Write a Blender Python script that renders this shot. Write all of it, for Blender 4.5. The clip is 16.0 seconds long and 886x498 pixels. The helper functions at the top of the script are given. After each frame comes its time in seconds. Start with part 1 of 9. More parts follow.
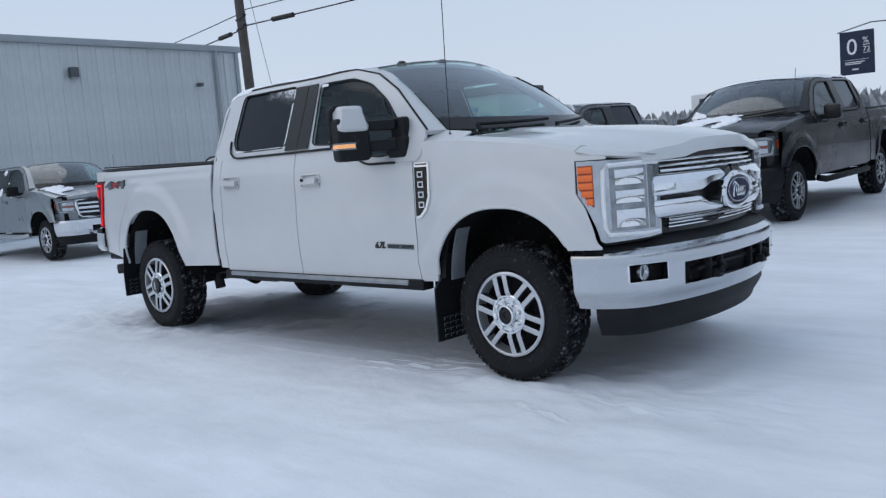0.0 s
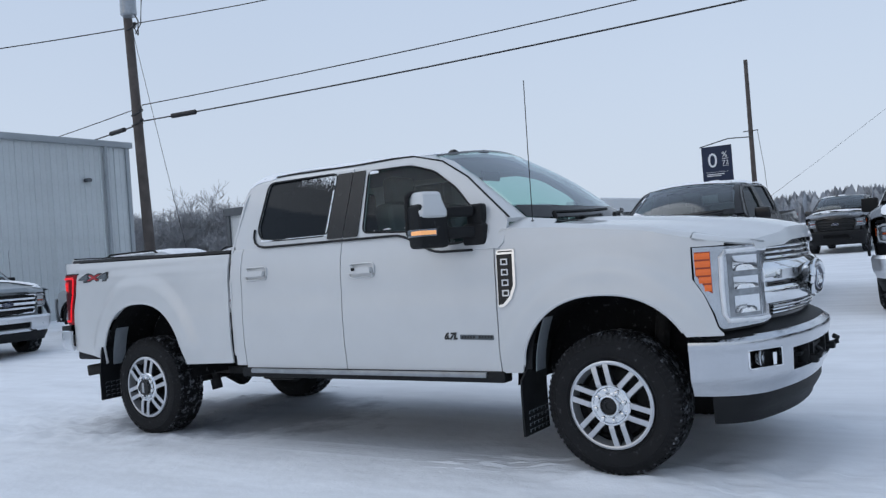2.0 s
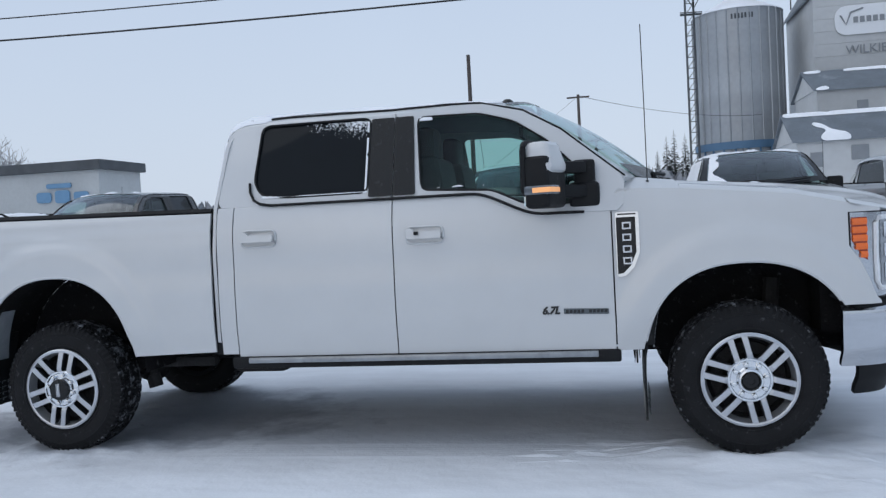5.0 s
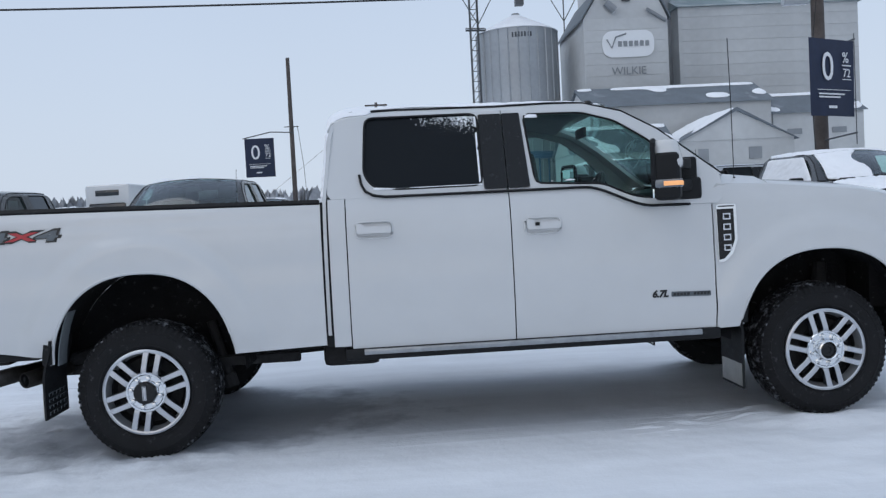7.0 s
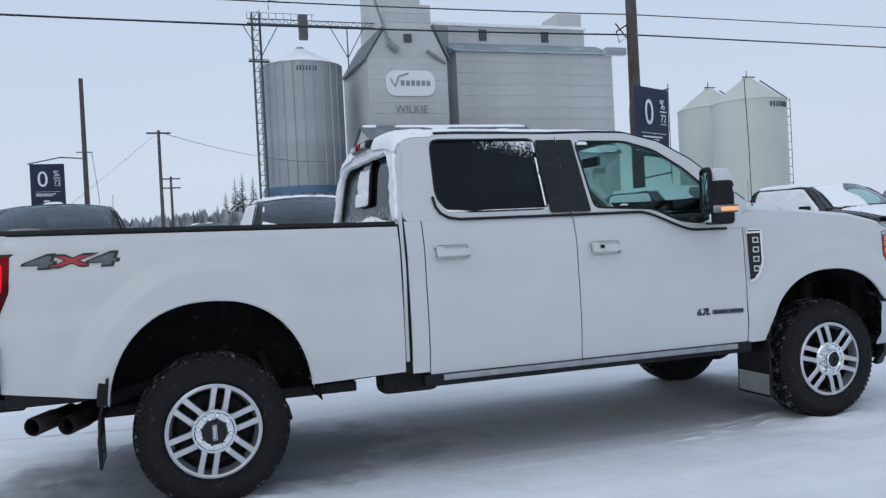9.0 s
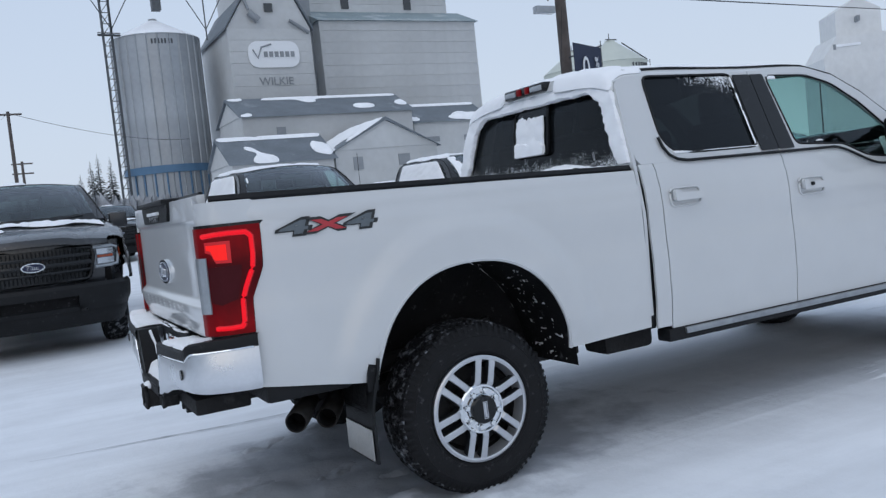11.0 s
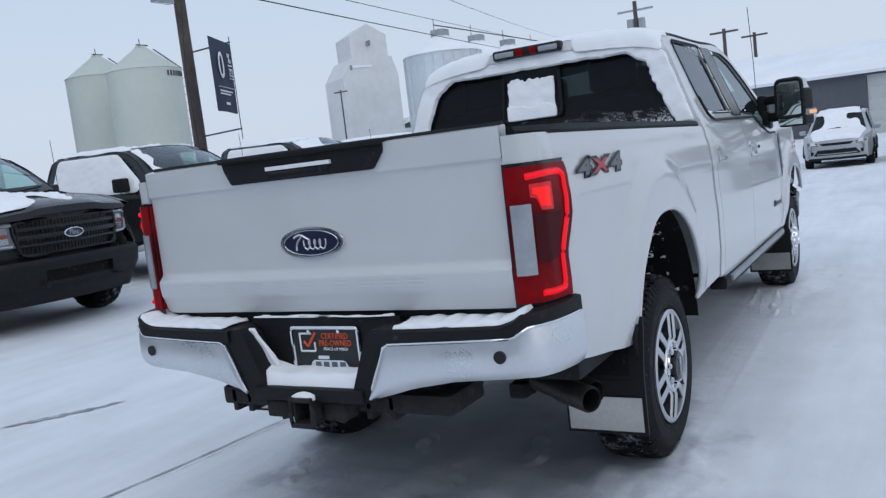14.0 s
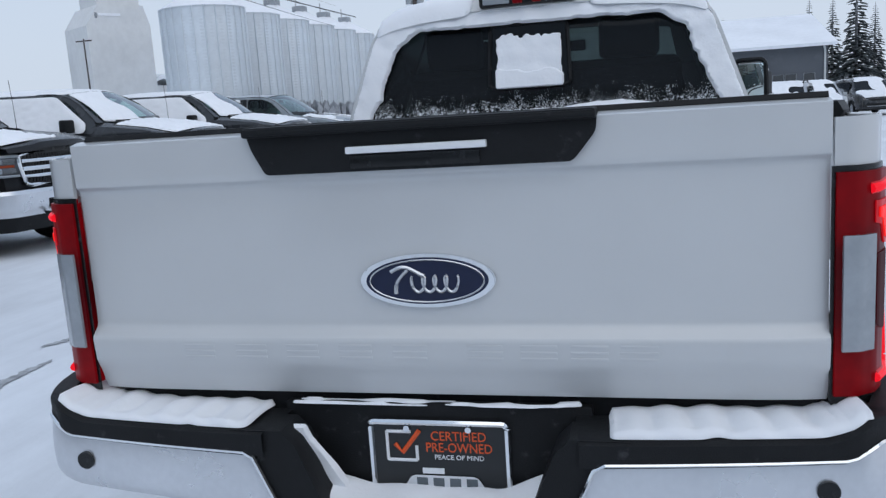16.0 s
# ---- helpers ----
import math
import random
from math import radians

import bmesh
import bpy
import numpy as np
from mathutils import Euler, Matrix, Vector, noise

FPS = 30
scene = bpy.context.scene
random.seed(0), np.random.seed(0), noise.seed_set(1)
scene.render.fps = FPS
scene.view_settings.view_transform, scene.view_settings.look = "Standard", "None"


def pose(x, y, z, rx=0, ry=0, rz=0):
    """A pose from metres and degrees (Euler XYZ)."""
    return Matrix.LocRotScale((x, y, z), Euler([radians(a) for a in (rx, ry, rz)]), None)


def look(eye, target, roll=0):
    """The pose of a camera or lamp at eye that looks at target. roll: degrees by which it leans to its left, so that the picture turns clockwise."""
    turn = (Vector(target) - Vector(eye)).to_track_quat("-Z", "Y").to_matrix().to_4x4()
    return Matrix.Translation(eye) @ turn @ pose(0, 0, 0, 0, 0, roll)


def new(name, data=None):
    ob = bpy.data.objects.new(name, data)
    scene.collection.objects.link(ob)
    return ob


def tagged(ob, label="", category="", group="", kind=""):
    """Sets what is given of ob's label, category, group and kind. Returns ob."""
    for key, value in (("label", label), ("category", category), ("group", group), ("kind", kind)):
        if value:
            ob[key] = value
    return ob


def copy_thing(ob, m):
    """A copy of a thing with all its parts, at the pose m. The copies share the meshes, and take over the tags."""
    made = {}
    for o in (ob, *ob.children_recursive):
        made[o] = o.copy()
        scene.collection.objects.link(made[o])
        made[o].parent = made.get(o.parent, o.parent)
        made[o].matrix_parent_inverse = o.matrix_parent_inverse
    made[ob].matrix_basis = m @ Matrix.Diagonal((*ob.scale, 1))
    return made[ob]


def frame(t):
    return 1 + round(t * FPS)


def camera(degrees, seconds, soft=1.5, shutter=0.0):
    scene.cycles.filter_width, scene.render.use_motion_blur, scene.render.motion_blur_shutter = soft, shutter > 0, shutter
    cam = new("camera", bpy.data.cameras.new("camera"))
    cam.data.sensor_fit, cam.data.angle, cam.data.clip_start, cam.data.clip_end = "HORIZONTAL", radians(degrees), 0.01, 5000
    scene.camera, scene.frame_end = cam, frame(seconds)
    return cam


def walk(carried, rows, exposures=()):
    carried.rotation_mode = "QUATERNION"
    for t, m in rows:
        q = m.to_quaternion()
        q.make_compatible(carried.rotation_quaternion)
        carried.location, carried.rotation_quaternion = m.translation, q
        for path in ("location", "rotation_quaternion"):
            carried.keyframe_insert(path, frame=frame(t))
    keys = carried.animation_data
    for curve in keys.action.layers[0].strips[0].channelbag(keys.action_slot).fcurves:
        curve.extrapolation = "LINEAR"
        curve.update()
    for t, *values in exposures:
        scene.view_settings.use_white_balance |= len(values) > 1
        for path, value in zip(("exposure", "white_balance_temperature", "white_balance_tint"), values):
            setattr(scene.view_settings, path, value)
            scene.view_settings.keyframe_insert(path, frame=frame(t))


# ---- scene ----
cam = camera(56.0, 16.0, soft=1.35)
PATH = [
    (0, (7.044, -4.658, 1.304), (5.679, -3.211, 1.098), -4.6),
    (0.5, (6.905, -4.793, 1.317), (5.582, -3.296, 1.237), -4.8),
    (1, (6.629, -5.016, 1.336), (5.365, -3.466, 1.352), -5.7),
    (1.5, (6.247, -5.162, 1.332), (5.02, -3.584, 1.383), -5.7),
    (2, (5.876, -5.348, 1.306), (4.779, -3.675, 1.322), -4.2),
    (2.5, (5.486, -5.426, 1.285), (4.586, -3.64, 1.256), -4.2),
    (3, (5.084, -5.432, 1.296), (4.374, -3.565, 1.206), -3.9),
    (3.5, (4.677, -5.5, 1.31), (4.122, -3.582, 1.18), -3.6),
    (4, (4.276, -5.487, 1.322), (3.703, -3.573, 1.219), -3.7),
    (6.5, (1.942, -5.766, 1.314), (1.992, -3.768, 1.262), -2.5),
    (7, (1.479, -5.857, 1.33), (1.594, -3.862, 1.252), -3.0),
    (7.5, (1.017, -5.788, 1.295), (1.186, -3.799, 1.165), -4.0),
    (8, (0.585, -5.822, 1.317), (0.977, -3.864, 1.193), -2.6),
    (8.5, (0.196, -5.706, 1.326), (0.8, -3.802, 1.243), -3.0),
    (9, (-0.215, -5.507, 1.352), (0.425, -3.612, 1.328), -2.9),
    (9.5, (-0.694, -5.344, 1.357), (-0.015, -3.463, 1.367), -2.1),
    (10, (-1.073, -4.994, 1.367), (-0.334, -3.136, 1.308), -3.0),
    (12.5, (-2.966, -3.294, 1.404), (-1.648, -1.796, 1.268), -7.8),
    (13, (-3.218, -2.846, 1.407), (-1.757, -1.49, 1.243), -7.9),
    (13.5, (-3.419, -2.371, 1.431), (-1.838, -1.16, 1.248), -8.9),
    (14, (-3.572, -1.989, 1.427), (-1.859, -0.979, 1.212), -6.8),
    (14.5, (-3.543, -1.584, 1.443), (-1.776, -0.686, 1.172), -9.0),
    (15, (-3.46, -1.18, 1.471), (-1.626, -0.458, 1.13), -9.0),
    (15.5, (-3.181, -0.841, 1.474), (-1.319, -0.208, 1.112), -6.2),
    (16, (-2.861, -0.479, 1.548), (-0.949, -0.004, 1.204), -3.8),
]
walk(cam, [(t, look(eye, target, roll)) for t, eye, target, roll in PATH])

# ---- light: an overcast winter sky, bright snow cloud all round ----
world = bpy.data.worlds.new("overcast_sky")
scene.world = world
world.use_nodes = True
wn, wl = world.node_tree.nodes, world.node_tree.links
wn.clear()
sky = wn.new("ShaderNodeTexSky")
sky.sky_type, sky.sun_disc = "NISHITA", False
sky.sun_elevation, sky.sun_rotation = radians(24), radians(200)
sky.air_density, sky.dust_density, sky.ozone_density = 1.0, 4.0, 1.0
skyb = wn.new("ShaderNodeBackground")
skyb.inputs[1].default_value = 0.012
wl.new(sky.outputs[0], skyb.inputs[0])
cloud = wn.new("ShaderNodeBackground")
coord, sep = wn.new("ShaderNodeTexCoord"), wn.new("ShaderNodeSeparateXYZ")
ramp = wn.new("ShaderNodeValToRGB")
ramp.color_ramp.elements[0].position, ramp.color_ramp.elements[0].color = 0.0, (0.615, 0.70, 0.825, 1)
ramp.color_ramp.elements[1].position, ramp.color_ramp.elements[1].color = 0.45, (0.478, 0.585, 0.765, 1)
cn = wn.new("ShaderNodeTexNoise")
cn.inputs["Scale"].default_value, cn.inputs["Detail"].default_value = 1.6, 4
cmix = wn.new("ShaderNodeMix")
cmix.data_type, cmix.blend_type = "RGBA", "MULTIPLY"
cmix.inputs[0].default_value = 0.10
wl.new(coord.outputs["Generated"], sep.inputs[0])
wl.new(sep.outputs[2], ramp.inputs[0])
wl.new(coord.outputs["Generated"], cn.inputs["Vector"])
wl.new(ramp.outputs[0], cmix.inputs[6])
wl.new(cn.outputs[0], cmix.inputs[7])
wl.new(cmix.outputs[2], cloud.inputs[0])
cloud.inputs[1].default_value = 1.02
add, wout = wn.new("ShaderNodeAddShader"), wn.new("ShaderNodeOutputWorld")
wl.new(skyb.outputs[0], add.inputs[0])
wl.new(cloud.outputs[0], add.inputs[1])
wl.new(add.outputs[0], wout.inputs[0])
sun = new("sun", bpy.data.lights.new("sun", "SUN"))
sun.data.energy, sun.data.angle, sun.data.color = 0.66, radians(60), (1.0, 0.97, 0.93)
sun.matrix_world = look((0, 0, 30), (17, 5, 0))
scene.view_settings.exposure = 0.0

# ---- materials ----
def material(name, base, rough=0.5, metal=0.0, coat=0.0, vary=0.0, scale=4.0, fine=60.0, bump=0.0, bump_scale=80.0, dirt=None, dirt_amount=0.0, dirt_scale=3.0, emit=None, emit_strength=0.0, spec=0.5, rvary=0.0, island=0.0):
    """A surface with grain at two sizes, an optional second tone in patches, and fine relief."""
    m = bpy.data.materials.new(name)
    m.use_nodes = True
    nt = m.node_tree
    n, l = nt.nodes, nt.links
    b = n["Principled BSDF"]
    b.inputs["Base Color"].default_value = (*base, 1)
    b.inputs["Roughness"].default_value, b.inputs["Metallic"].default_value = rough, metal
    b.inputs["Coat Weight"].default_value, b.inputs["Coat Roughness"].default_value = coat, 0.06
    b.inputs["Specular IOR Level"].default_value = spec
    tc = n.new("ShaderNodeTexCoord")
    out = None
    if vary > 0 or dirt or island > 0:
        rgb = n.new("ShaderNodeRGB")
        rgb.outputs[0].default_value = (*base, 1)
        out = rgb.outputs[0]
        for sc, k in ((scale, 0.65), (fine, 0.35)) if vary > 0 else ():
            t = n.new("ShaderNodeTexNoise")
            t.inputs["Scale"].default_value, t.inputs["Detail"].default_value = sc, 5
            l.new(tc.outputs["Object"], t.inputs["Vector"])
            r = n.new("ShaderNodeMapRange")
            r.inputs["From Min"].default_value, r.inputs["From Max"].default_value = 0.3, 0.7
            r.inputs["To Min"].default_value, r.inputs["To Max"].default_value = 1 - vary * k * 2, 1 + vary * k
            l.new(t.outputs[0], r.inputs["Value"])
            x = n.new("ShaderNodeMix")
            x.data_type, x.blend_type = "RGBA", "MULTIPLY"
            x.inputs[0].default_value = 1
            l.new(out, x.inputs[6])
            l.new(r.outputs[0], x.inputs[7])
            out = x.outputs[2]
        if island > 0:
            g = n.new("ShaderNodeObjectInfo")
            r = n.new("ShaderNodeMapRange")
            r.inputs["To Min"].default_value, r.inputs["To Max"].default_value = 1 - island, 1 + island
            l.new(g.outputs["Random"], r.inputs["Value"])
            x = n.new("ShaderNodeMix")
            x.data_type, x.blend_type = "RGBA", "MULTIPLY"
            x.inputs[0].default_value = 1
            l.new(out, x.inputs[6])
            l.new(r.outputs[0], x.inputs[7])
            out = x.outputs[2]
        if dirt:
            t = n.new("ShaderNodeTexNoise")
            t.inputs["Scale"].default_value, t.inputs["Detail"].default_value, t.inputs["Roughness"].default_value = dirt_scale, 8, 0.65
            l.new(tc.outputs["Object"], t.inputs["Vector"])
            r = n.new("ShaderNodeMapRange")
            r.inputs["From Min"].default_value, r.inputs["From Max"].default_value = 0.62 - 0.3 * dirt_amount, 0.72
            l.new(t.outputs[0], r.inputs["Value"])
            k = n.new("ShaderNodeMath")
            k.operation = "MULTIPLY"
            k.inputs[1].default_value = min(1.0, dirt_amount * 1.5)
            l.new(r.outputs[0], k.inputs[0])
            x = n.new("ShaderNodeMix")
            x.data_type = "RGBA"
            l.new(k.outputs[0], x.inputs[0])
            l.new(out, x.inputs[6])
            x.inputs[7].default_value = (*dirt, 1)
            out = x.outputs[2]
        l.new(out, b.inputs["Base Color"])
    if rvary > 0:
        t = n.new("ShaderNodeTexNoise")
        t.inputs["Scale"].default_value, t.inputs["Detail"].default_value = scale * 2, 6
        l.new(tc.outputs["Object"], t.inputs["Vector"])
        r = n.new("ShaderNodeMapRange")
        r.inputs["To Min"].default_value, r.inputs["To Max"].default_value = max(0.02, rough - rvary), min(1, rough + rvary)
        l.new(t.outputs[0], r.inputs["Value"])
        l.new(r.outputs[0], b.inputs["Roughness"])
    if bump > 0:
        t = n.new("ShaderNodeTexNoise")
        t.inputs["Scale"].default_value, t.inputs["Detail"].default_value = bump_scale, 6
        l.new(tc.outputs["Object"], t.inputs["Vector"])
        bp = n.new("ShaderNodeBump")
        bp.inputs["Strength"].default_value, bp.inputs["Distance"].default_value = bump, 0.02
        l.new(t.outputs[0], bp.inputs["Height"])
        l.new(bp.outputs[0], b.inputs["Normal"])
    if emit:
        b.inputs["Emission Color"].default_value, b.inputs["Emission Strength"].default_value = (*emit, 1), emit_strength
    return m


def glass_material(name, tint, clear, rough=0.03, shine=(0.022, 0.75), bend=4.0):
    """Thin automotive glass: part of the light goes straight through, tinted, the rest is a glossy reflection."""
    m = bpy.data.materials.new(name)
    m.use_nodes = True
    n, l = m.node_tree.nodes, m.node_tree.links
    n.clear()
    tr, gl, dk = n.new("ShaderNodeBsdfTransparent"), n.new("ShaderNodeBsdfGlossy"), n.new("ShaderNodeBsdfPrincipled")
    tr.inputs[0].default_value = (*tint, 1)
    gl.inputs[0].default_value, gl.inputs[1].default_value = (0.9, 0.95, 1.0, 1), rough
    dk.inputs["Base Color"].default_value, dk.inputs["Roughness"].default_value = (0.010, 0.012, 0.014, 1), 0.9
    dk.inputs["Specular IOR Level"].default_value = 0.0
    lw, pw, fr = n.new("ShaderNodeLayerWeight"), n.new("ShaderNodeMath"), n.new("ShaderNodeMapRange")
    lw.inputs[0].default_value = 0.5
    pw.operation = "POWER"
    pw.inputs[1].default_value = bend
    fr.inputs["To Min"].default_value, fr.inputs["To Max"].default_value = shine
    l.new(lw.outputs["Facing"], pw.inputs[0])
    l.new(pw.outputs[0], fr.inputs["Value"])
    a, b, o = n.new("ShaderNodeMixShader"), n.new("ShaderNodeMixShader"), n.new("ShaderNodeOutputMaterial")
    a.inputs[0].default_value = clear
    l.new(dk.outputs[0], a.inputs[1])
    l.new(tr.outputs[0], a.inputs[2])
    l.new(fr.outputs[0], b.inputs[0])
    l.new(a.outputs[0], b.inputs[1])
    l.new(gl.outputs[0], b.inputs[2])
    l.new(b.outputs[0], o.inputs[0])
    return m


def glow_by_height(m, z0, z1, stops):
    """The glow of bulbs behind a lens: emission follows the height of the bulbs, broken up by the lens ribs."""
    n, l = m.node_tree.nodes, m.node_tree.links
    b = n["Principled BSDF"]
    tc, sep, r, c, t, mul = (n.new("ShaderNode" + k) for k in ("TexCoord", "SeparateXYZ", "MapRange", "ValToRGB", "TexNoise", "Math"))
    l.new(tc.outputs["Object"], sep.inputs[0])
    l.new(sep.outputs[2], r.inputs["Value"])
    r.inputs["From Min"].default_value, r.inputs["From Max"].default_value = z0, z1
    l.new(r.outputs[0], c.inputs[0])
    e = c.color_ramp.elements
    while len(e) < len(stops):
        e.new(0.5)
    for k, (p, v) in zip(e, stops):
        k.position, k.color = p, (v, v, v, 1)
    t.inputs["Scale"].default_value = 35.0
    l.new(tc.outputs["Object"], t.inputs["Vector"])
    r2 = n.new("ShaderNodeMapRange")
    r2.inputs["To Min"].default_value, r2.inputs["To Max"].default_value = 0.5, 1.5
    l.new(t.outputs[0], r2.inputs["Value"])
    mul.operation = "MULTIPLY"
    l.new(c.outputs[0], mul.inputs[0])
    l.new(r2.outputs[0], mul.inputs[1])
    l.new(mul.outputs[0], b.inputs["Emission Strength"])


def frost_material(name, slope, offset, scale=70.0, gain=7.0):
    """Frost flecks on glass, thick towards one edge and thinning away from it."""
    m = bpy.data.materials.new(name)
    m.use_nodes = True
    n, l = m.node_tree.nodes, m.node_tree.links
    b, o = n["Principled BSDF"], n["Material Output"]
    b.inputs["Base Color"].default_value, b.inputs["Roughness"].default_value = (0.82, 0.85, 0.88, 1), 0.8
    tc, dot = n.new("ShaderNodeTexCoord"), n.new("ShaderNodeVectorMath")
    dot.operation = "DOT_PRODUCT"
    dot.inputs[1].default_value = slope
    l.new(tc.outputs["Object"], dot.inputs[0])
    total = dot.outputs["Value"]
    for sc, k in ((scale, gain), (scale * 0.12, gain * 0.5)):
        t, s, a, p = n.new("ShaderNodeTexNoise"), n.new("ShaderNodeMath"), n.new("ShaderNodeMath"), n.new("ShaderNodeMath")
        t.inputs["Scale"].default_value, t.inputs["Detail"].default_value, t.inputs["Roughness"].default_value = sc, 7, 0.6
        l.new(tc.outputs["Object"], t.inputs["Vector"])
        s.operation, a.operation, p.operation = "SUBTRACT", "MULTIPLY", "ADD"
        s.inputs[1].default_value, a.inputs[1].default_value = 0.5, k
        l.new(t.outputs[0], s.inputs[0])
        l.new(s.outputs[0], a.inputs[0])
        l.new(a.outputs[0], p.inputs[0])
        l.new(total, p.inputs[1])
        total = p.outputs[0]
    p, mix, tr = n.new("ShaderNodeMath"), n.new("ShaderNodeMixShader"), n.new("ShaderNodeBsdfTransparent")
    p.operation, p.use_clamp = "ADD", True
    p.inputs[1].default_value = offset
    l.new(total, p.inputs[0])
    l.new(p.outputs[0], mix.inputs[0])
    l.new(tr.outputs[0], mix.inputs[1])
    l.new(b.outputs[0], mix.inputs[2])
    l.new(mix.outputs[0], o.inputs[0])
    return m


def snow_material(name, base, grey, grey_amount, big, bump, streak=0.0):
    m = material(name, base, rough=0.72, vary=0.05, scale=0.35, fine=3.0, dirt=grey, dirt_amount=grey_amount, dirt_scale=big, spec=0.25)
    n, l = m.node_tree.nodes, m.node_tree.links
    b = n["Principled BSDF"]
    b.inputs["Subsurface Weight"].default_value = 0.0
    tc = n.new("ShaderNodeTexCoord")
    if streak > 0:
        mp, t, r, x = n.new("ShaderNodeMapping"), n.new("ShaderNodeTexNoise"), n.new("ShaderNodeMapRange"), n.new("ShaderNodeMix")
        mp.inputs["Scale"].default_value = (0.45, 2.6, 1.0)
        t.inputs["Scale"].default_value, t.inputs["Detail"].default_value, t.inputs["Roughness"].default_value = 1.0, 7, 0.62
        r.inputs["From Min"].default_value, r.inputs["From Max"].default_value = 0.32, 0.62
        r.inputs["To Min"].default_value, r.inputs["To Max"].default_value = 1 - streak, 1.05
        x.data_type, x.blend_type = "RGBA", "MULTIPLY"
        x.inputs[0].default_value = 1
        l.new(tc.outputs["Object"], mp.inputs["Vector"])
        l.new(mp.outputs[0], t.inputs["Vector"])
        l.new(t.outputs[0], r.inputs["Value"])
        l.new(b.inputs["Base Color"].links[0].from_socket, x.inputs[6])
        l.new(r.outputs[0], x.inputs[7])
        l.new(x.outputs[2], b.inputs["Base Color"])
    prev = None
    for sc, d, k in ((1.3, 0.10, 0.5), (9.0, 0.02, 0.5), (60.0, 0.006, 0.6)):
        t = n.new("ShaderNodeTexNoise")
        t.inputs["Scale"].default_value, t.inputs["Detail"].default_value = sc, 4
        l.new(tc.outputs["Object"], t.inputs["Vector"])
        bp = n.new("ShaderNodeBump")
        bp.inputs["Strength"].default_value, bp.inputs["Distance"].default_value = k * bump, d
        l.new(t.outputs[0], bp.inputs["Height"])
        if prev:
            l.new(prev, bp.inputs["Normal"])
        prev = bp.outputs[0]
    l.new(prev, b.inputs["Normal"])
    return m


SNOW = snow_material("packed_snow", (0.76, 0.79, 0.83), (0.54, 0.57, 0.61), 0.22, 0.25, 0.6, 0.08)


def scoured_shade(m, cx, cy, rx, ry, tone):
    """Thin, trodden, icy snow with a ragged outline in an otherwise white lot; shade is painted in too."""
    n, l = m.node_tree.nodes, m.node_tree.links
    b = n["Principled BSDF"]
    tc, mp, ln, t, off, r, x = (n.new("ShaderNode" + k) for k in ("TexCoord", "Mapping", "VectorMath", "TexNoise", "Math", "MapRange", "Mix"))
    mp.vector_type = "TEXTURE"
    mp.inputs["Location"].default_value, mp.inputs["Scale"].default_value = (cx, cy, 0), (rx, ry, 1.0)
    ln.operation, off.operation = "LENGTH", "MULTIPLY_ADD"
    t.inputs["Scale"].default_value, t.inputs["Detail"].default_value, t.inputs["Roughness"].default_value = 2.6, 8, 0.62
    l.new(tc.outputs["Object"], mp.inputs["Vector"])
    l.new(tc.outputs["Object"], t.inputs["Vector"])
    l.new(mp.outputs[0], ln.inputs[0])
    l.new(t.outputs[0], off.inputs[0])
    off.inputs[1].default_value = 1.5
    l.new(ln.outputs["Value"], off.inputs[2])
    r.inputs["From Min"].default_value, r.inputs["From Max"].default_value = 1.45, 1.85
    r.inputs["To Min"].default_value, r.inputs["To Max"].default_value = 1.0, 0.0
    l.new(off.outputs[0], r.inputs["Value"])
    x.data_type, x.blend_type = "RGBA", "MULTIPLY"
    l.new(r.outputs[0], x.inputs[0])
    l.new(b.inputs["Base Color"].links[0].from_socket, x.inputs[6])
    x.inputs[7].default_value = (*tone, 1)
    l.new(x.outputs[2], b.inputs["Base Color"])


# bare ice under the pickup's tail, its tone darkened further for the shade
scoured_shade(SNOW, 0.0, -0.05, 1.5, 1.0, (0.55, 0.56, 0.58))
FRESH = snow_material("fresh_snow", (0.88, 0.90, 0.93), (0.80, 0.83, 0.87), 0.2, 4.0, 0.5)
FROSTLOW = frost_material("low_window_frost", (0.0, 0.0, -9.0), 9.0 * 1.520, 150.0, 4.5)
FROSTHIGH = frost_material("corner_window_frost", (2.6, 0.0, 9.0), -(2.6 * 1.84 + 9.0 * 1.885), 75.0, 4.0)
WHITE = material("white_paint", (0.56, 0.575, 0.583), rough=0.36, coat=0.9, vary=0.03, scale=0.8, fine=5, rvary=0.10)
BLACKPAINT = material("black_metallic_paint", (0.018, 0.019, 0.022), rough=0.25, coat=0.2, spec=0.2, vary=0.12, scale=2, fine=200, dirt=(0.05, 0.055, 0.06), dirt_amount=0.15, dirt_scale=2.5, rvary=0.1)
GREYPAINT = material("carbonised_grey_paint", (0.24, 0.27, 0.29), rough=0.3, coat=0.7, metal=0.3, vary=0.08, scale=2, fine=150, dirt=(0.35, 0.36, 0.38), dirt_amount=0.3, dirt_scale=2.5, rvary=0.1)
DARKGREY = material("dark_grey_paint", (0.024, 0.026, 0.030), rough=0.26, coat=0.4, vary=0.1, scale=2, fine=150, dirt=(0.11, 0.12, 0.13), dirt_amount=0.2, dirt_scale=2.5, rvary=0.1)
SILVERPAINT = material("silver_paint", (0.42, 0.44, 0.46), rough=0.3, metal=0.4, coat=0.7, vary=0.06, scale=2, fine=150, dirt=(0.5, 0.5, 0.52), dirt_amount=0.2, rvary=0.1)
CHROME = material("chrome", (0.80, 0.82, 0.84), rough=0.07, metal=1.0, dirt=(0.55, 0.57, 0.6), dirt_amount=0.25, dirt_scale=5, rvary=0.05, vary=0.04)
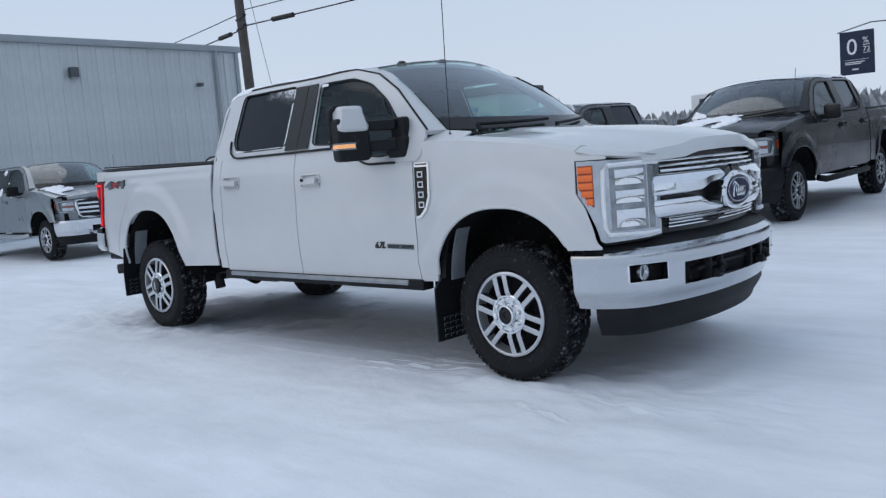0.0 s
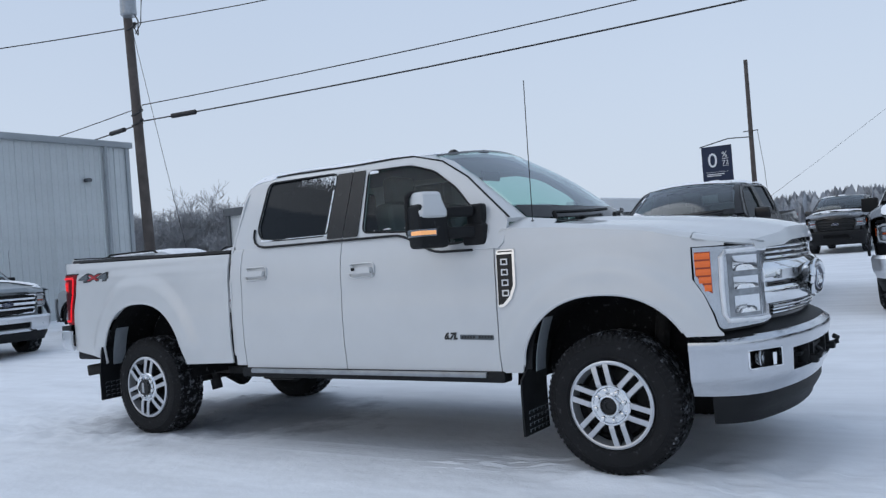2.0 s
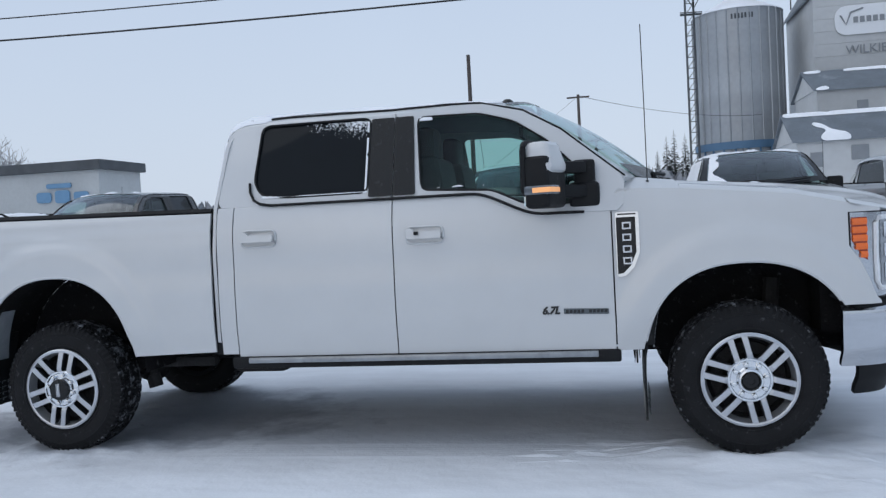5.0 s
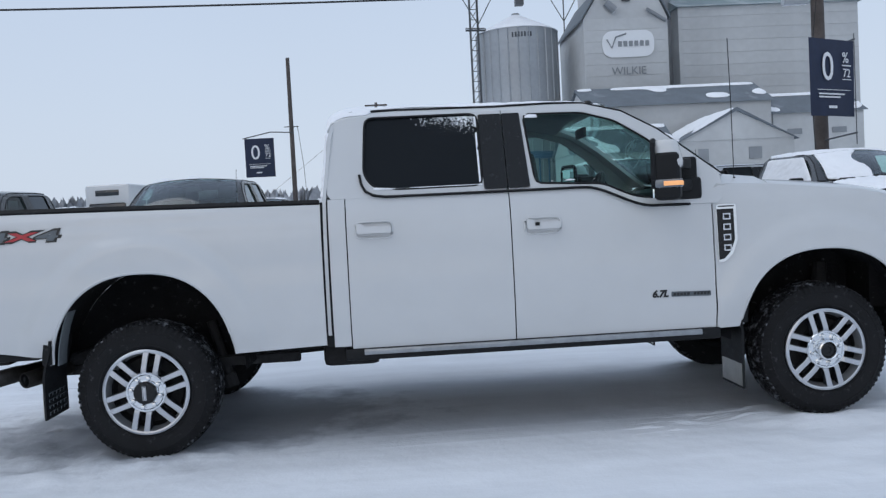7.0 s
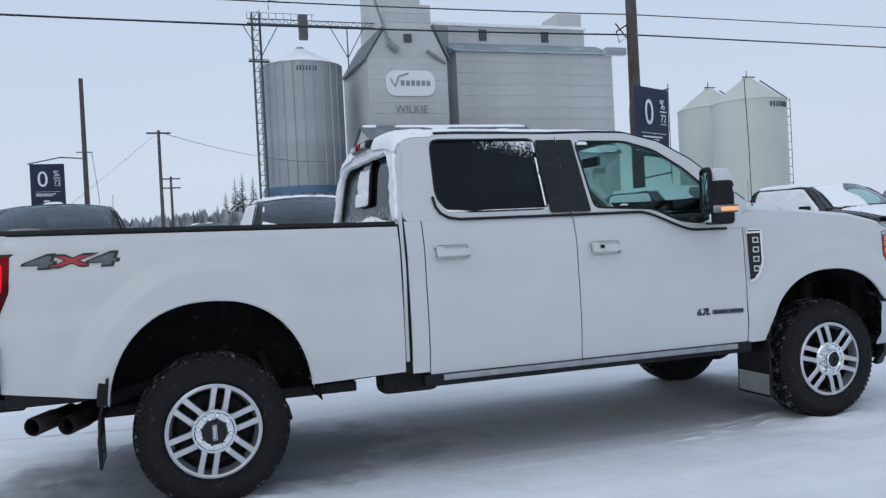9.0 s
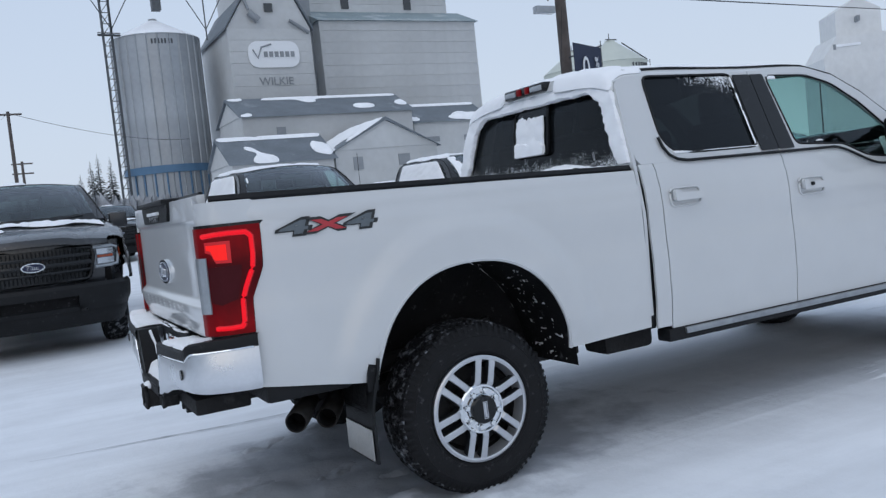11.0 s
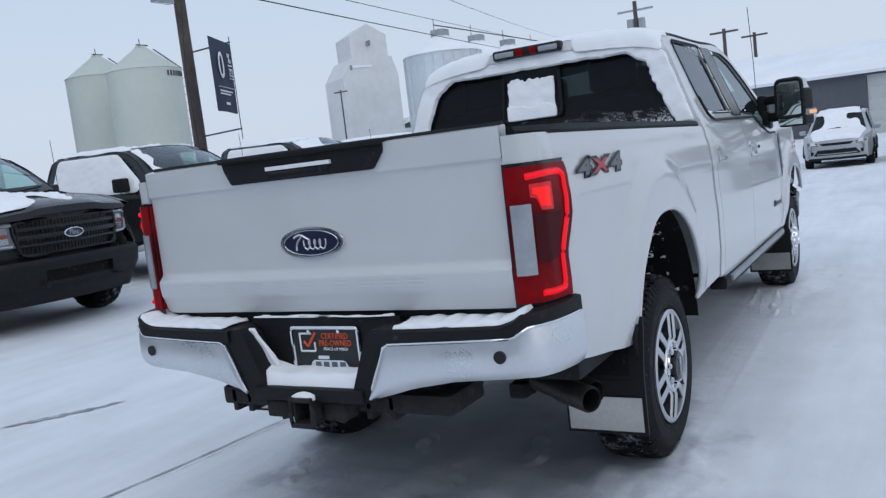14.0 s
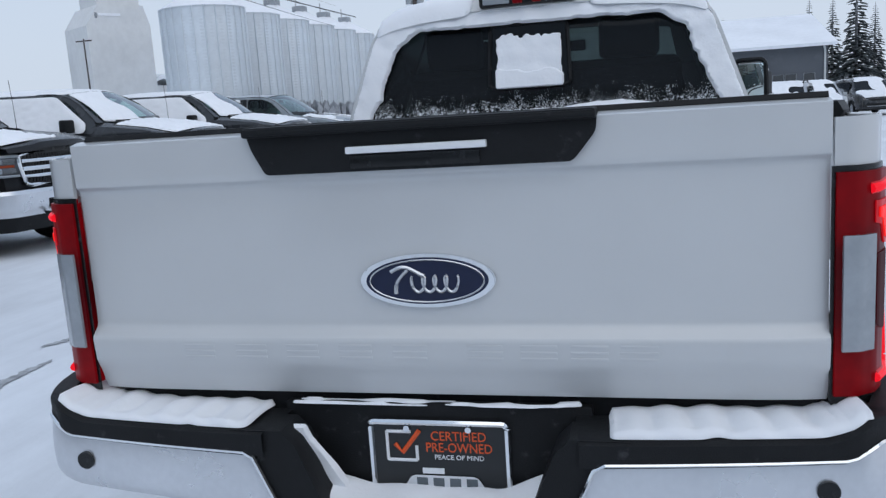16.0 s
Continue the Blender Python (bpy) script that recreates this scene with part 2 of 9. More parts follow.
BUMPERCHROME = material("chrome_bumper", (0.56, 0.58, 0.61), rough=0.13, metal=1.0, dirt=(0.66, 0.68, 0.71), dirt_amount=0.16, dirt_scale=3.5, rvary=0.12, vary=0.04)
FROSTCHROME = material("frosted_chrome", (0.70, 0.72, 0.75), rough=0.32, metal=0.8, dirt=(0.72, 0.74, 0.77), dirt_amount=0.3, dirt_scale=3.5, rvary=0.15, vary=0.05)
ALLOY = material("machined_alloy", (0.54, 0.56, 0.59), rough=0.3, metal=0.7, vary=0.06, scale=12, dirt=(0.4, 0.41, 0.43), dirt_amount=0.2, dirt_scale=14)
ALLOYMID = material("grey_alloy_hub", (0.34, 0.36, 0.38), rough=0.35, metal=0.8, vary=0.12, scale=16, fine=80, dirt=(0.12, 0.12, 0.13), dirt_amount=0.25, dirt_scale=20)
ALLOYDARK = material("dark_alloy_pocket", (0.022, 0.024, 0.028), rough=0.4, metal=0.5, vary=0.15, scale=10, dirt=(0.3, 0.31, 0.33), dirt_amount=0.2, dirt_scale=12)
RUBBER = material("tyre_rubber", (0.009, 0.0095, 0.011), rough=0.8, vary=0.25, scale=7, fine=90, bump=0.25, bump_scale=120, dirt=(0.5, 0.52, 0.55), dirt_amount=0.06, dirt_scale=30, spec=0.3)
TREAD = material("snowy_tread_rubber", (0.009, 0.0095, 0.011), rough=0.85, vary=0.3, scale=9, fine=90, bump=0.4, bump_scale=90, dirt=(0.52, 0.55, 0.6), dirt_amount=0.36, dirt_scale=20, spec=0.2)
PLASTIC = material("black_plastic", (0.010, 0.011, 0.0125), rough=0.55, vary=0.15, scale=8, fine=200, bump=0.15, bump_scale=300, dirt=(0.5, 0.52, 0.55), dirt_amount=0.04, dirt_scale=22, spec=0.22)
GLOSSBLACK = material("gloss_black_trim", (0.008, 0.009, 0.010), rough=0.25, coat=0.12, spec=0.3, vary=0.1, scale=6, dirt=(0.4, 0.42, 0.45), dirt_amount=0.05, dirt_scale=30)
UNDER = material("dirty_underbody_steel", (0.012, 0.012, 0.013), rough=0.8, vary=0.4, scale=5, fine=40, bump=0.3, bump_scale=40, dirt=(0.16, 0.16, 0.17), dirt_amount=0.12, dirt_scale=8)
LINER = material("wheel_well_liner", (0.010, 0.010, 0.011), rough=0.9, vary=0.3, scale=6, bump=0.3, bump_scale=60, dirt=(0.6, 0.62, 0.66), dirt_amount=0.08, dirt_scale=22, spec=0.2)
STEELFLAP = material("stainless_flap_plate", (0.5, 0.49, 0.46), rough=0.35, metal=0.8, vary=0.1, scale=6, dirt=(0.6, 0.6, 0.6), dirt_amount=0.3, dirt_scale=9)
EXHAUST = material("heat_stained_exhaust", (0.06, 0.056, 0.053), rough=0.5, metal=0.7, vary=0.25, scale=9, dirt=(0.06, 0.055, 0.05), dirt_amount=0.3, dirt_scale=9)
AMBER = material("amber_lens", (0.60, 0.105, 0.008), rough=0.15, coat=0.5, vary=0.06, scale=10, emit=(1.0, 0.2, 0.02), emit_strength=0.16)
AMBERDEEP = material("deep_amber_lens", (0.30, 0.04, 0.006), rough=0.25, coat=0.3, vary=0.1, scale=10)
AMBERLIT = material("lit_amber_lens", (0.75, 0.36, 0.14), rough=0.2, emit=(1.0, 0.46, 0.20), emit_strength=0.45)
REDLENS = material("red_lens", (0.06, 0.001, 0.003), rough=0.35, coat=0.0, spec=0.12, vary=0.10, scale=8, emit=(1.0, 0.004, 0.012), emit_strength=0.15)
glow_by_height(REDLENS, 0.92, 1.40, [(0.0, 0.07), (0.10, 0.10), (0.20, 0.07), (0.32, 0.03), (0.48, 0.010), (0.62, 0.014), (0.72, 0.07), (0.84, 0.09), (1.0, 0.07)])
REDLIT = material("lit_red_light_guide", (0.2, 0.003, 0.006), rough=0.4, spec=0.2, emit=(1.0, 0.006, 0.02), emit_strength=0.75)
MAROON = material("maroon_lens", (0.022, 0.003, 0.006), rough=0.55, spec=0.15, vary=0.2, scale=9, emit=(1.0, 0.01, 0.02), emit_strength=0.02)
REDDIM = material("half_lit_red_lens", (0.10, 0.002, 0.004), rough=0.4, vary=0.15, scale=20, emit=(1.0, 0.006, 0.018), emit_strength=0.36)
REDHOT = material("lit_red_bulb_zone", (0.2, 0.004, 0.004), rough=0.4, spec=0.2, emit=(1.0, 0.016, 0.014), emit_strength=0.85)
GREYLENS = material("clear_grey_lens", (0.30, 0.33, 0.36), rough=0.18, coat=0.8, vary=0.08, scale=12)
LAMPGLASS = material("headlamp_lens", (0.50, 0.53, 0.56), rough=0.10, metal=0.75, coat=1.0, vary=0.12, scale=9)
LAMPPALE = material("clear_lamp_inner", (0.30, 0.325, 0.35), rough=0.22, metal=0.5, coat=1.0, vary=0.25, scale=16)
LAMPDARK = material("headlamp_inner", (0.16, 0.175, 0.19), rough=0.18, metal=0.6, coat=1.0, vary=0.2, scale=12)
BLUE = material("navy_enamel", (0.008, 0.014, 0.046), rough=0.3, coat=0.25, spec=0.25, vary=0.06, scale=20)
PALEMARK = material("silver_script", (0.62, 0.64, 0.67), rough=0.25, metal=0.7, vary=0.05, scale=30)
DECALGREY = material("grey_decal", (0.10, 0.12, 0.135), rough=0.35, vary=0.08, scale=20)
DECALBLACK = material("black_decal", (0.012, 0.014, 0.016), rough=0.35, vary=0.08, scale=20)
DECALRED = material("red_decal", (0.42, 0.03, 0.04), rough=0.35, vary=0.06, scale=20)
ORANGE = material("orange_print", (0.75, 0.10, 0.02), rough=0.4, vary=0.04, scale=20)
PRINTWHITE = material("white_print", (0.78, 0.8, 0.82), rough=0.45, vary=0.04, scale=20)
GLASSDARK = glass_material("privacy_glass", (0.18, 0.2, 0.21), 0.08, shine=(0.012, 0.75))
GLASSREAR = glass_material("dark_rear_glass", (0.30, 0.34, 0.34), 0.22, shine=(0.010, 0.5))
GLASS = glass_material("tinted_glass", (0.58, 0.78, 0.74), 0.95)
SCREEN = glass_material("windscreen_glass", (0.62, 0.82, 0.78), 0.95, shine=(0.05, 0.80), bend=2.6)
MIRROR = material("mirror_glass", (0.75, 0.85, 0.84), rough=0.02, metal=1.0)
CLOTH = material("dark_seat_leather", (0.035, 0.035, 0.037), rough=0.6, vary=0.12, scale=8, bump=0.1)
HEADLINER = material("grey_headliner", (0.32, 0.33, 0.34), rough=0.9, vary=0.05, scale=10)


# ---- building helpers ----
def part(name, bm, mat, parent=None, label="", smooth=True, angle=35):
    """Links a bmesh as one mesh object under a thing or a part."""
    bmesh.ops.recalc_face_normals(bm, faces=bm.faces[:])
    me = bpy.data.meshes.new(name)
    bm.to_mesh(me)
    bm.free()
    for mt in mat if isinstance(mat, (list, tuple)) else [mat]:
        me.materials.append(mt)
    if smooth:
        me.polygons.foreach_set("use_smooth", [True] * len(me.polygons))
        me.set_sharp_from_angle(angle=radians(angle))
    ob = new(name, me)
    ob.parent = parent
    if label:
        tagged(ob, label)
    return ob


def root(name, m, label, category, group="", kind=""):
    ob = new(name)
    ob.empty_display_size = 0.2
    ob.matrix_basis = m
    return tagged(ob, label, category, group, kind)


def thing(name, bm, mat, label, category, group="", kind="", smooth=True, angle=35):
    return tagged(part(name, bm, mat, None, label, smooth, angle), label, category, group, kind)


def grid(bm, f, us, vs, skip=None, mi=0, wrap=False):
    """A sheet of quads through f(u, v); skip(i, j) leaves cells out."""
    rows = [[bm.verts.new(f(u, v)) for v in vs] for u in us]
    n = len(us) if wrap else len(us) - 1
    for i in range(n):
        for j in range(len(vs) - 1):
            if not (skip and skip(i, j)):
                a, b = rows[i], rows[(i + 1) % len(us)]
                bm.faces.new((a[j], b[j], b[j + 1], a[j + 1])).material_index = mi
    return rows


def steps(a, b, n):
    return [a + (b - a) * i / n for i in range(n + 1)]


def lerp(pairs, x):
    """A line through sorted pairs, read at x."""
    if x <= pairs[0][0]:
        return pairs[0][1]
    for (a, p), (b, q) in zip(pairs, pairs[1:]):
        if x <= b:
            return p + (q - p) * (x - a) / (b - a)
    return pairs[-1][1]


def soft(pairs, x):
    if x <= pairs[0][0]:
        return pairs[0][1]
    for (a, p), (b, q) in zip(pairs, pairs[1:]):
        if x <= b:
            k = (x - a) / (b - a)
            return p + (q - p) * k * k * (3 - 2 * k)
    return pairs[-1][1]


def thicken(bm, t):
    bmesh.ops.recalc_face_normals(bm, faces=bm.faces[:])
    bmesh.ops.solidify(bm, geom=bm.faces[:], thickness=t)


def box(bm, x0, x1, y0, y1, z0, z1, bevel=0.0, seg=2, mi=0):
    r = bmesh.ops.create_cube(bm, size=1, matrix=Matrix.Translation(((x0 + x1) / 2, (y0 + y1) / 2, (z0 + z1) / 2)) @ Matrix.Diagonal((x1 - x0, y1 - y0, z1 - z0, 1)))
    fs = {f for v in r["verts"] for f in v.link_faces}
    for f in fs:
        f.material_index = mi
    if bevel > 0:
        bmesh.ops.bevel(bm, geom=list({e for f in fs for e in f.edges}), offset=bevel, segments=seg, affect="EDGES", profile=0.6, material=-1)
    return r


def rod(bm, a, b, r0, r1=None, seg=12, caps=True, mi=0):
    a, b = Vector(a), Vector(b)
    d = b - a
    m = Matrix.Translation((a + b) / 2) @ d.to_track_quat("Z", "Y").to_matrix().to_4x4()
    r = bmesh.ops.create_cone(bm, cap_ends=caps, segments=seg, radius1=r0, radius2=r0 if r1 is None else r1, depth=d.length, matrix=m)
    for f in {f for v in r["verts"] for f in v.link_faces}:
        f.material_index = mi
    return r


def tube(bm, pts, r, seg=6, mi=0):
    """A round bar bent through points."""
    pts = [Vector(p) for p in pts]
    rings = []
    for i, p in enumerate(pts):
        d = (pts[min(i + 1, len(pts) - 1)] - pts[max(i - 1, 0)]).normalized()
        s = d.cross(Vector((0, 0, 1)) if abs(d.z) < 0.95 else Vector((1, 0, 0))).normalized()
        u = s.cross(d)
        rr = r[i] if isinstance(r, (list, tuple)) else r
        rings.append([bm.verts.new(p + (s * math.cos(k * math.tau / seg) + u * math.sin(k * math.tau / seg)) * rr) for k in range(seg)])
    for a, b in zip(rings, rings[1:]):
        for k in range(seg):
            bm.faces.new((a[k], a[(k + 1) % seg], b[(k + 1) % seg], b[k])).material_index = mi
    for ring in (rings[0], rings[-1]):
        bm.faces.new(ring).material_index = mi


def lathe(bm, profile, m, seg=48, mi=0, closed=False):
    """Turns (radius, height) pairs round the local z axis of m."""
    rings = []
    for k in range(seg):
        a = k * math.tau / seg
        rings.append([bm.verts.new(m @ Vector((r * math.cos(a), r * math.sin(a), h))) for r, h in profile])
    for k in range(seg):
        a, b = rings[k], rings[(k + 1) % seg]
        for j in range(len(profile) - (0 if closed else 1)):
            q = (j + 1) % len(profile)
            if (a[j].co - b[j].co).length < 1e-7:
                bm.faces.new((a[j], b[q], a[q])).material_index = mi
            elif (a[q].co - b[q].co).length < 1e-7:
                bm.faces.new((a[j], b[j], a[q])).material_index = mi
            else:
                bm.faces.new((a[j], b[j], b[q], a[q])).material_index = mi


def rounded(pts, r, n=4):
    """A polygon in the plane with its corners rounded."""
    out = []
    for i, p in enumerate(pts):
        p, a, b = Vector(p), Vector(pts[i - 1]), Vector(pts[(i + 1) % len(pts)])
        k = min(r, (a - p).length * 0.45, (b - p).length * 0.45)
        s, e = p + (a - p).normalized() * k, p + (b - p).normalized() * k
        for j in range(n + 1):
            t = j / n
            out.append(tuple(s * (1 - t) ** 2 + p * 2 * t * (1 - t) + e * t * t))
    return out


def rays(pts, c, n):
    """Points of a star-shaped outline at n even angles round c."""
    out = []
    for k in range(n):
        a = k * math.tau / n
        d = Vector((math.cos(a), math.sin(a)))
        best = 0.0
        for i in range(len(pts)):
            p, q = Vector(pts[i]) - Vector(c), Vector(pts[(i + 1) % len(pts)]) - Vector(c)
            e = q - p
            den = d.x * -e.y + d.y * e.x
            if abs(den) > 1e-12:
                t = (p.x * -e.y + p.y * e.x) / den
                s = (d.x * p.y - d.y * p.x) / den
                if -1e-6 <= s <= 1 + 1e-6 and t > best:
                    best = t
        out.append((c[0] + d.x * best, c[1] + d.y * best))
    return out


def frame_ring(bm, outer, inner, c, place, n=96, mi=0):
    """The band between two outlines, laid on a surface by place(u, v)."""
    a = [bm.verts.new(place(*p)) for p in rays(outer, c, n)]
    b = [bm.verts.new(place(*p)) for p in rays(inner, c, n)]
    for k in range(n):
        q = (k + 1) % n
        bm.faces.new((a[k], a[q], b[q], b[k])).material_index = mi


def disc(bm, outline, place, c=None, n=72, rings=4, mi=0):
    """A sheet that fills an outline, laid on a surface by place(u, v)."""
    c = c or (sum(p[0] for p in outline) / len(outline), sum(p[1] for p in outline) / len(outline))
    edge = rays(outline, c, n)
    mid = bm.verts.new(place(*c))
    last = None
    for r in range(1, rings + 1):
        k = r / rings
        ring = [bm.verts.new(place(c[0] + (p[0] - c[0]) * k, c[1] + (p[1] - c[1]) * k)) for p in edge]
        for i in range(n):
            j = (i + 1) % n
            f = bm.faces.new((ring[i], ring[j], mid)) if last is None else bm.faces.new((ring[i], ring[j], last[j], last[i]))
            f.material_index = mi
        last = ring


def slab(bm, outline, place, t, mi=0):
    """A flat plate of thickness t: an outline laid by place(u, v, depth)."""
    a = [bm.verts.new(place(u, v, 0.0)) for u, v in outline]
    b = [bm.verts.new(place(u, v, t)) for u, v in outline]
    bm.faces.new(a).material_index = mi
    bm.faces.new(b[::-1]).material_index = mi
    for i in range(len(a)):
        j = (i + 1) % len(a)
        bm.faces.new((a[i], b[i], b[j], a[j])).material_index = mi


def lettering(name, text, size, m, mat, parent, depth=0.002, label="", align="CENTER", shear=0.0, stretch=1.0, bold=0.0):
    """Raised letters in the built-in font, as a mesh."""
    cu = bpy.data.curves.new(name, "FONT")
    cu.body, cu.size, cu.extrude, cu.align_x, cu.align_y, cu.shear, cu.resolution_u = text, size, depth, align, "CENTER", shear, 3
    cu.offset = bold
    tmp = bpy.data.objects.new(name, cu)
    me = bpy.data.meshes.new_from_object(tmp)
    bpy.data.objects.remove(tmp)
    me.transform(m @ Matrix.Diagonal((stretch, 1, 1, 1)))
    me.materials.clear()
    me.materials.append(mat)
    me.name = name
    ob = new(name, me)
    ob.parent = parent
    if label:
        tagged(ob, label)
    return ob


def snow_sheet(bm, f, us, vs, keep, out, thick=0.012, rough=0.006):
    """Patches of lying snow on a surface f(u, v), where keep(u, v) says so, swelling towards out, with uneven edges."""
    b2 = bmesh.new()
    grid(b2, f, us, vs, lambda i, j: not keep((us[i] + us[i + 1]) / 2, (vs[j] + vs[j + 1]) / 2))
    bmesh.ops.delete(b2, geom=[v for v in b2.verts if not v.link_faces], context="VERTS")
    for _ in range(4):
        moved = {}
        for v in b2.verts:
            near = [e.other_vert(v).co for e in v.link_edges if len(e.link_faces) < 2]
            if len(near) > 1:
                moved[v] = v.co * 0.4 + sum(near, Vector()) * (0.6 / len(near))
        for v, co in moved.items():
            v.co = co
    b2.normal_update()
    push = {}
    for v in b2.verts:
        rim = any(len(e.link_faces) < 2 for e in v.link_edges)
        n = v.normal if v.normal.dot(out) > 0 else -v.normal
        push[v] = n * ((0.2 if rim else 1.0) * (thick + rough * noise.noise(v.co * 14)))
    top = {v: bm.verts.new(v.co + p) for v, p in push.items()}
    low = {v: bm.verts.new(v.co - p * 0.1) for v, p in push.items()}
    for fc in b2.faces:
        bm.faces.new([top[v] for v in fc.verts])
        for e in fc.edges:
            if len(e.link_faces) < 2:
                p, q = e.verts
                bm.faces.new((top[p], top[q], low[q], low[p]))
    b2.free()


def ground_z(x, y):
    """The lot lies level round the truck, climbs a little beyond it and falls a little ahead of it."""
    up = soft([(1.5, 0.0), (6.9, 0.165), (12, 0.26), (40, 0.6), (150, 2.6), (400, 3.0)], y)
    down = soft([(6, 0.0), (28, -0.2), (60, -0.35), (200, -0.5)], x) * lerp([(8, 1), (40, 0)], y)
    return up + down


# ---- the white pickup: rear axle at x = 0, facing +x ----
def arch(cx, a, top, x, e=2.3, z0=0.48):
    k = abs(x - cx) / a
    return z0 + (top - z0) * max(0.0, 1 - k**e) ** (1 / e) if k < 1 else 0.0


def half_width(x, z):
    w = soft([(0.45, 0.955), (0.60, 0.985), (0.78, 0.999), (0.95, 1.0), (1.12, 0.992), (1.24, 0.99), (1.32, 0.982), (1.40, 0.963), (1.48, 0.935)], z)
    for cx, top in ((0.01, 1.10), (4.05, 1.03)):
        k = math.hypot((x - cx) / 0.53, max(0.0, z - 0.48) / (top - 0.48))
        w += 0.028 * (1 - soft([(1.22, 0.0), (1.42, 1.0)], k)) * soft([(0.55, 0.0), (0.75, 1.0)], z)
    if x > 4.30:
        w -= 0.36 * (x - 4.30) ** 2 * (0.6 + 0.4 * soft([(0.8, 0), (1.25, 1)], z))
    if x < -0.30:
        w -= 0.055 * (-0.30 - x)
    if x < -0.85:
        w -= 0.7 * (x + 0.85) ** 2
    return w


def cabin_y(z):
    return 0.945 - (z - 1.45) * 0.385


def belt(x):
    return soft([(1.0, 1.465), (2.62, 1.462), (3.02, 1.332), (3.5, 1.327)], x)


ROOFLINE = [(1.10, 1.89), (1.135, 1.965), (1.22, 1.995), (1.5, 2.005), (2.1, 2.0), (2.45, 1.995), (2.68, 1.98), (2.91, 1.92), (3.12, 1.795), (3.46, 1.505)]


def roof_drop(x):
    return 0.042 * soft([(2.10, 1.0), (2.66, 0.0)], x)


def roof_edge(x):
    """Where the side of the cab turns into the roof."""
    return lerp(ROOFLINE, x) - roof_drop(x)


def roof_at(x, k):
    """The roof skin: k runs from one edge (-1) to the other (1), with rounded shoulders."""
    ze = roof_edge(x)
    z = ze + roof_drop(x) * (1 - abs(k) ** 14) + 0.055 * (1 - abs(k) ** 2.4)
    return Vector((x + 0.13 * (1 - k * k) * soft([(2.3, 0), (2.8, 1)], x), cabin_y(ze) * k, z))


ROOFK = [-1, -0.992, -0.98, -0.965, -0.945, -0.92, -0.885, -0.84] + [-0.75 + 0.125 * i for i in range(13)] + [0.84, 0.885, 0.92, 0.945, 0.965, 0.98, 0.992, 1]


def lamp_edge(z):
    return lerp([(0.93, -0.998), (1.07, -0.992), (1.195, -0.938), (1.37, -0.928)], z)


def lamp_cut(z):
    """Where the bed side ends at the back: round the tail lamp it stops at the lens."""
    return lamp_edge(z) + 0.003 if z < 1.382 else -1.10


def keep_place(p):
    return p


def side_panel(name, side, x0, x1, lo, hi, mat, parent, mp, label="", nx=None, nz=16, inset=0.0, cut=None):
    """A pressed body panel between two heights that follow x."""
    bm = bmesh.new()
    nx = nx or max(6, int((x1 - x0) / 0.035))

    def at(x, k):
        z = lo(x) + (hi(x) - lo(x)) * k
        if cut and x < -0.60:
            x = -0.60 + (x + 0.60) * (cut(z) + 0.60) / (x0 + 0.60)
        return mp(Vector((x, side * (half_width(x, z) - inset), z)))

    grid(bm, at, steps(x0, x1, nx), steps(0, 1, nz))
    thicken(bm, 0.014)
    return part(name, bm, mat, parent, label)


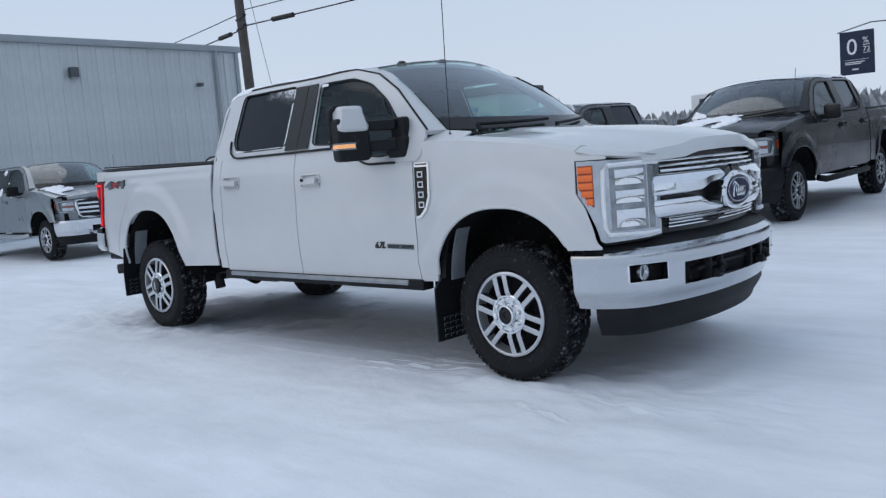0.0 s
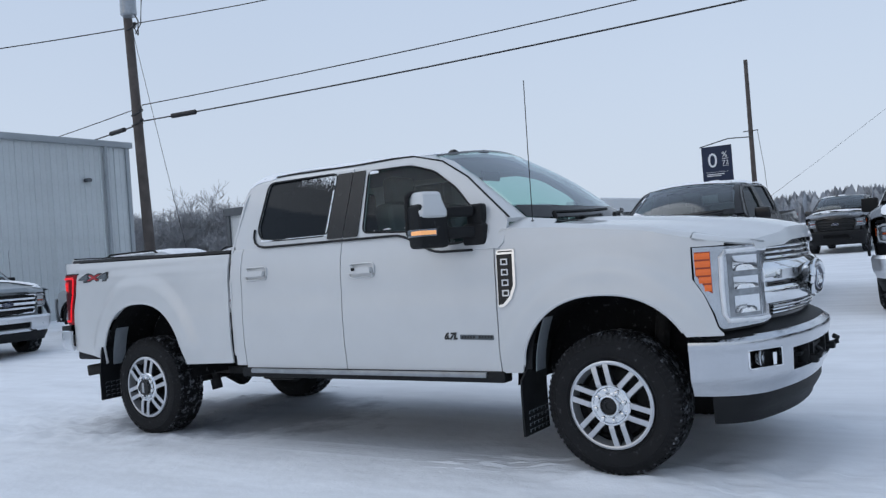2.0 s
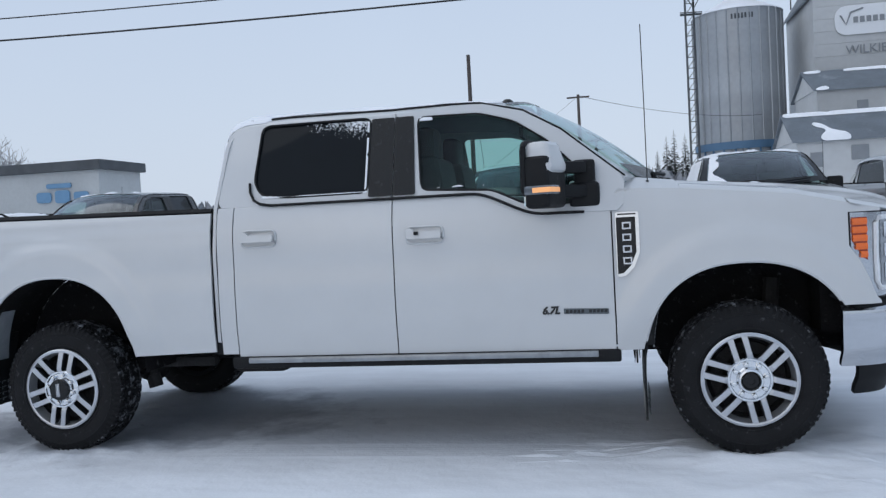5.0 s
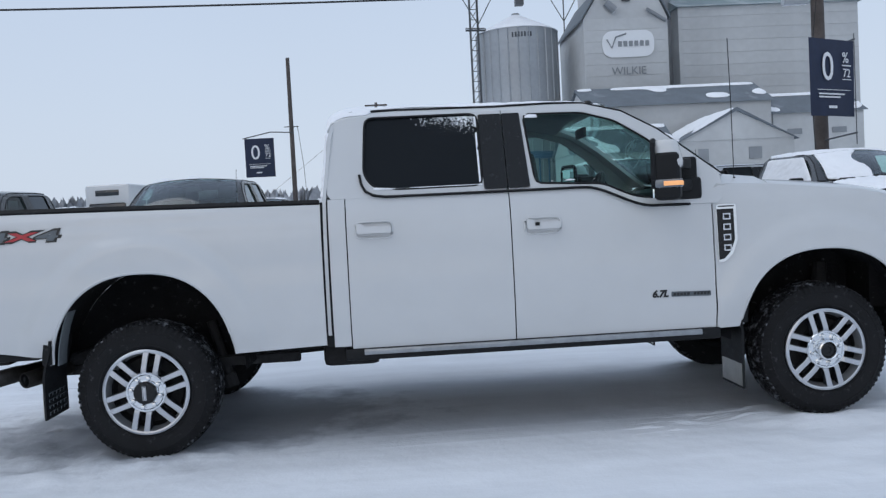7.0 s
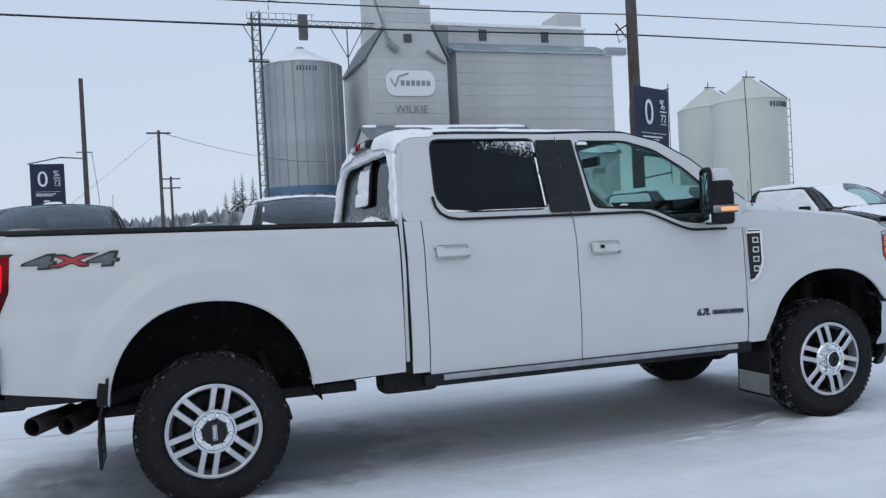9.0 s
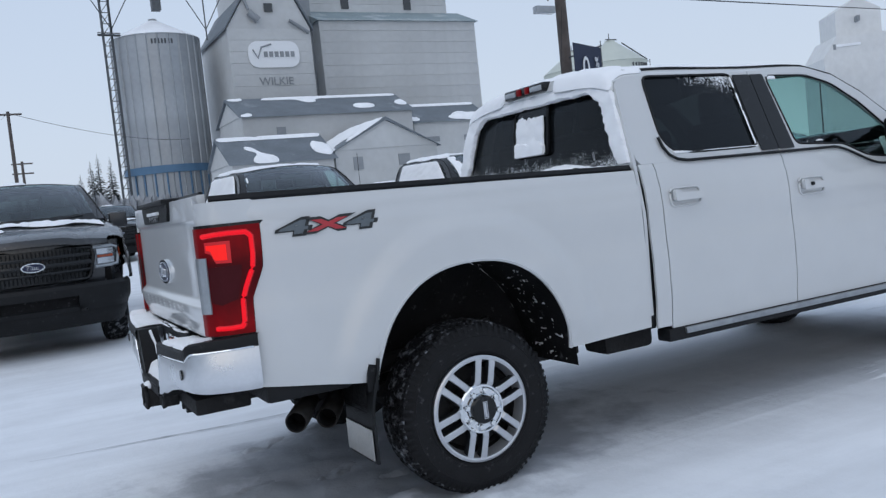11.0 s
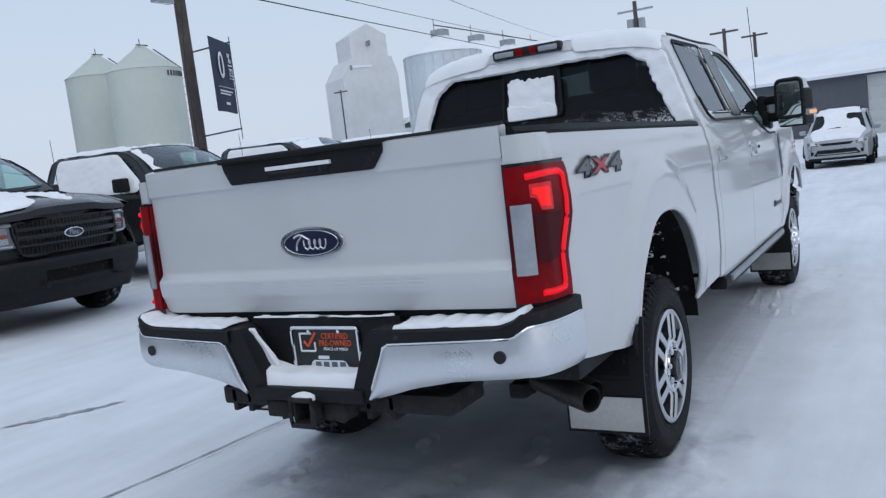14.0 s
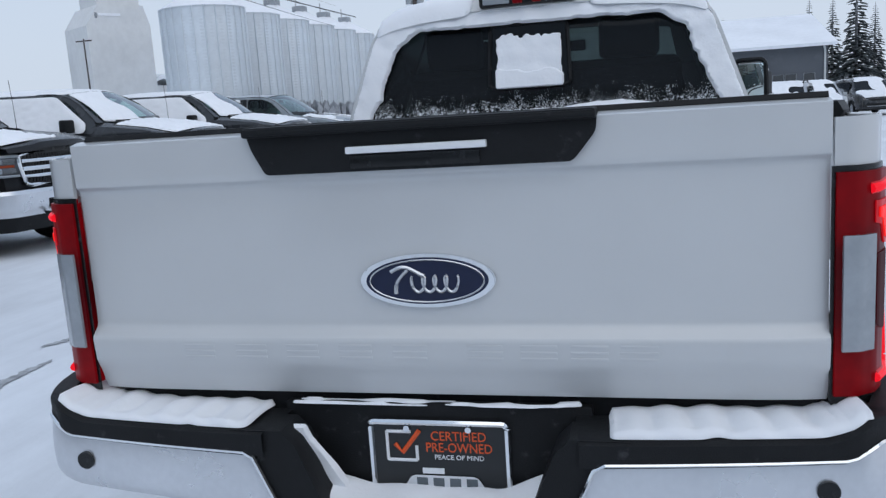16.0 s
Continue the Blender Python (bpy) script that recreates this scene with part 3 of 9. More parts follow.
def wheel(parent, m, r, rim, width, face=ALLOY, pocket=ALLOYDARK, seg=96, label="", locking=False, cap_turn=0.0):
    """A wheel whose outer face looks along local +z, centred on the outer hub face."""
    hub = new("wheel")
    hub.empty_display_size = 0.1
    hub.parent = parent
    hub.matrix_basis = m
    if label:
        tagged(hub, label)
    one = Matrix.Identity(4)
    bm = bmesh.new()
    w, z1 = width, -0.012
    prof = [(rim - 0.004, z1 - 0.03), (rim + 0.010, z1 - 0.006), (rim + 0.026, z1 + 0.004), (rim + 0.032, z1 + 0.001), (rim + 0.06, z1 + 0.008), (rim + 0.095, z1 + 0.004), (rim + 0.098, z1 + 0.007), (r - 0.052, z1 - 0.002), (r - 0.040, z1 - 0.010), (r - 0.022, z1 - 0.022)]
    lathe(bm, prof, one, seg)
    lathe(bm, [(rim - 0.004, z1 - w + 0.03), (rim + 0.05, z1 - w), (r - 0.055, z1 - w + 0.004), (r - 0.022, z1 - w + 0.022)], one, seg)
    # shoulder lugs that run over the edge of the tread
    n = seg + seg // 2
    for k in range(0, n, 2):
        a0, a1 = k * math.tau / n, (k + 0.9) * math.tau / n
        q = []
        for rr, z in ((r - 0.050, z1 - 0.003), (r - 0.012, z1 - 0.018), (r - 0.004, z1 - 0.036)):
            q.append([bm.verts.new((rr * math.cos(t), rr * math.sin(t), z + 0.0018)) for t in (a0, a1)])
        for p, o in zip(q, q[1:]):
            bm.faces.new((p[0], p[1], o[1], o[0]))
    part("tyre", bm, RUBBER, hub)
    bm = bmesh.new()
    rows = [z1 - 0.022 - (w - 0.044) * k / 10 for k in range(11)]
    for row in range(10):
        za, zb = rows[row], rows[row + 1]
        for k in range(n):
            deep = (k + (row // 2) * 2 + row) % 4 == 0 or row in (2, 7) and k % 2 == 0
            rr = r - (0.010 if deep else 0.0) - (0.014 if row in (0, 9) else 0.004 if row in (1, 8) else 0)
            a0, a1 = k * math.tau / n, (k + 1) * math.tau / n
            q = [bm.verts.new((rr * math.cos(a), rr * math.sin(a), z)) for a, z in ((a0, za), (a1, za), (a1, zb), (a0, zb))]
            bm.faces.new(q)
            lo = r - 0.03
            for (aa, az), (ba, bz) in (((a0, za), (a1, za)), ((a1, za), (a1, zb)), ((a1, zb), (a0, zb)), ((a0, zb), (a0, za))):
                bm.faces.new([bm.verts.new((c * math.cos(a), c * math.sin(a), z)) for c, a, z in ((rr, aa, az), (rr, ba, bz), (lo, ba, bz), (lo, aa, az))])
    part("tread", bm, TREAD, hub, "snow-packed tread", smooth=False)
    bm = bmesh.new()
    lathe(bm, [(rim, z1 - 0.03), (rim + 0.006, z1 + 0.004), (rim - 0.004, z1 + 0.010), (rim - 0.014, z1 + 0.008), (rim - 0.018, z1 - 0.012), (rim - 0.03, z1 - 0.05)], one, 64)
    lathe(bm, [(rim - 0.03, z1 - 0.05), (rim - 0.035, z1 - w + 0.02), (rim, z1 - w)], one, 64, 1)
    part("rim", bm, [face, pocket], hub)
    bm = bmesh.new()
    lathe(bm, [(0.0, z1 - 0.10), (0.11, z1 - 0.10), (0.13, z1 - 0.085), (0.19, z1 - 0.085), (0.195, z1 - 0.10), (rim - 0.03, z1 - 0.075)], one, 48)
    rod(bm, (0, 0, z1 - 0.105), (0, 0, z1 - 0.13), 0.17, seg=24)
    part("brake_disc", bm, UNDER if face is ALLOY else pocket, hub)
    pairs = 6
    for k in range(pairs):
        bm = bmesh.new()
        for s in (-1, 1):
            inner, outer = 0.105, rim - 0.008
            ring = []
            for rr, off, hw, z in ((inner, 0.034, 0.0165, z1 + 0.004), (inner + 0.02, 0.034, 0.0150, z1 + 0.013), ((inner + outer) / 2, 0.035, 0.0148, z1 + 0.011), (outer - 0.015, 0.036, 0.0160, z1 + 0.007), (outer, 0.036, 0.0195, z1 + 0.005)):
                c = s * off
                ring.append([bm.verts.new(p) for p in ((rr, c - hw - 0.004, z - 0.040), (rr, c - hw - 0.001, z - 0.004), (rr, c - hw + 0.002, z), (rr, c + hw - 0.002, z), (rr, c + hw + 0.001, z - 0.004), (rr, c + hw + 0.004, z - 0.040))])
            for p, q in zip(ring, ring[1:]):
                for i in range(5):
                    bm.faces.new((p[i], p[i + 1], q[i + 1], q[i])).material_index = 0 if 1 <= i <= 3 else 1
        bmesh.ops.rotate(bm, verts=bm.verts[:], cent=(0, 0, 0), matrix=Matrix.Rotation(k * math.tau / pairs + 0.15, 3, "Z"))
        part("spoke", bm, [face, pocket], hub, angle=25)
    bm = bmesh.new()
    lathe(bm, [(0.112, z1 - 0.04), (0.118, z1 + 0.006), (0.112, z1 + 0.014), (0.104, z1 + 0.014), (0.098, z1 + 0.004), (0.070, z1 + 0.004), (0.064, z1 + 0.018)], one, 40)
    part("hub_plate", bm, CHROME if face is ALLOY else face, hub)
    bm = bmesh.new()
    if locking:
        lathe(bm, [(0.066, z1), (0.066, z1 + 0.030), (0.060, z1 + 0.042), (0.052, z1 + 0.046), (0.047, z1 + 0.040), (0.045, z1 + 0.026)], one, 32)
        part("locking_hub", bm, CHROME, hub)
        bm = bmesh.new()
        lathe(bm, [(0.046, z1 + 0.022), (0.040, z1 + 0.030), (0.022, z1 + 0.030), (0.020, z1 + 0.024), (0.0, z1 + 0.024)], one, 28)
        part("hub_cap", bm, GLOSSBLACK, hub)
    else:
        lathe(bm, [(0.066, z1 + 0.006), (0.066, z1 + 0.030), (0.060, z1 + 0.038), (0.0, z1 + 0.042)], one, 32)
        cap = part("hub_cap", bm, GLOSSBLACK, hub)
        bm = bmesh.new()
        for x in (-0.011, 0.008):
            box(bm, x, x + 0.003, -0.040, 0.040, z1 + 0.036, z1 + 0.046)
        for y in (-0.040, 0.037):
            box(bm, -0.008, 0.008, y, y + 0.003, z1 + 0.036, z1 + 0.046)
        box(bm, -0.0055, 0.0055, -0.034, 0.034, z1 + 0.036, z1 + 0.045, 0.002)
        bmesh.ops.rotate(bm, verts=bm.verts[:], cent=(0, 0, 0), matrix=Matrix.Rotation(radians(cap_turn), 3, "Z"))
        part("cap_emblem", bm, PALEMARK, cap)
    nut = None
    for k in range(8):
        a = (k + 0.5) * math.tau / 8
        if nut is None:
            bm = bmesh.new()
            lathe(bm, [(0.0150, 0.0), (0.0150, 0.016), (0.011, 0.024), (0.0, 0.026)], one, 8)
            nut = part("lug_nut", bm, CHROME, hub)
            nut.location = (0.084 * math.cos(a), 0.084 * math.sin(a), z1 + 0.004)
        else:
            o = new("lug_nut", nut.data)
            o.parent = hub
            o.location = (0.084 * math.cos(a), 0.084 * math.sin(a), z1 + 0.004)
    return hub


def wheel_pose(x, y, z, side, turn=0.0, steer=0.0):
    """Local +z of the wheel points outwards from the truck."""
    return pose(x, y, z, 0, 0, steer) @ pose(0, 0, 0, 90 if side < 0 else -90) @ pose(0, 0, 0, 0, 0, turn)


def body_shell(truck, paint, mp=keep_place, glass=GLASS, dark=GLASSDARK, trim=PLASTIC, handle_mat=None, pillar=GLOSSBLACK):
    """Bed, cab, doors, fenders, bonnet and glass of a crew-cab pickup, each panel a part."""
    handle_mat = handle_mat or paint

    def bed_lo(x):
        base = lerp([(-1.1, 0.70), (-0.53, 0.635), (0.54, 0.60), (1.06, 0.615)], x)
        return max(base, arch(0.01, 0.53, 1.10, x))

    def bed_hi(x):
        return lerp([(-1.1, 1.472), (1.06, 1.435)], x)

    def fender_lo(x):
        return max(lerp([(3.38, 0.575), (3.54, 0.58), (4.5, 0.785), (4.8, 0.80)], x), arch(4.05, 0.53, 1.03, x))

    def fender_hi(x):
        return lerp([(3.38, 1.40), (3.5, 1.44), (3.75, 1.425), (4.3, 1.365), (4.62, 1.29), (4.8, 1.255)], x)

    for side in (-1, 1):
        side_panel("bed_side", side, -1.10, 1.055, bed_lo, bed_hi, paint, truck, mp, nx=84, nz=44, cut=lamp_cut if mp is keep_place else None)
        bm = bmesh.new()
        tube(bm, [mp(Vector((x, side * (half_width(x, 1.44) - 0.03), bed_hi(x) + 0.012))) for x in steps(-1.10, 1.05, 12)], 0.022, 6)
        part("bed_rail_cap", bm, trim, truck, "black plastic bed rail cap")
        # wheel arch lips
        for cx, top, xa, xb in ((0.01, 1.10, -0.53, 0.535), (4.05, 1.03, 3.53, 4.50)):
            bm = bmesh.new()
            pts = []
            for k in range(41):
                x = xa + (xb - xa) * 0.5 * (1 - math.cos(math.pi * k / 40))
                z = max(arch(cx, 0.53, top, x), 0.60 if x < cx else (0.60 if cx < 2 else 0.79))
                pts.append(mp(Vector((x, side * (half_width(x, z) - 0.008), z))))
            tube(bm, pts, 0.011, 6)
            part("arch_lip", bm, paint, truck)
        # wells
        for cx, rr in ((0.01, 0.57), (4.05, 0.58)):
            bm = bmesh.new()
            grid(bm, lambda a, k: mp(Vector((cx + rr * math.cos(a), side * ((0.97 if cx < 1 or math.cos(a) < 0.6 else 0.90) - (0.46 if cx < 1 or math.cos(a) < 0.6 else 0.39) * k), 0.50 + (0.62 if cx < 1 else 0.55) * math.sin(a)))), steps(0, math.pi, 20), steps(0, 1, 2))
            grid(bm, lambda a, k: mp(Vector((cx + rr * k * math.cos(a), side * 0.51, 0.50 + 0.62 * k * math.sin(a)))), steps(0, math.pi, 16), [0.02, 1])
            part("wheel_liner", bm, LINER, truck)
        # doors
        for x0, x1, hx, hz in ((1.205, 2.165, 1.363, 0.031), (2.172, 3.375, 2.355, 0.006)):
            d = side_panel("door", side, x0, x1, lambda x: 0.585, belt, paint, truck, mp, nz=22)
            bm = bmesh.new()
            for p, q in ((hx - 0.105, hx + 0.105),):
                outline = rounded([(p, 1.195 + hz), (q, 1.195 + hz), (q, 1.288 + hz), (p, 1.288 + hz)], 0.03)
                tube(bm, [mp(Vector((u, side * (half_width(u, v) + 0.004), v))) for u, v in outline + outline[:1]], 0.0075, 6)
                slab(bm, rounded([(p + 0.006, 1.222 + hz), (q - 0.006, 1.222 + hz), (q - 0.006, 1.262 + hz), (p + 0.050, 1.264 + hz), (p + 0.036, 1.282 + hz), (p + 0.006, 1.282 + hz)], 0.012), lambda u, v, t: mp(Vector((u, side * (half_width(u, v) + 0.022 + t), v))), 0.020)
                for pa in (p + 0.014, q - 0.038):
                    slab(bm, [(pa, 1.228 + hz), (pa + 0.024, 1.228 + hz), (pa + 0.024, 1.258 + hz), (pa, 1.258 + hz)], lambda u, v, t: mp(Vector((u, side * (half_width(u, v) + t), v))), 0.024)
            part("door_handle", bm, handle_mat, d)
            if hx > 2:
                bm = bmesh.new()
                box(bm, hx - 0.052, hx - 0.026, -0.004, 0.004, -0.010, 0.010, 0.002)
                for v in bm.verts:
                    v.co = mp(v.co + Vector((0, side * (half_width(hx, 1.26) + 0.047), 1.258)))
                part("lock_cylinder", bm, trim, d)
        # door bottom sill and cab corner
        side_panel("cab_corner", side, 1.100, 1.198, lambda x: 0.60, lambda x: 1.462, paint, truck, mp, nz=20)
        bm = bmesh.new()
        grid(bm, lambda z, k: mp(Vector((1.052 + 0.052 * k, side * (half_width(1.06, z) - 0.024), z))), steps(0.60, 1.45, 8), [0, 1])
        thicken(bm, 0.01)
        part("cab_gap_seal", bm, trim, truck)
        side_panel("fender", side, 3.383, 4.555, fender_lo, fender_hi, paint, truck, mp, nx=60)
        side_panel("fender_nose", side, 4.555, 4.70, lambda x: 0.788, lambda x: lerp([(4.555, 1.085), (4.61, 1.0), (4.65, 0.905), (4.675, 0.825), (4.70, 0.80)], x), paint, truck, mp, nx=14)
        side_panel("fender_brow", side, 4.555, 4.72, lambda x: 1.255, lambda x: max(1.262, fender_hi(x)), paint, truck, mp, nx=6, nz=3)
        # glass house
        pl = lambda u, v, o=0.0: mp(Vector((u, side * (cabin_y(v) - o), v)))
        back = [(1.10, 1.462), (1.10, 1.80)] + [(x, roof_edge(x)) for x, _ in ROOFLINE[1:5]] + [(2.165, roof_edge(2.165)), (2.165, 1.462)]
        w2 = rounded([(1.315, 1.60), (1.335, 1.948), (2.02, 1.948), (2.02, 1.505), (1.50, 1.505), (1.37, 1.522)], 0.05)
        front = [(2.172, 1.462), (2.172, roof_edge(2.172)), (2.30, roof_edge(2.30))] + [(x, roof_edge(x)) for x, _ in ROOFLINE[5:]] + [(3.44, 1.328), (3.02, 1.332), (2.85, 1.36), (2.62, 1.462)]
        w1 = rounded([(2.335, 1.50), (2.30, 1.93), (2.66, 1.925), (2.86, 1.865), (3.05, 1.735), (3.28, 1.50), (3.29, 1.405), (3.09, 1.372), (2.92, 1.392), (2.74, 1.478)], 0.04)
        for outer, inner, c, gm, bx in ((back, w2, (1.70, 1.72), dark, (2.026, 2.165)), (front, w1, (2.72, 1.68), glass, (2.171, 2.300))):
            bm = bmesh.new()
            frame_ring(bm, outer, inner, c, pl, 120)
            thicken(bm, 0.02)
            f = part("window_frame", bm, paint, truck)
            bm = bmesh.new()
            disc(bm, inner, lambda u, v: pl(u, v, 0.012), c, 90, 3)
            g = part("side_window", bm, gm, f)
            g.visible_shadow = False
            bm = bmesh.new()
            ring = rays(inner, c, 120)
            tube(bm, [pl(u, v, -0.001) for u, v in ring + ring[:1]], 0.0065, 5)
            part("window_seal", bm, trim, f)
            bm = bmesh.new()
            slab(bm, rounded([(bx[0], 1.478), (bx[1], 1.478), (bx[1], 1.94), (bx[0], 1.94)], 0.012), lambda u, v, t: pl(u - 0.05 * (v - 1.5) * ((u - 2.171) / 0.13 if bx[0] > 2.1 else 0.0), v, -0.004 - t), 0.005)
            part("pillar_trim", bm, pillar, f)
        bm = bmesh.new()
        sweep = [(1.292, 1.60), (1.300, 1.545), (1.325, 1.50), (1.37, 1.474)] + [(x, belt(x) - 0.002) for x in steps(1.44, 3.24, 40)]
        tube(bm, [mp(Vector((x, side * (cabin_y(z) + 0.012), z))) for x, z in sweep], 0.0085, 5)
        part("belt_moulding", bm, trim, truck)
        bm = bmesh.new()
        tube(bm, [mp(roof_at(x, side * lerp([(1.2, 0.945), (2.3, 0.95), (2.66, 0.985)], x)) + Vector((0, 0, 0.004))) for x in steps(1.22, 2.66, 14)] + [mp(Vector((x, side * (cabin_y(z) - 0.012), z + 0.006))) for x, z in ROOFLINE[7:]], 0.0075, 5)
        part("roof_drip_rail", bm, trim, truck)
        # windscreen pillar
        bm = bmesh.new()
        outer = [(2.68, 1.98), (2.91, 1.92), (3.12, 1.795), (3.46, 1.505)]
        inn = [(2.80, 1.985, 0.66), (2.95, 1.925, 0.675), (3.14, 1.80, 0.71), (3.52, 1.505, 0.80)]
        a = [bm.verts.new(mp(Vector((x, side * cabin_y(z), z)))) for x, z in outer]
        b = [bm.verts.new(mp(Vector((x, side * y, z)))) for x, z, y in inn]
        for i in range(3):
            bm.faces.new((a[i], a[i + 1], b[i + 1], b[i]))
        thicken(bm, 0.03)
        part("windscreen_pillar", bm, paint, truck)
        # quarter of the cowl between pillar, bonnet and fender
        bm = bmesh.new()
        q = [(3.383, half_width(3.4, 1.40) - 0.004, 1.40), (3.5, half_width(3.5, 1.44) - 0.004, 1.44), (3.75, half_width(3.75, 1.42) - 0.004, 1.425), (3.72, 0.80, 1.478), (3.50, 0.80, 1.505), (3.42, cabin_y(1.42), 1.44)]
        bm.faces.new([bm.verts.new(mp(Vector((x, side * y, z)))) for x, y, z in q])
        thicken(bm, 0.012)
        part("cowl_corner", bm, paint, truck)
    # roof
    bm = bmesh.new()
    grid(bm, lambda x, k: mp(roof_at(x, k)), [1.11, 1.135, 1.16, 1.2, 1.26, 1.35] + steps(1.5, 2.5, 8) + [2.6, 2.68, 2.79], ROOFK)
    thicken(bm, 0.02)
    part("roof", bm, paint, truck)
    # windscreen
    def screen(k, y):
        a = Vector((2.925 - 0.125 * y * y, 0.67 * y, 2.035 - 0.052 * y * y))
        b = Vector((3.74 - 0.22 * y * y, 0.80 * y, 1.475 + 0.03 * y * y))
        p = a.lerp(b, k)
        p.x += 0.03 * math.sin(math.pi * k)
        p.z += 0.03 * math.sin(math.pi * k)
        return mp(p)

    bm = bmesh.new()
    grid(bm, screen, steps(0, 1, 8), steps(-1, 1, 14))
    part("windscreen", bm, SCREEN, truck).visible_shadow = False
    bm = bmesh.new()
    grid(bm, lambda k, y: screen(k, y) + Vector((0.004, 0, 0.004)), [0.86, 0.93, 1.0], steps(-1, 1, 14))
    grid(bm, lambda k, y: screen(k, y) + Vector((0.003, 0, 0.003)), [0.0, 0.035], steps(-1, 1, 14))
    part("windscreen_band", bm, GLOSSBLACK, truck)
    # cab back with its window
    def back_place(u, v, o=0.0):
        return mp(Vector((lerp([(0.9, 1.085), (1.45, 1.09), (1.85, 1.135), (1.99, 1.20)], v) - o, u, v)))

    outer = rounded([(-0.975, 0.63), (-0.985, 1.20), (-0.94, 1.46), (-0.80, 1.86), (-0.73, 1.945), (-0.66, 1.978), (0.66, 1.978), (0.73, 1.945), (0.80, 1.86), (0.94, 1.46), (0.985, 1.20), (0.975, 0.63)], 0.03)
    inner = rounded([(-0.84, 1.44), (-0.655, 1.895), (0.655, 1.895), (0.84, 1.44)], 0.07)
    bm = bmesh.new()
    frame_ring(bm, outer, inner, (0, 1.65), back_place, 120)
    thicken(bm, 0.02)
    b = part("cab_back", bm, paint, truck)
    bm = bmesh.new()
    disc(bm, inner, lambda u, v: back_place(u, v, -0.012), (0, 1.65), 90, 3)
    part("rear_window", bm, GLASSREAR, b).visible_shadow = False
    # bonnet
    def hood(x, k):
        w = lerp([(3.5, 0.80), (3.75, 0.84), (4.3, 0.865), (4.62, 0.84), (4.80, 0.76)], x)
        zc = lerp([(3.5, 1.485), (3.8, 1.477), (4.3, 1.435), (4.6, 1.39), (4.80, 1.335), (4.90, 1.275)], x)
        ze = lerp([(3.5, 1.49), (3.75, 1.455), (4.3, 1.395), (4.62, 1.325), (4.80, 1.285), (4.90, 1.245)], x)
        dome = 0.018 * (soft([(0.42, 1), (0.60, 0)], abs(k)) - 0.4)
        return mp(Vector((x + 0.12 * (1 - k * k) * soft([(4.2, 0), (4.8, 1)], x), w * k, ze + (zc - ze) * (1 - abs(k) ** 2.2) + dome * soft([(4.85, 1), (4.9, 0)], x))))

    bm = bmesh.new()
    grid(bm, hood, steps(3.74, 4.82, 18), steps(-1, 1, 28))
    grid(bm, lambda a, k: hood(4.82, k) + Vector((0.02 * math.sin(a * 1.57), 0, -(0.045 + 0.028 * (1 - k ** 4)) * a)), steps(0, 1, 3), steps(-1, 1, 28))
    bmesh.ops.remove_doubles(bm, verts=bm.verts[:], dist=0.0005)
    thicken(bm, 0.012)
    part("bonnet", bm, paint, truck)
    for side in (-1, 1):
        bm = bmesh.new()
        top = lambda x: lerp([(3.75, 1.425), (4.3, 1.365), (4.62, 1.29), (4.80, 1.255)], x)
        grid(bm, lambda x, k: mp(Vector((x, side * (lerp([(3.74, 0.84), (4.3, 0.863), (4.62, 0.838), (4.80, 0.758)], x) * (1 - k) + half_width(x, top(x)) * k), (lerp([(3.75, 1.449), (4.3, 1.39), (4.62, 1.32), (4.80, 1.28)], x) * (1 - k) + top(x) * k) + 0.012 * math.sin(math.pi * k)))), steps(3.74, 4.555 if mp is keep_place else 4.72, 16), steps(0, 1, 5))
        thicken(bm, 0.01)
        part("fender_top", bm, paint, truck)
    bm = bmesh.new()
    grid(bm, lambda y, k: mp(Vector((3.74 - 0.22 * (y / 0.8) ** 2 + 0.07 * k, y, 1.478 - 0.012 * k))), steps(-0.8, 0.8, 14), [0, 1])
    thicken(bm, 0.01)
    part("cowl_grille", bm, trim, truck)
    for y0, y1, reach in ((-0.62, 0.0, 0.0), (0.05, 0.66, 0.0)):
        bm = bmesh.new()
        pts = [screen(0.985 - 0.05 * k, (y0 + (y1 - y0) * k) / 0.8) + Vector((0.02, 0, 0.025)) for k in steps(0, 1, 6)]
        tube(bm, pts, 0.011, 6)
        tube(bm, [screen(1.0, y0 / 0.8) + Vector((0.03, 0, -0.01)), pts[0]], 0.014, 6)
        part("wiper", bm, trim, truck)
    # inner dark shell, added behind the panels so that joints read dark, and the load floor
    bm = bmesh.new()
    for x0, x1, z1 in ((1.11, 3.40, 1.30),):
        box(bm, x0, x1, -0.93, 0.93, 0.60, z1)
    for v in bm.verts:
        v.co = mp(v.co)
    part("inner_dark_shell", bm, LINER, truck)
    walls = [("bed_inner_wall", -1.06, 1.04, s * 0.88 - 0.02, s * 0.88 + 0.02, 1.16, 1.43) for s in (-1, 1)]
    walls += [("wheel_housing", -0.62, 0.62, s * 0.70 - 0.20, s * 0.70 + 0.20, 1.13, 1.17) for s in (-1, 1)]
    for nm, *b6 in walls + [("bed_floor", -1.10, 1.05, -0.50, 0.50, 0.82, 0.87), ("bed_front_wall", 1.0, 1.04, -0.90, 0.90, 0.85, 1.43)]:
        bm = bmesh.new()
        box(bm, *b6, 0.008)
        for v in bm.verts:
            v.co = mp(v.co)
        part(nm, bm, paint, truck)
    bm = bmesh.new()
    box(bm, 4.45, 4.70, -0.78, 0.78, 0.62, 1.28)
    box(bm, 3.45, 4.6, -0.48, 0.48, 0.55, 1.30)
    for v in bm.verts:
        v.co = mp(v.co)
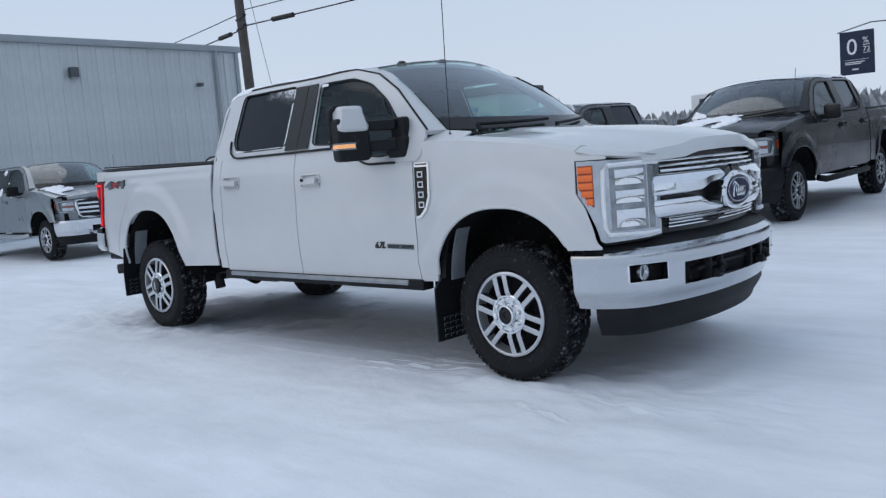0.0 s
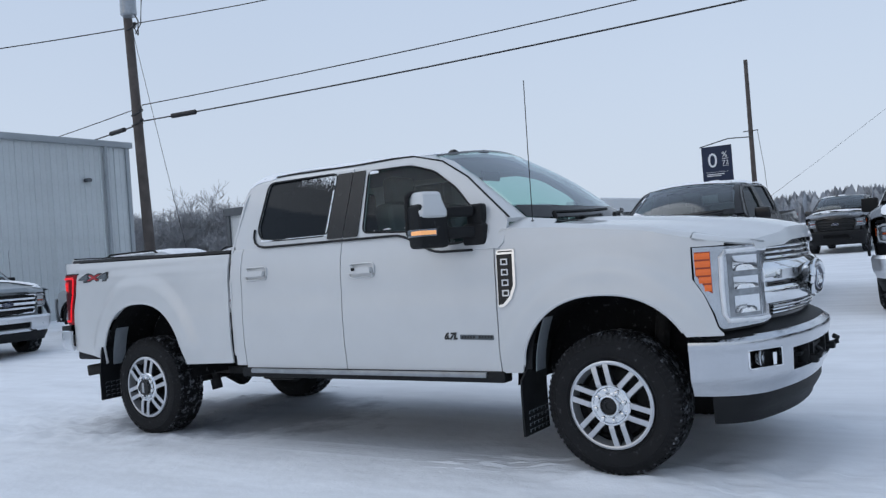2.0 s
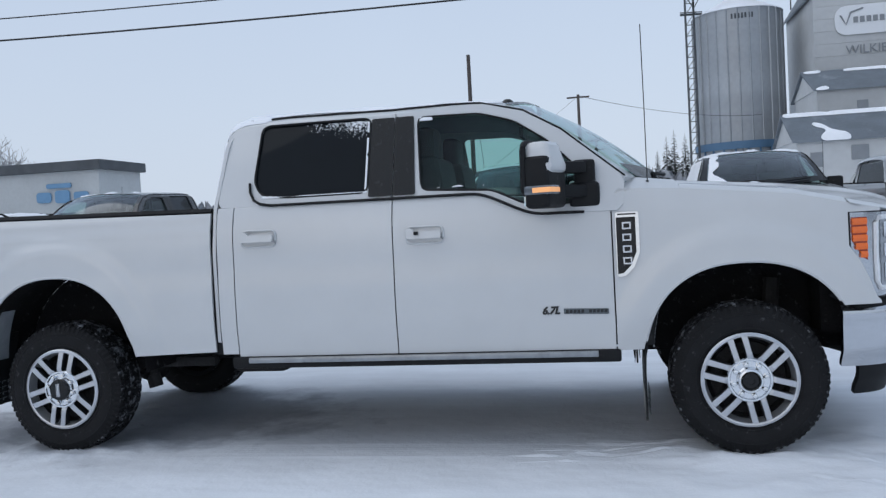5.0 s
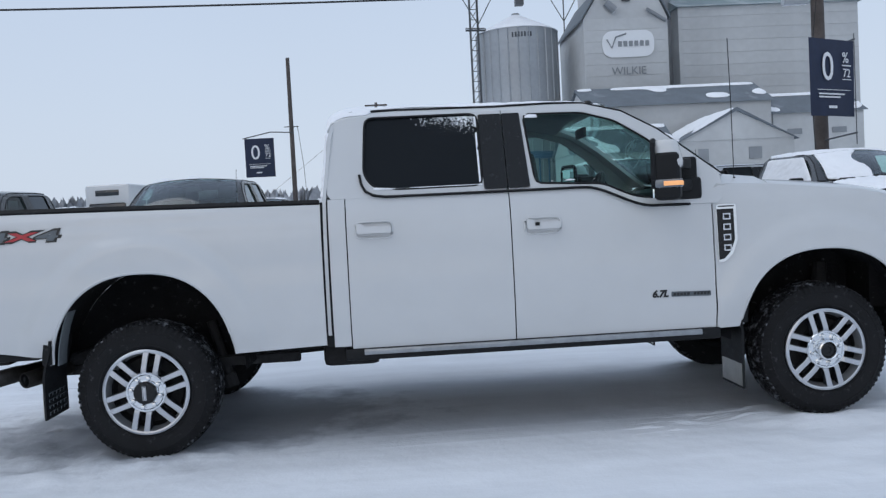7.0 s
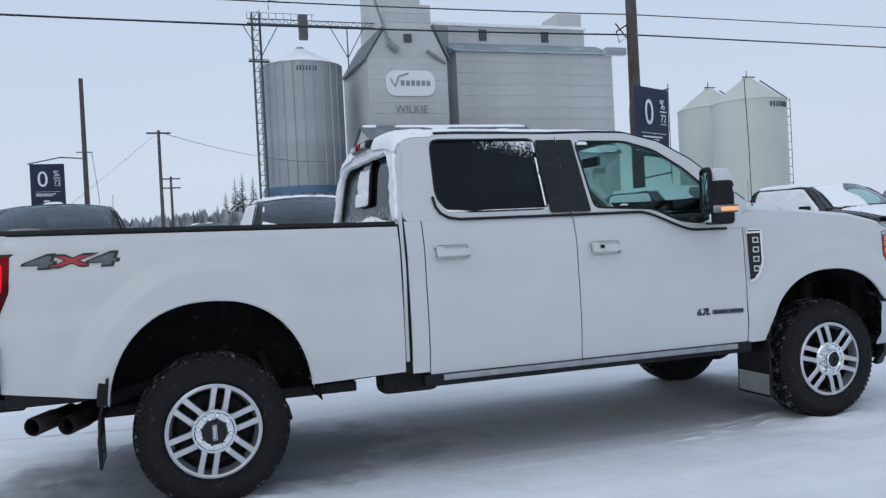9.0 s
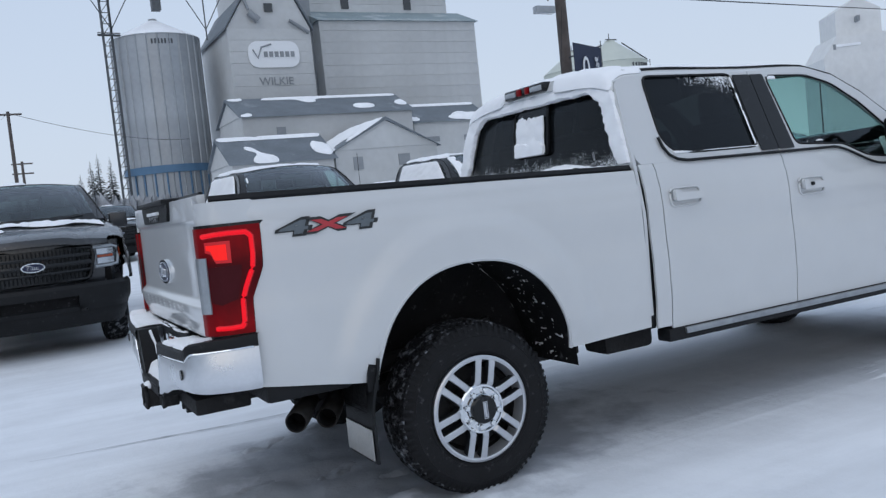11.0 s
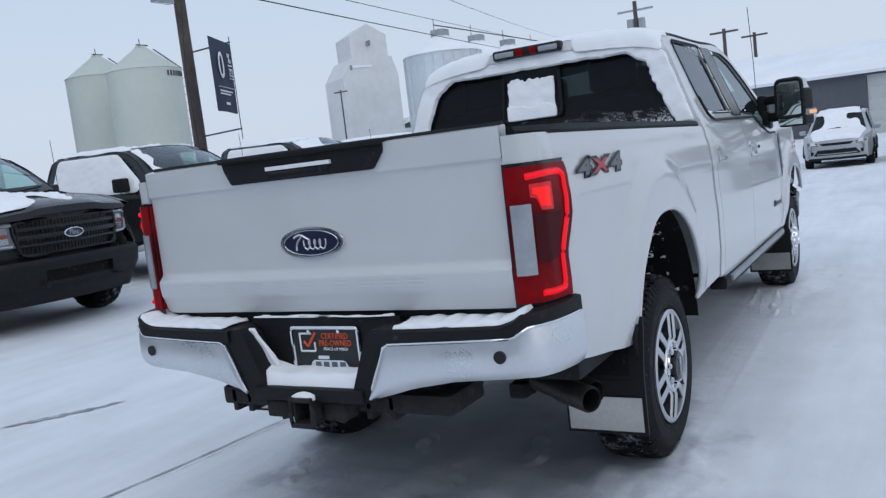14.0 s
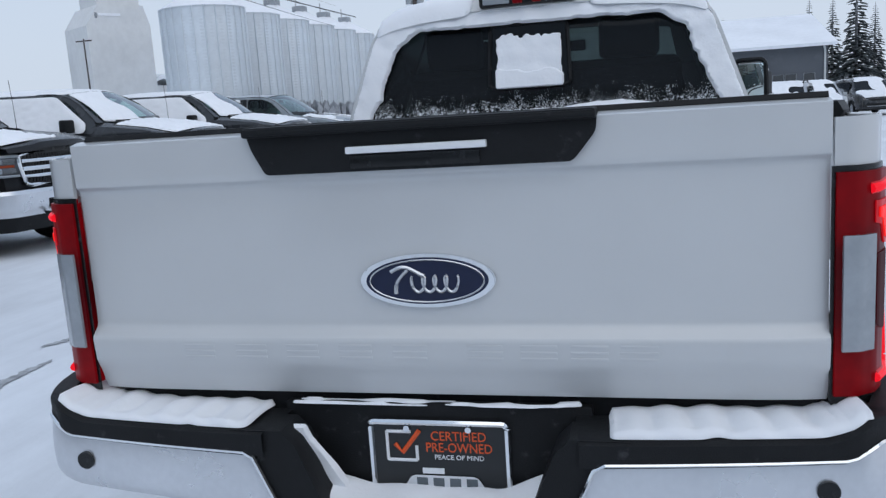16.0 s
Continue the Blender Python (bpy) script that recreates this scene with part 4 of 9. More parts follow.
    part("engine_bay", bm, LINER, truck)


def interior(truck, mp=keep_place):
    """Seats, dash and wheel that show through the glass."""
    def seat(x, y, w, name="seat", heads=(0.0,)):
        bm = bmesh.new()
        box(bm, x - 0.14, x + 0.02, y - w, y + w, 1.10, 1.72, 0.06, 3)
        bmesh.ops.rotate(bm, verts=bm.verts[:], cent=(x, y, 1.1), matrix=Matrix.Rotation(radians(-8), 3, "Y"))
        box(bm, x - 0.05, x + 0.48, y - w, y + w, 1.0, 1.16, 0.05, 3)
        for h in heads:
            box(bm, x - 0.22, x - 0.11, y + h - 0.14, y + h + 0.14, 1.70, 1.90, 0.045, 3)
        for v in bm.verts:
            v.co = mp(v.co)
        part(name, bm, CLOTH, truck)

    seat(2.45, -0.40, 0.27)
    seat(2.45, 0.40, 0.27)
    seat(1.45, 0.0, 0.66, "rear_bench", (-0.42, 0.42))
    bm = bmesh.new()
    box(bm, 3.10, 3.62, -0.84, 0.84, 1.20, 1.44, 0.06, 3)
    for v in bm.verts:
        v.co = mp(v.co)
    part("dashboard", bm, CLOTH, truck)
    bm = bmesh.new()
    c = Vector((3.0, 0.40, 1.42))
    ax = Matrix.Rotation(radians(-68), 3, "Y")
    tube(bm, [mp(c + ax @ Vector((0.19 * math.cos(a), 0.19 * math.sin(a), 0))) for a in steps(0, math.tau, 28)], 0.017, 6)
    for a in (0, math.pi, math.pi * 1.5):
        tube(bm, [mp(c), mp(c + ax @ Vector((0.18 * math.cos(a), 0.18 * math.sin(a), 0)))], 0.02, 5)
    part("steering_wheel", bm, CLOTH, truck)
    bm = bmesh.new()
    box(bm, 2.82, 2.85, -0.12, 0.12, 1.83, 1.90, 0.012)
    for v in bm.verts:
        v.co = mp(v.co)
    part("interior_mirror", bm, CLOTH, truck)
    bm = bmesh.new()
    grid(bm, lambda x, k: mp(Vector((x, cabin_y(lerp(ROOFLINE, x)) * k * 0.97, lerp(ROOFLINE, x) - 0.025 + 0.05 * (1 - k * k)))), steps(1.2, 2.8, 8), steps(-1, 1, 8))
    part("headliner", bm, HEADLINER, truck)


def bumper_skin(bm, path, rows, profile, holes=(), mi=0):
    """A pressed bumper: path(s) gives plan position and outward direction, profile(z) the bulge; holes are (s0, s1, z0, z1)."""
    ss = sorted({round(s, 4) for s in path["s"]} | {round(v, 4) for h in holes for v in h[:2]})
    zs = sorted({round(z, 4) for z in rows} | {round(v, 4) for h in holes for v in h[2:]})

    def at(s, z):
        x, y, nx, ny = path["f"](s)
        o = profile(z)
        return Vector((x + nx * o, y + ny * o, z))

    def skip(i, j):
        s, z = (ss[i] + ss[i + 1]) / 2, (zs[j] + zs[j + 1]) / 2
        return any(a < s < b and c < z < d for a, b, c, d in holes)

    grid(bm, at, ss, zs, skip, mi)
    thicken(bm, 0.03)


def oval_badge(parent, m, w, h, name="oval_badge", ring=CHROME, ground=BLUE, script=PALEMARK):
    """A navy oval in a bright ring, its name drawn as a plain flowing stroke."""
    bm = bmesh.new()
    pts = lambda k, n=48: [(w / 2 * k * math.cos(a), h / 2 * k * math.sin(a)) for a in steps(0, math.tau, n)[:-1]]
    for k, z0, z1 in ((1.0, 0, 0.012),):
        slab(bm, pts(k), lambda u, v, t: m @ Vector((u, v, z0 + t)), z1)
    bmesh.ops.bevel(bm, geom=[e for e in bm.edges], offset=0.003, segments=2, affect="EDGES")
    b = part(name, bm, ring, parent, "oval badge with a bright ring and navy field")
    bm = bmesh.new()
    slab(bm, [(u * 0.9, v * 0.86) for u, v in pts(1.0)], lambda u, v, t: m @ Vector((u, v, 0.0125 + t)), 0.002)
    part("badge_field", bm, ground, b)
    bm = bmesh.new()
    tube(bm, [m @ Vector((u * 0.84, v * 0.78, 0.0155)) for u, v in pts(1.0) + pts(1.0)[:1]], w * 0.006, 4)
    part("badge_line", bm, script, b)
    bm = bmesh.new()
    q, e = w / 0.30, (h / w) / 0.38
    wave = [(-0.030 + 0.098 * k - 0.008 * math.sin(k * 25.1), 0.017 * math.cos(k * 25.1) - 0.006) for k in steps(0, 1, 72)]
    swash = [(-0.078 + 0.074 * k, 0.020 + 0.010 * math.sin(k * 4.2)) for k in steps(0, 1, 16)]
    stem = [(-0.040 - 0.028 * k - 0.010 * math.sin(k * 3.1), 0.024 - 0.050 * k) for k in steps(0, 1, 14)]
    for stroke, rr in ((wave, 0.0034), (swash, 0.0040), (stem, 0.0044)):
        tube(bm, [m @ Vector((u * q, v * q * e, 0.0155)) for u, v in stroke], rr * q, 5)
    part("badge_script", bm, script, b)
    return b


hero = root("pickup_truck", pose(0, 0, 0), "white crew-cab heavy-duty pickup with chrome trim and snow on it", "pickup truck")
body_shell(hero, WHITE)
interior(hero)
# wheels
for sx in (0.0, 4.05):
    for side in (-1, 1):
        wheel(hero, wheel_pose(sx, side * 0.985, 0.405, side, 35.4 if sx else 9.4), 0.406, 0.243, 0.27, locking=sx > 1, cap_turn=-8, label="black all-terrain tyre on a six-pair-spoke alloy wheel")

# front end
def nose(y):
    """How far forward the front stands at y."""
    return 4.955 - 0.10 * abs(y / 0.62) ** 2.2 - 0.35 * max(0.0, abs(y) - 0.62) ** 1.3


def front_at(y, z, o=0.0):
    return Vector((nose(y) + o + 0.02 * soft([(0.85, -1), (1.05, 1), (1.24, -1)], z), y, z))


bm = bmesh.new()
grid(bm, lambda y, z: front_at(y, z, -0.035), steps(-0.66, 0.66, 20), steps(0.82, 1.27, 8))
thicken(bm, 0.02)
grille = part("grille", bm, GLOSSBLACK, hero, "chrome double-bar grille over black mesh")
bm = bmesh.new()
for z in (1.222, 1.194, 1.166):
    tube(bm, [front_at(y, z, -0.008) for y in steps(-0.60, 0.60, 20)], 0.0075, 6)
for z in (0.858, 0.877, 0.896):
    tube(bm, [front_at(y, z, -0.006) for y in steps(-0.55, 0.55, 20)], 0.0075, 6)
part("grille_bar", bm, CHROME, grille, "thin chrome bars")
for z0, z1 in ((1.031, 1.155), (0.905, 1.017)):
    bm = bmesh.new()
    for s in (-1, 1):
        ring = []
        for y in steps(0.12, 0.69, 12):
            k = soft([(0.14, 0.45), (0.24, 0.50), (0.36, 1.0)], y)
            if z0 > 1:
                lo, hi = z1 - (z1 - z0) * (0.35 + 0.65 * k), z1
            else:
                lo, hi = z0, z0 + (z1 - z0) * (0.35 + 0.65 * k)
            ring.append([bm.verts.new(front_at(s * y, z, o)) for z, o in ((lo, -0.03), (lo + 0.006, 0.008), (lo + 0.016, 0.020), (lo * 0.45 + hi * 0.55, 0.030 if z0 > 1 else 0.024), (hi - 0.018, 0.016), (hi - 0.006, 0.006), (hi, -0.03))])
        for a, b in zip(ring, ring[1:]):
            for i in range(6):
                bm.faces.new((a[i], a[i + 1], b[i + 1], b[i]))
        bm.faces.new(ring[-1])
        bm.faces.new(ring[0])
    part("grille_bar", bm, CHROME, grille)
bm = bmesh.new()
for s in (-1, 1):
    tube(bm, [front_at(s * y, z, 0.0) for y, z in ((0.64, 1.13), (0.665, 1.08), (0.67, 0.98), (0.65, 0.93))], 0.014, 6)
part("grille_surround", bm, CHROME, grille)
oval_badge(grille, Matrix.Translation(front_at(0, 1.018, 0.03)) @ Matrix(((0, 0, 1, 0), (1, 0, 0, 0), (0, 1, 0, 0), (0, 0, 0, 1))), 0.33, 0.172, script=CHROME)
bm = bmesh.new()
tube(bm, [front_at(0.178 * math.cos(a), 1.018 + 0.096 * math.sin(a), 0.038) for a in steps(0, math.tau, 48)], 0.017, 8)
part("badge_bezel", bm, CHROME, grille, "broad chrome ring round the grille badge")

# headlamps, wrapped round the corners
for s in (-1, 1):
    def lamp_at(u, z, o=0.0):
        """u runs from the grille (0) round the corner to the fender (1)."""
        p = [(0.62, nose(0.62) - 0.005), (0.73, 4.84), (0.83, 4.785), (0.90, 4.72), (0.937, 4.65), (0.962, 4.565)]
        k = u * 5
        i = min(4, int(k))
        y, x = (p[i][j] + (p[i + 1][j] - p[i][j]) * (k - i) for j in (0, 1))
        return Vector((x + o * (1 - u), s * (y + o * (0.35 + 0.65 * u)), z))

    bm = bmesh.new()
    us = steps(0, 1, 20)

    def top_z(u):
        return 1.243 + 0.008 * u

    def low_z(u):
        return lerp([(0, 0.835), (0.74, 0.815), (0.80, 0.90), (0.90, 1.0), (1.0, 1.075)], u)

    grid(bm, lambda u, k: lamp_at(u, low_z(u) + (top_z(u) - low_z(u)) * k, 0.004), us, steps(0, 1, 12))
    thicken(bm, 0.03)
    brow = bmesh.new()

    def brow_at(u, k):
        a = lamp_at(u, 1.25, 0.006)
        a.z = lerp([(4.56, 1.304), (4.62, 1.29), (4.80, 1.256), (4.86, 1.252)], a.x)
        b = Vector((lerp([(0.0, 4.865), (0.12, 4.835), (1.0, 4.55)], u), s * lerp([(0.0, 0.66), (0.12, 0.752), (1.0, 0.846)], u), lerp([(0.0, 1.262), (0.12, 1.272), (1.0, 1.332)], u)))
        return a.lerp(b, k) + Vector((0, 0, 0.010 * math.sin(math.pi * k)))

    grid(brow, brow_at, steps(0.0, 1.0, 14), steps(0, 1, 5))
    grid(brow, lambda u, k: brow_at(u, k) - Vector((0, 0, 0.008)), steps(0.0, 1.0, 14), steps(0, 1, 5))
    part("lamp_brow", brow, WHITE, hero)
    lamp = part("headlamp", bm, LAMPGLASS, hero, "clear wrap-round headlamp with amber corner")
    bm = bmesh.new()
    grid(bm, lambda u, k: lamp_at(u, low_z(u) + (top_z(u) - low_z(u)) * k, -0.004), steps(-0.02, 1.008, 20), steps(-0.03, 1.02, 4))
    thicken(bm, 0.004)
    part("headlamp_surround", bm, PLASTIC, lamp)
    # ribbed amber blocks, parted by dark gaps
    bm = bmesh.new()
    grid(bm, lambda u, k: lamp_at(u, lerp([(0.80, 1.005), (0.86, 1.02), (0.99, 1.11)], u) * (1 - k) + 1.226 * k, 0.007), steps(0.805, 0.985, 8), steps(0, 1, 4))
    thicken(bm, 0.003)
    part("amber_backing", bm, AMBERDEEP, lamp)
    for k in range(5):
        bm = bmesh.new()
        za = 1.220 - k * 0.042
        grid(bm, lambda u, z: lamp_at(u, z, 0.012 + 0.006 * math.sin(math.pi * (za - z) / 0.033)), steps(0.81, (0.98, 0.98, 0.975, 0.945, 0.89)[k], 5), steps(za - 0.033, za, 5))
        thicken(bm, 0.006)
        part("amber_marker", bm, AMBER, lamp, "ribbed amber marker")
    # three bright reflector bowls in a dark frame, inside a bright C-shaped guide
    bm = bmesh.new()
    grid(bm, lambda u, z: lamp_at(u, z, 0.007), steps(0.10, 0.60, 8), steps(0.875, 1.205, 4))
    thicken(bm, 0.003)
    part("lamp_frame", bm, LAMPPALE, lamp)
    for za, zb in ((1.195, 1.115), (1.085, 1.02), (0.985, 0.895)):
        bm = bmesh.new()
        grid(bm, lambda u, z: lamp_at(u, z, 0.013 - 0.005 * math.sin(math.pi * (z - zb) / (za - zb)) * math.sin(math.pi * (u - 0.24) / 0.30)), steps(0.24, 0.54, 8), steps(zb, za, 6))
        thicken(bm, 0.003)
        part("reflector", bm, CHROME, lamp)
    bm = bmesh.new()
    tube(bm, [lamp_at(u, z, 0.010) for u, z in ((0.04, 1.220), (0.30, 1.223), (0.62, 1.220), (0.675, 1.195), (0.685, 1.03), (0.675, 0.895), (0.63, 0.858), (0.25, 0.852), (0.05, 0.852))], 0.013, 6)
    part("light_guide", bm, PRINTWHITE, lamp, "pale C-shaped light guide")

# front bumper
def front_plan(s):
    """Plan of the front bumper: s is |y| from the middle, past 0.70 it rounds the corner to the side."""
    a = abs(s)
    sg = 1 if s >= 0 else -1
    if a <= 0.70:
        x, y, dx, dy = 5.015 - 0.075 * (a / 0.6) ** 2.2, a, -0.275 * (a / 0.6) ** 1.2, 1.0
    else:
        k = (a - 0.70) / 0.48
        p, q, r = Vector((4.910, 0.70)), Vector((4.824, 0.962)), Vector((4.51, 0.978))
        x, y = p * (1 - k) ** 2 + q * 2 * k * (1 - k) + r * k * k
        dx, dy = (q - p) * (1 - k) + (r - q) * k
    n = math.hypot(dx, dy)
    return x, y * sg, dy / n, -dx / n * sg


holes = [(-0.57, 0.57, 0.555, 0.675)] + [(a, b, 0.60, 0.70) for a, b in ((0.69, 0.91), (-0.91, -0.69))]
bm = bmesh.new()
bumper_skin(bm, {"s": steps(-1.18, 1.18, 60), "f": front_plan}, steps(0.46, 0.778, 12), lambda z: soft([(0.46, -0.05), (0.56, 0.0), (0.68, 0.004), (0.735, 0.014), (0.762, 0.006), (0.778, -0.03)], z), holes)
fb = part("front_bumper", bm, BUMPERCHROME, hero, "chrome front bumper dusted with frost")
bm = bmesh.new()
for a, b, c, d in holes:
    grid(bm, lambda s, z: Vector((front_plan(s)[0] - 0.06 * front_plan(s)[2], front_plan(s)[1] - 0.06 * front_plan(s)[3], z)), steps(a - 0.02, b + 0.02, 10), [c - 0.02, d + 0.02])
part("bumper_recess", bm, LINER, fb)
bm = bmesh.new()
for y in (-0.34, -0.2, 0.2, 0.34):
    box(bm, 4.90, 4.99, y - 0.012, y + 0.012, 0.56, 0.67, 0.004)
box(bm, 4.90, 4.965, -0.44, 0.44, 0.61, 0.63, 0.004)
part("bumper_strut", bm, PLASTIC, fb)
bm = bmesh.new()
grid(bm, lambda s, k: Vector((front_plan(s)[0] - 0.025 - 0.11 * k, front_plan(s)[1] * (1 - 0.05 * k), 0.772 + 0.065 * k)), steps(-1.10, 1.10, 36), steps(0, 1, 3))
thicken(bm, 0.02)
part("bumper_top_pad", bm, PLASTIC, fb, "black plastic bumper top")
for s in (-1, 1):
    bm = bmesh.new()
    m = Matrix.Translation((4.80, s * 0.80, 0.65)) @ Matrix.Rotation(radians(90), 4, "Y")
    lathe(bm, [(0.0, 0.0), (0.035, 0.01), (0.045, 0.035), (0.040, 0.04), (0.0, 0.034)], m, 24)
    part("fog_lamp", bm, LAMPGLASS, fb)
    bm = bmesh.new()
    edge = rounded([(0.69, 0.60), (0.91, 0.60), (0.91, 0.70), (0.69, 0.70)], 0.012, 3)
    tube(bm, [Vector((front_plan(s * u)[0] + 0.004 * front_plan(s * u)[2], front_plan(s * u)[1] + 0.004 * front_plan(s * u)[3], v)) for u, v in edge + edge[:1]], 0.006, 5)
    part("fog_bezel", bm, CHROME, fb)
    bm = bmesh.new()
    tube(bm, [(4.92, s * 0.30, 0.58), (5.01, s * 0.31, 0.585), (5.04, s * 0.315, 0.598), (5.045, s * 0.30, 0.622), (5.025, s * 0.285, 0.635)], 0.016, 8)
    box(bm, 4.98, 5.03, s * 0.30 - 0.03, s * 0.30 + 0.03, 0.555, 0.60, 0.01)
    part("tow_hook", bm, PLASTIC, fb)
bm = bmesh.new()
def dam_plan(s):
    x, y, nx, ny = front_plan(s)
    return x - 0.055 * lerp([(0.7, 1.0), (1.08, 0.6)], abs(s)), y * 0.945, nx, ny


bumper_skin(bm, {"s": steps(-1.08, 1.08, 40), "f": dam_plan}, steps(0.30, 0.475, 5), lambda z: soft([(0.30, -0.06), (0.42, 0.0), (0.48, 0.0)], z))
part("air_dam", bm, PLASTIC, hero, "black plastic air dam under the bumper")

# tailgate and rear
def gate_x(z):
    return -1.165 - soft([(0.90, -0.012), (0.95, 0.006), (1.0, 0.024), (1.045, 0.027), (1.080, 0.001), (1.11, 0.0)], z) - soft([(1.395, 0.0), (1.41, 0.012), (1.5, 0.014)], z)


bm = bmesh.new()
zs = sorted(set(steps(0.915, 1.505, 30) + [1.04, 1.045, 1.052, 1.06, 1.066, 1.072, 1.08, 1.09, 1.395, 1.40, 1.405, 1.41]))
grid(bm, lambda y, z: Vector((gate_x(z) + 0.014 * abs(y / 0.82) ** 10, y, z)), steps(-0.822, 0.818, 48), zs)
grid(bm, lambda y, k: Vector((gate_x(1.505) + 0.014 * abs(y / 0.82) ** 10 * (1 - k) + 0.07 * k, y, 1.505 + 0.008 * math.sin(k * 2))), steps(-0.822, 0.818, 48), steps(0, 1, 3))
bmesh.ops.remove_doubles(bm, verts=bm.verts[:], dist=0.0005)
thicken(bm, 0.04)
gate = part("tailgate", bm, WHITE, hero, "white tailgate with a pressed crease")
gm = Matrix(((0, 0, -1, 0), (-1, 0, 0, 0), (0, 1, 0, 0), (0, 0, 0, 1)))
bm = bmesh.new()
slab(bm, rounded([(-0.375, 1.515), (-0.372, 1.475), (-0.325, 1.418), (0.335, 1.418), (0.365, 1.475), (0.375, 1.515)], 0.012), lambda u, v, t: Vector((-1.176 - t, u - 0.015, v)), 0.016)
box(bm, -1.215, -1.10, -0.39, 0.36, 1.500, 1.522, 0.008)
bmesh.ops.bevel(bm, geom=[e for e in bm.edges if e.calc_length() > 0.1], offset=0.003, segments=2, affect="EDGES")
sp = part("tailgate_applique", bm, PLASTIC, gate, "black plastic applique and spoiler")
bm = bmesh.new()
box(bm, -1.205, -1.190, -0.170, 0.130, 1.456, 1.471, 0.003)
part("handle_slot", bm, PRINTWHITE, sp, "pale strip of the handle")
bm = bmesh.new()
box(bm, -1.196, -1.188, -0.155, 0.125, 1.424, 1.452, 0.003)
part("handle_cup", bm, GLOSSBLACK, sp)
bm = bmesh.new()
tube(bm, [(-1.125, y, 1.514) for y in steps(-0.82, 0.80, 12)], 0.011, 6)
part("gate_top_cap", bm, PLASTIC, gate)
oval_badge(gate, Matrix.Translation((-1.165, -0.02, 1.177)) @ gm, 0.30, 0.118)
# pressed model name, worn to faint bars
for y0 in (0.53, 0.40, 0.275, 0.15, 0.025, -0.14, -0.255, -0.36, -0.46):
    bm = bmesh.new()
    for z in (1.036, 1.022, 1.008):
        x = gate_x(z)
        box(bm, x - 0.0012, x + 0.004, y0 - 0.038, y0 + 0.038, z - 0.0025, z + 0.0025, 0.0006)
    part("pressed_mark", bm, WHITE, gate)

# tail lamps
for s in (-1, 1):
    def tl_at(u, z, o=0.0):
        """u: 0 at the tailgate, 0.5 at the corner, 1 at the front edge on the bed side."""
        edge = lamp_edge(z)
        p = [(-1.172, 0.828), (-1.166, 0.872), (-1.14, 0.908), (-1.10, 0.928), ((edge - 1.10) / 2, 0.928 + 0.55 * (half_width(edge, z) - 0.928)), (edge, half_width(edge, z) + 0.002)]
        k = u * 5
        i = min(4, int(k))
        x, y = (p[i][j] + (p[i + 1][j] - p[i][j]) * (k - i) for j in (0, 1))
        return Vector((x - o * max(0.0, 1 - u) ** 0.6, s * (y + o * (0.2 + 0.8 * u)), z))

    bm = bmesh.new()
    grid(bm, lambda u, z: tl_at(u, z, 0.004), steps(0, 1, 15), steps(0.932, 1.372, 18))
    thicken(bm, 0.03)
    tl = part("tail_lamp", bm, REDLENS, hero, "lit red tail lamp with a grey reversing lens")
    bm = bmesh.new()
    grid(bm, lambda u, z: tl_at(u, z, -0.003), steps(-0.03, 1.05, 14), [0.915, 1.0, 1.06, 1.1, 1.16, 1.22, 1.3, 1.384])
    thicken(bm, 0.004)
    part("lamp_surround", bm, GLOSSBLACK, tl)
    bm = bmesh.new()
    grid(bm, lambda u, z: tl_at(u, z, 0.011), steps(0.05, 0.35, 8), steps(1.024, 1.252, 10))
    thicken(bm, 0.007)
    part("reversing_lens", bm, GREYLENS, tl, "milky grey reversing lens")
    bm = bmesh.new()
    grid(bm, lambda u, k: tl_at(u, lerp([(0.38, 1.07), (0.55, 1.055), (0.80, 1.075)], u) * (1 - k) + 1.212 * k, 0.008), steps(0.38, 0.80, 12), steps(0, 1, 6))
    thicken(bm, 0.003)
    part("dark_lens", bm, MAROON, tl, "unlit maroon lens between the lit zones")
    pts = [(0.30, 1.338), (0.5, 1.342), (0.7, 1.344), (0.86, 1.342), (0.905, 1.325), (0.91, 1.25), (0.90, 1.20), (0.87, 1.12), (0.855, 1.06), (0.85, 0.98), (0.82, 0.962), (0.65, 0.960), (0.40, 0.962)]
    for wd, off, m2, nm in ((0.015, -0.006, REDDIM, "guide_halo"), (0.009, 0.006, REDLIT, "light_guide")):
        bm = bmesh.new()
        fine = [(a[0] + (b[0] - a[0]) * k / 5, a[1] + (b[1] - a[1]) * k / 5) for a, b in zip(pts, pts[1:]) for k in range(5)] + pts[-1:]
        tube(bm, [tl_at(u, z, off) for u, z in fine], wd, 8)
        part(nm, bm, m2, tl, "glowing red light guide" if nm == "light_guide" else "")
    for k, m2, nm in ((1.0, REDDIM, "bulb_halo"), (0.80, REDHOT, "bulb_glow")):
        bm = bmesh.new()
        lo = lambda u: lerp([(0.36, 1.272), (0.46, 1.266), (0.52, 1.228), (0.70, 1.224)], u) + 0.012 * (1 - k) * 5
        grid(bm, lambda u, q: tl_at(u, lo(u) * (1 - q) + (1.250 + 0.064 * k) * q, 0.008 if k == 1.0 else 0.011), steps(0.53 - 0.18 * k, 0.53 + 0.18 * k, 12), steps(0, 1, 5))
        thicken(bm, 0.003)
        part(nm, bm, m2, tl, "bright brake bulb zone" if nm == "bulb_glow" else "")
    # bed pillar round the lamp
    bm = bmesh.new()
    grid(bm, lambda u, z: tl_at(u, z, -0.008), steps(0, 1, 10), [1.382, 1.44, 1.475])
    thicken(bm, 0.01)
    part("bed_pillar", bm, WHITE, hero)
    bm = bmesh.new()
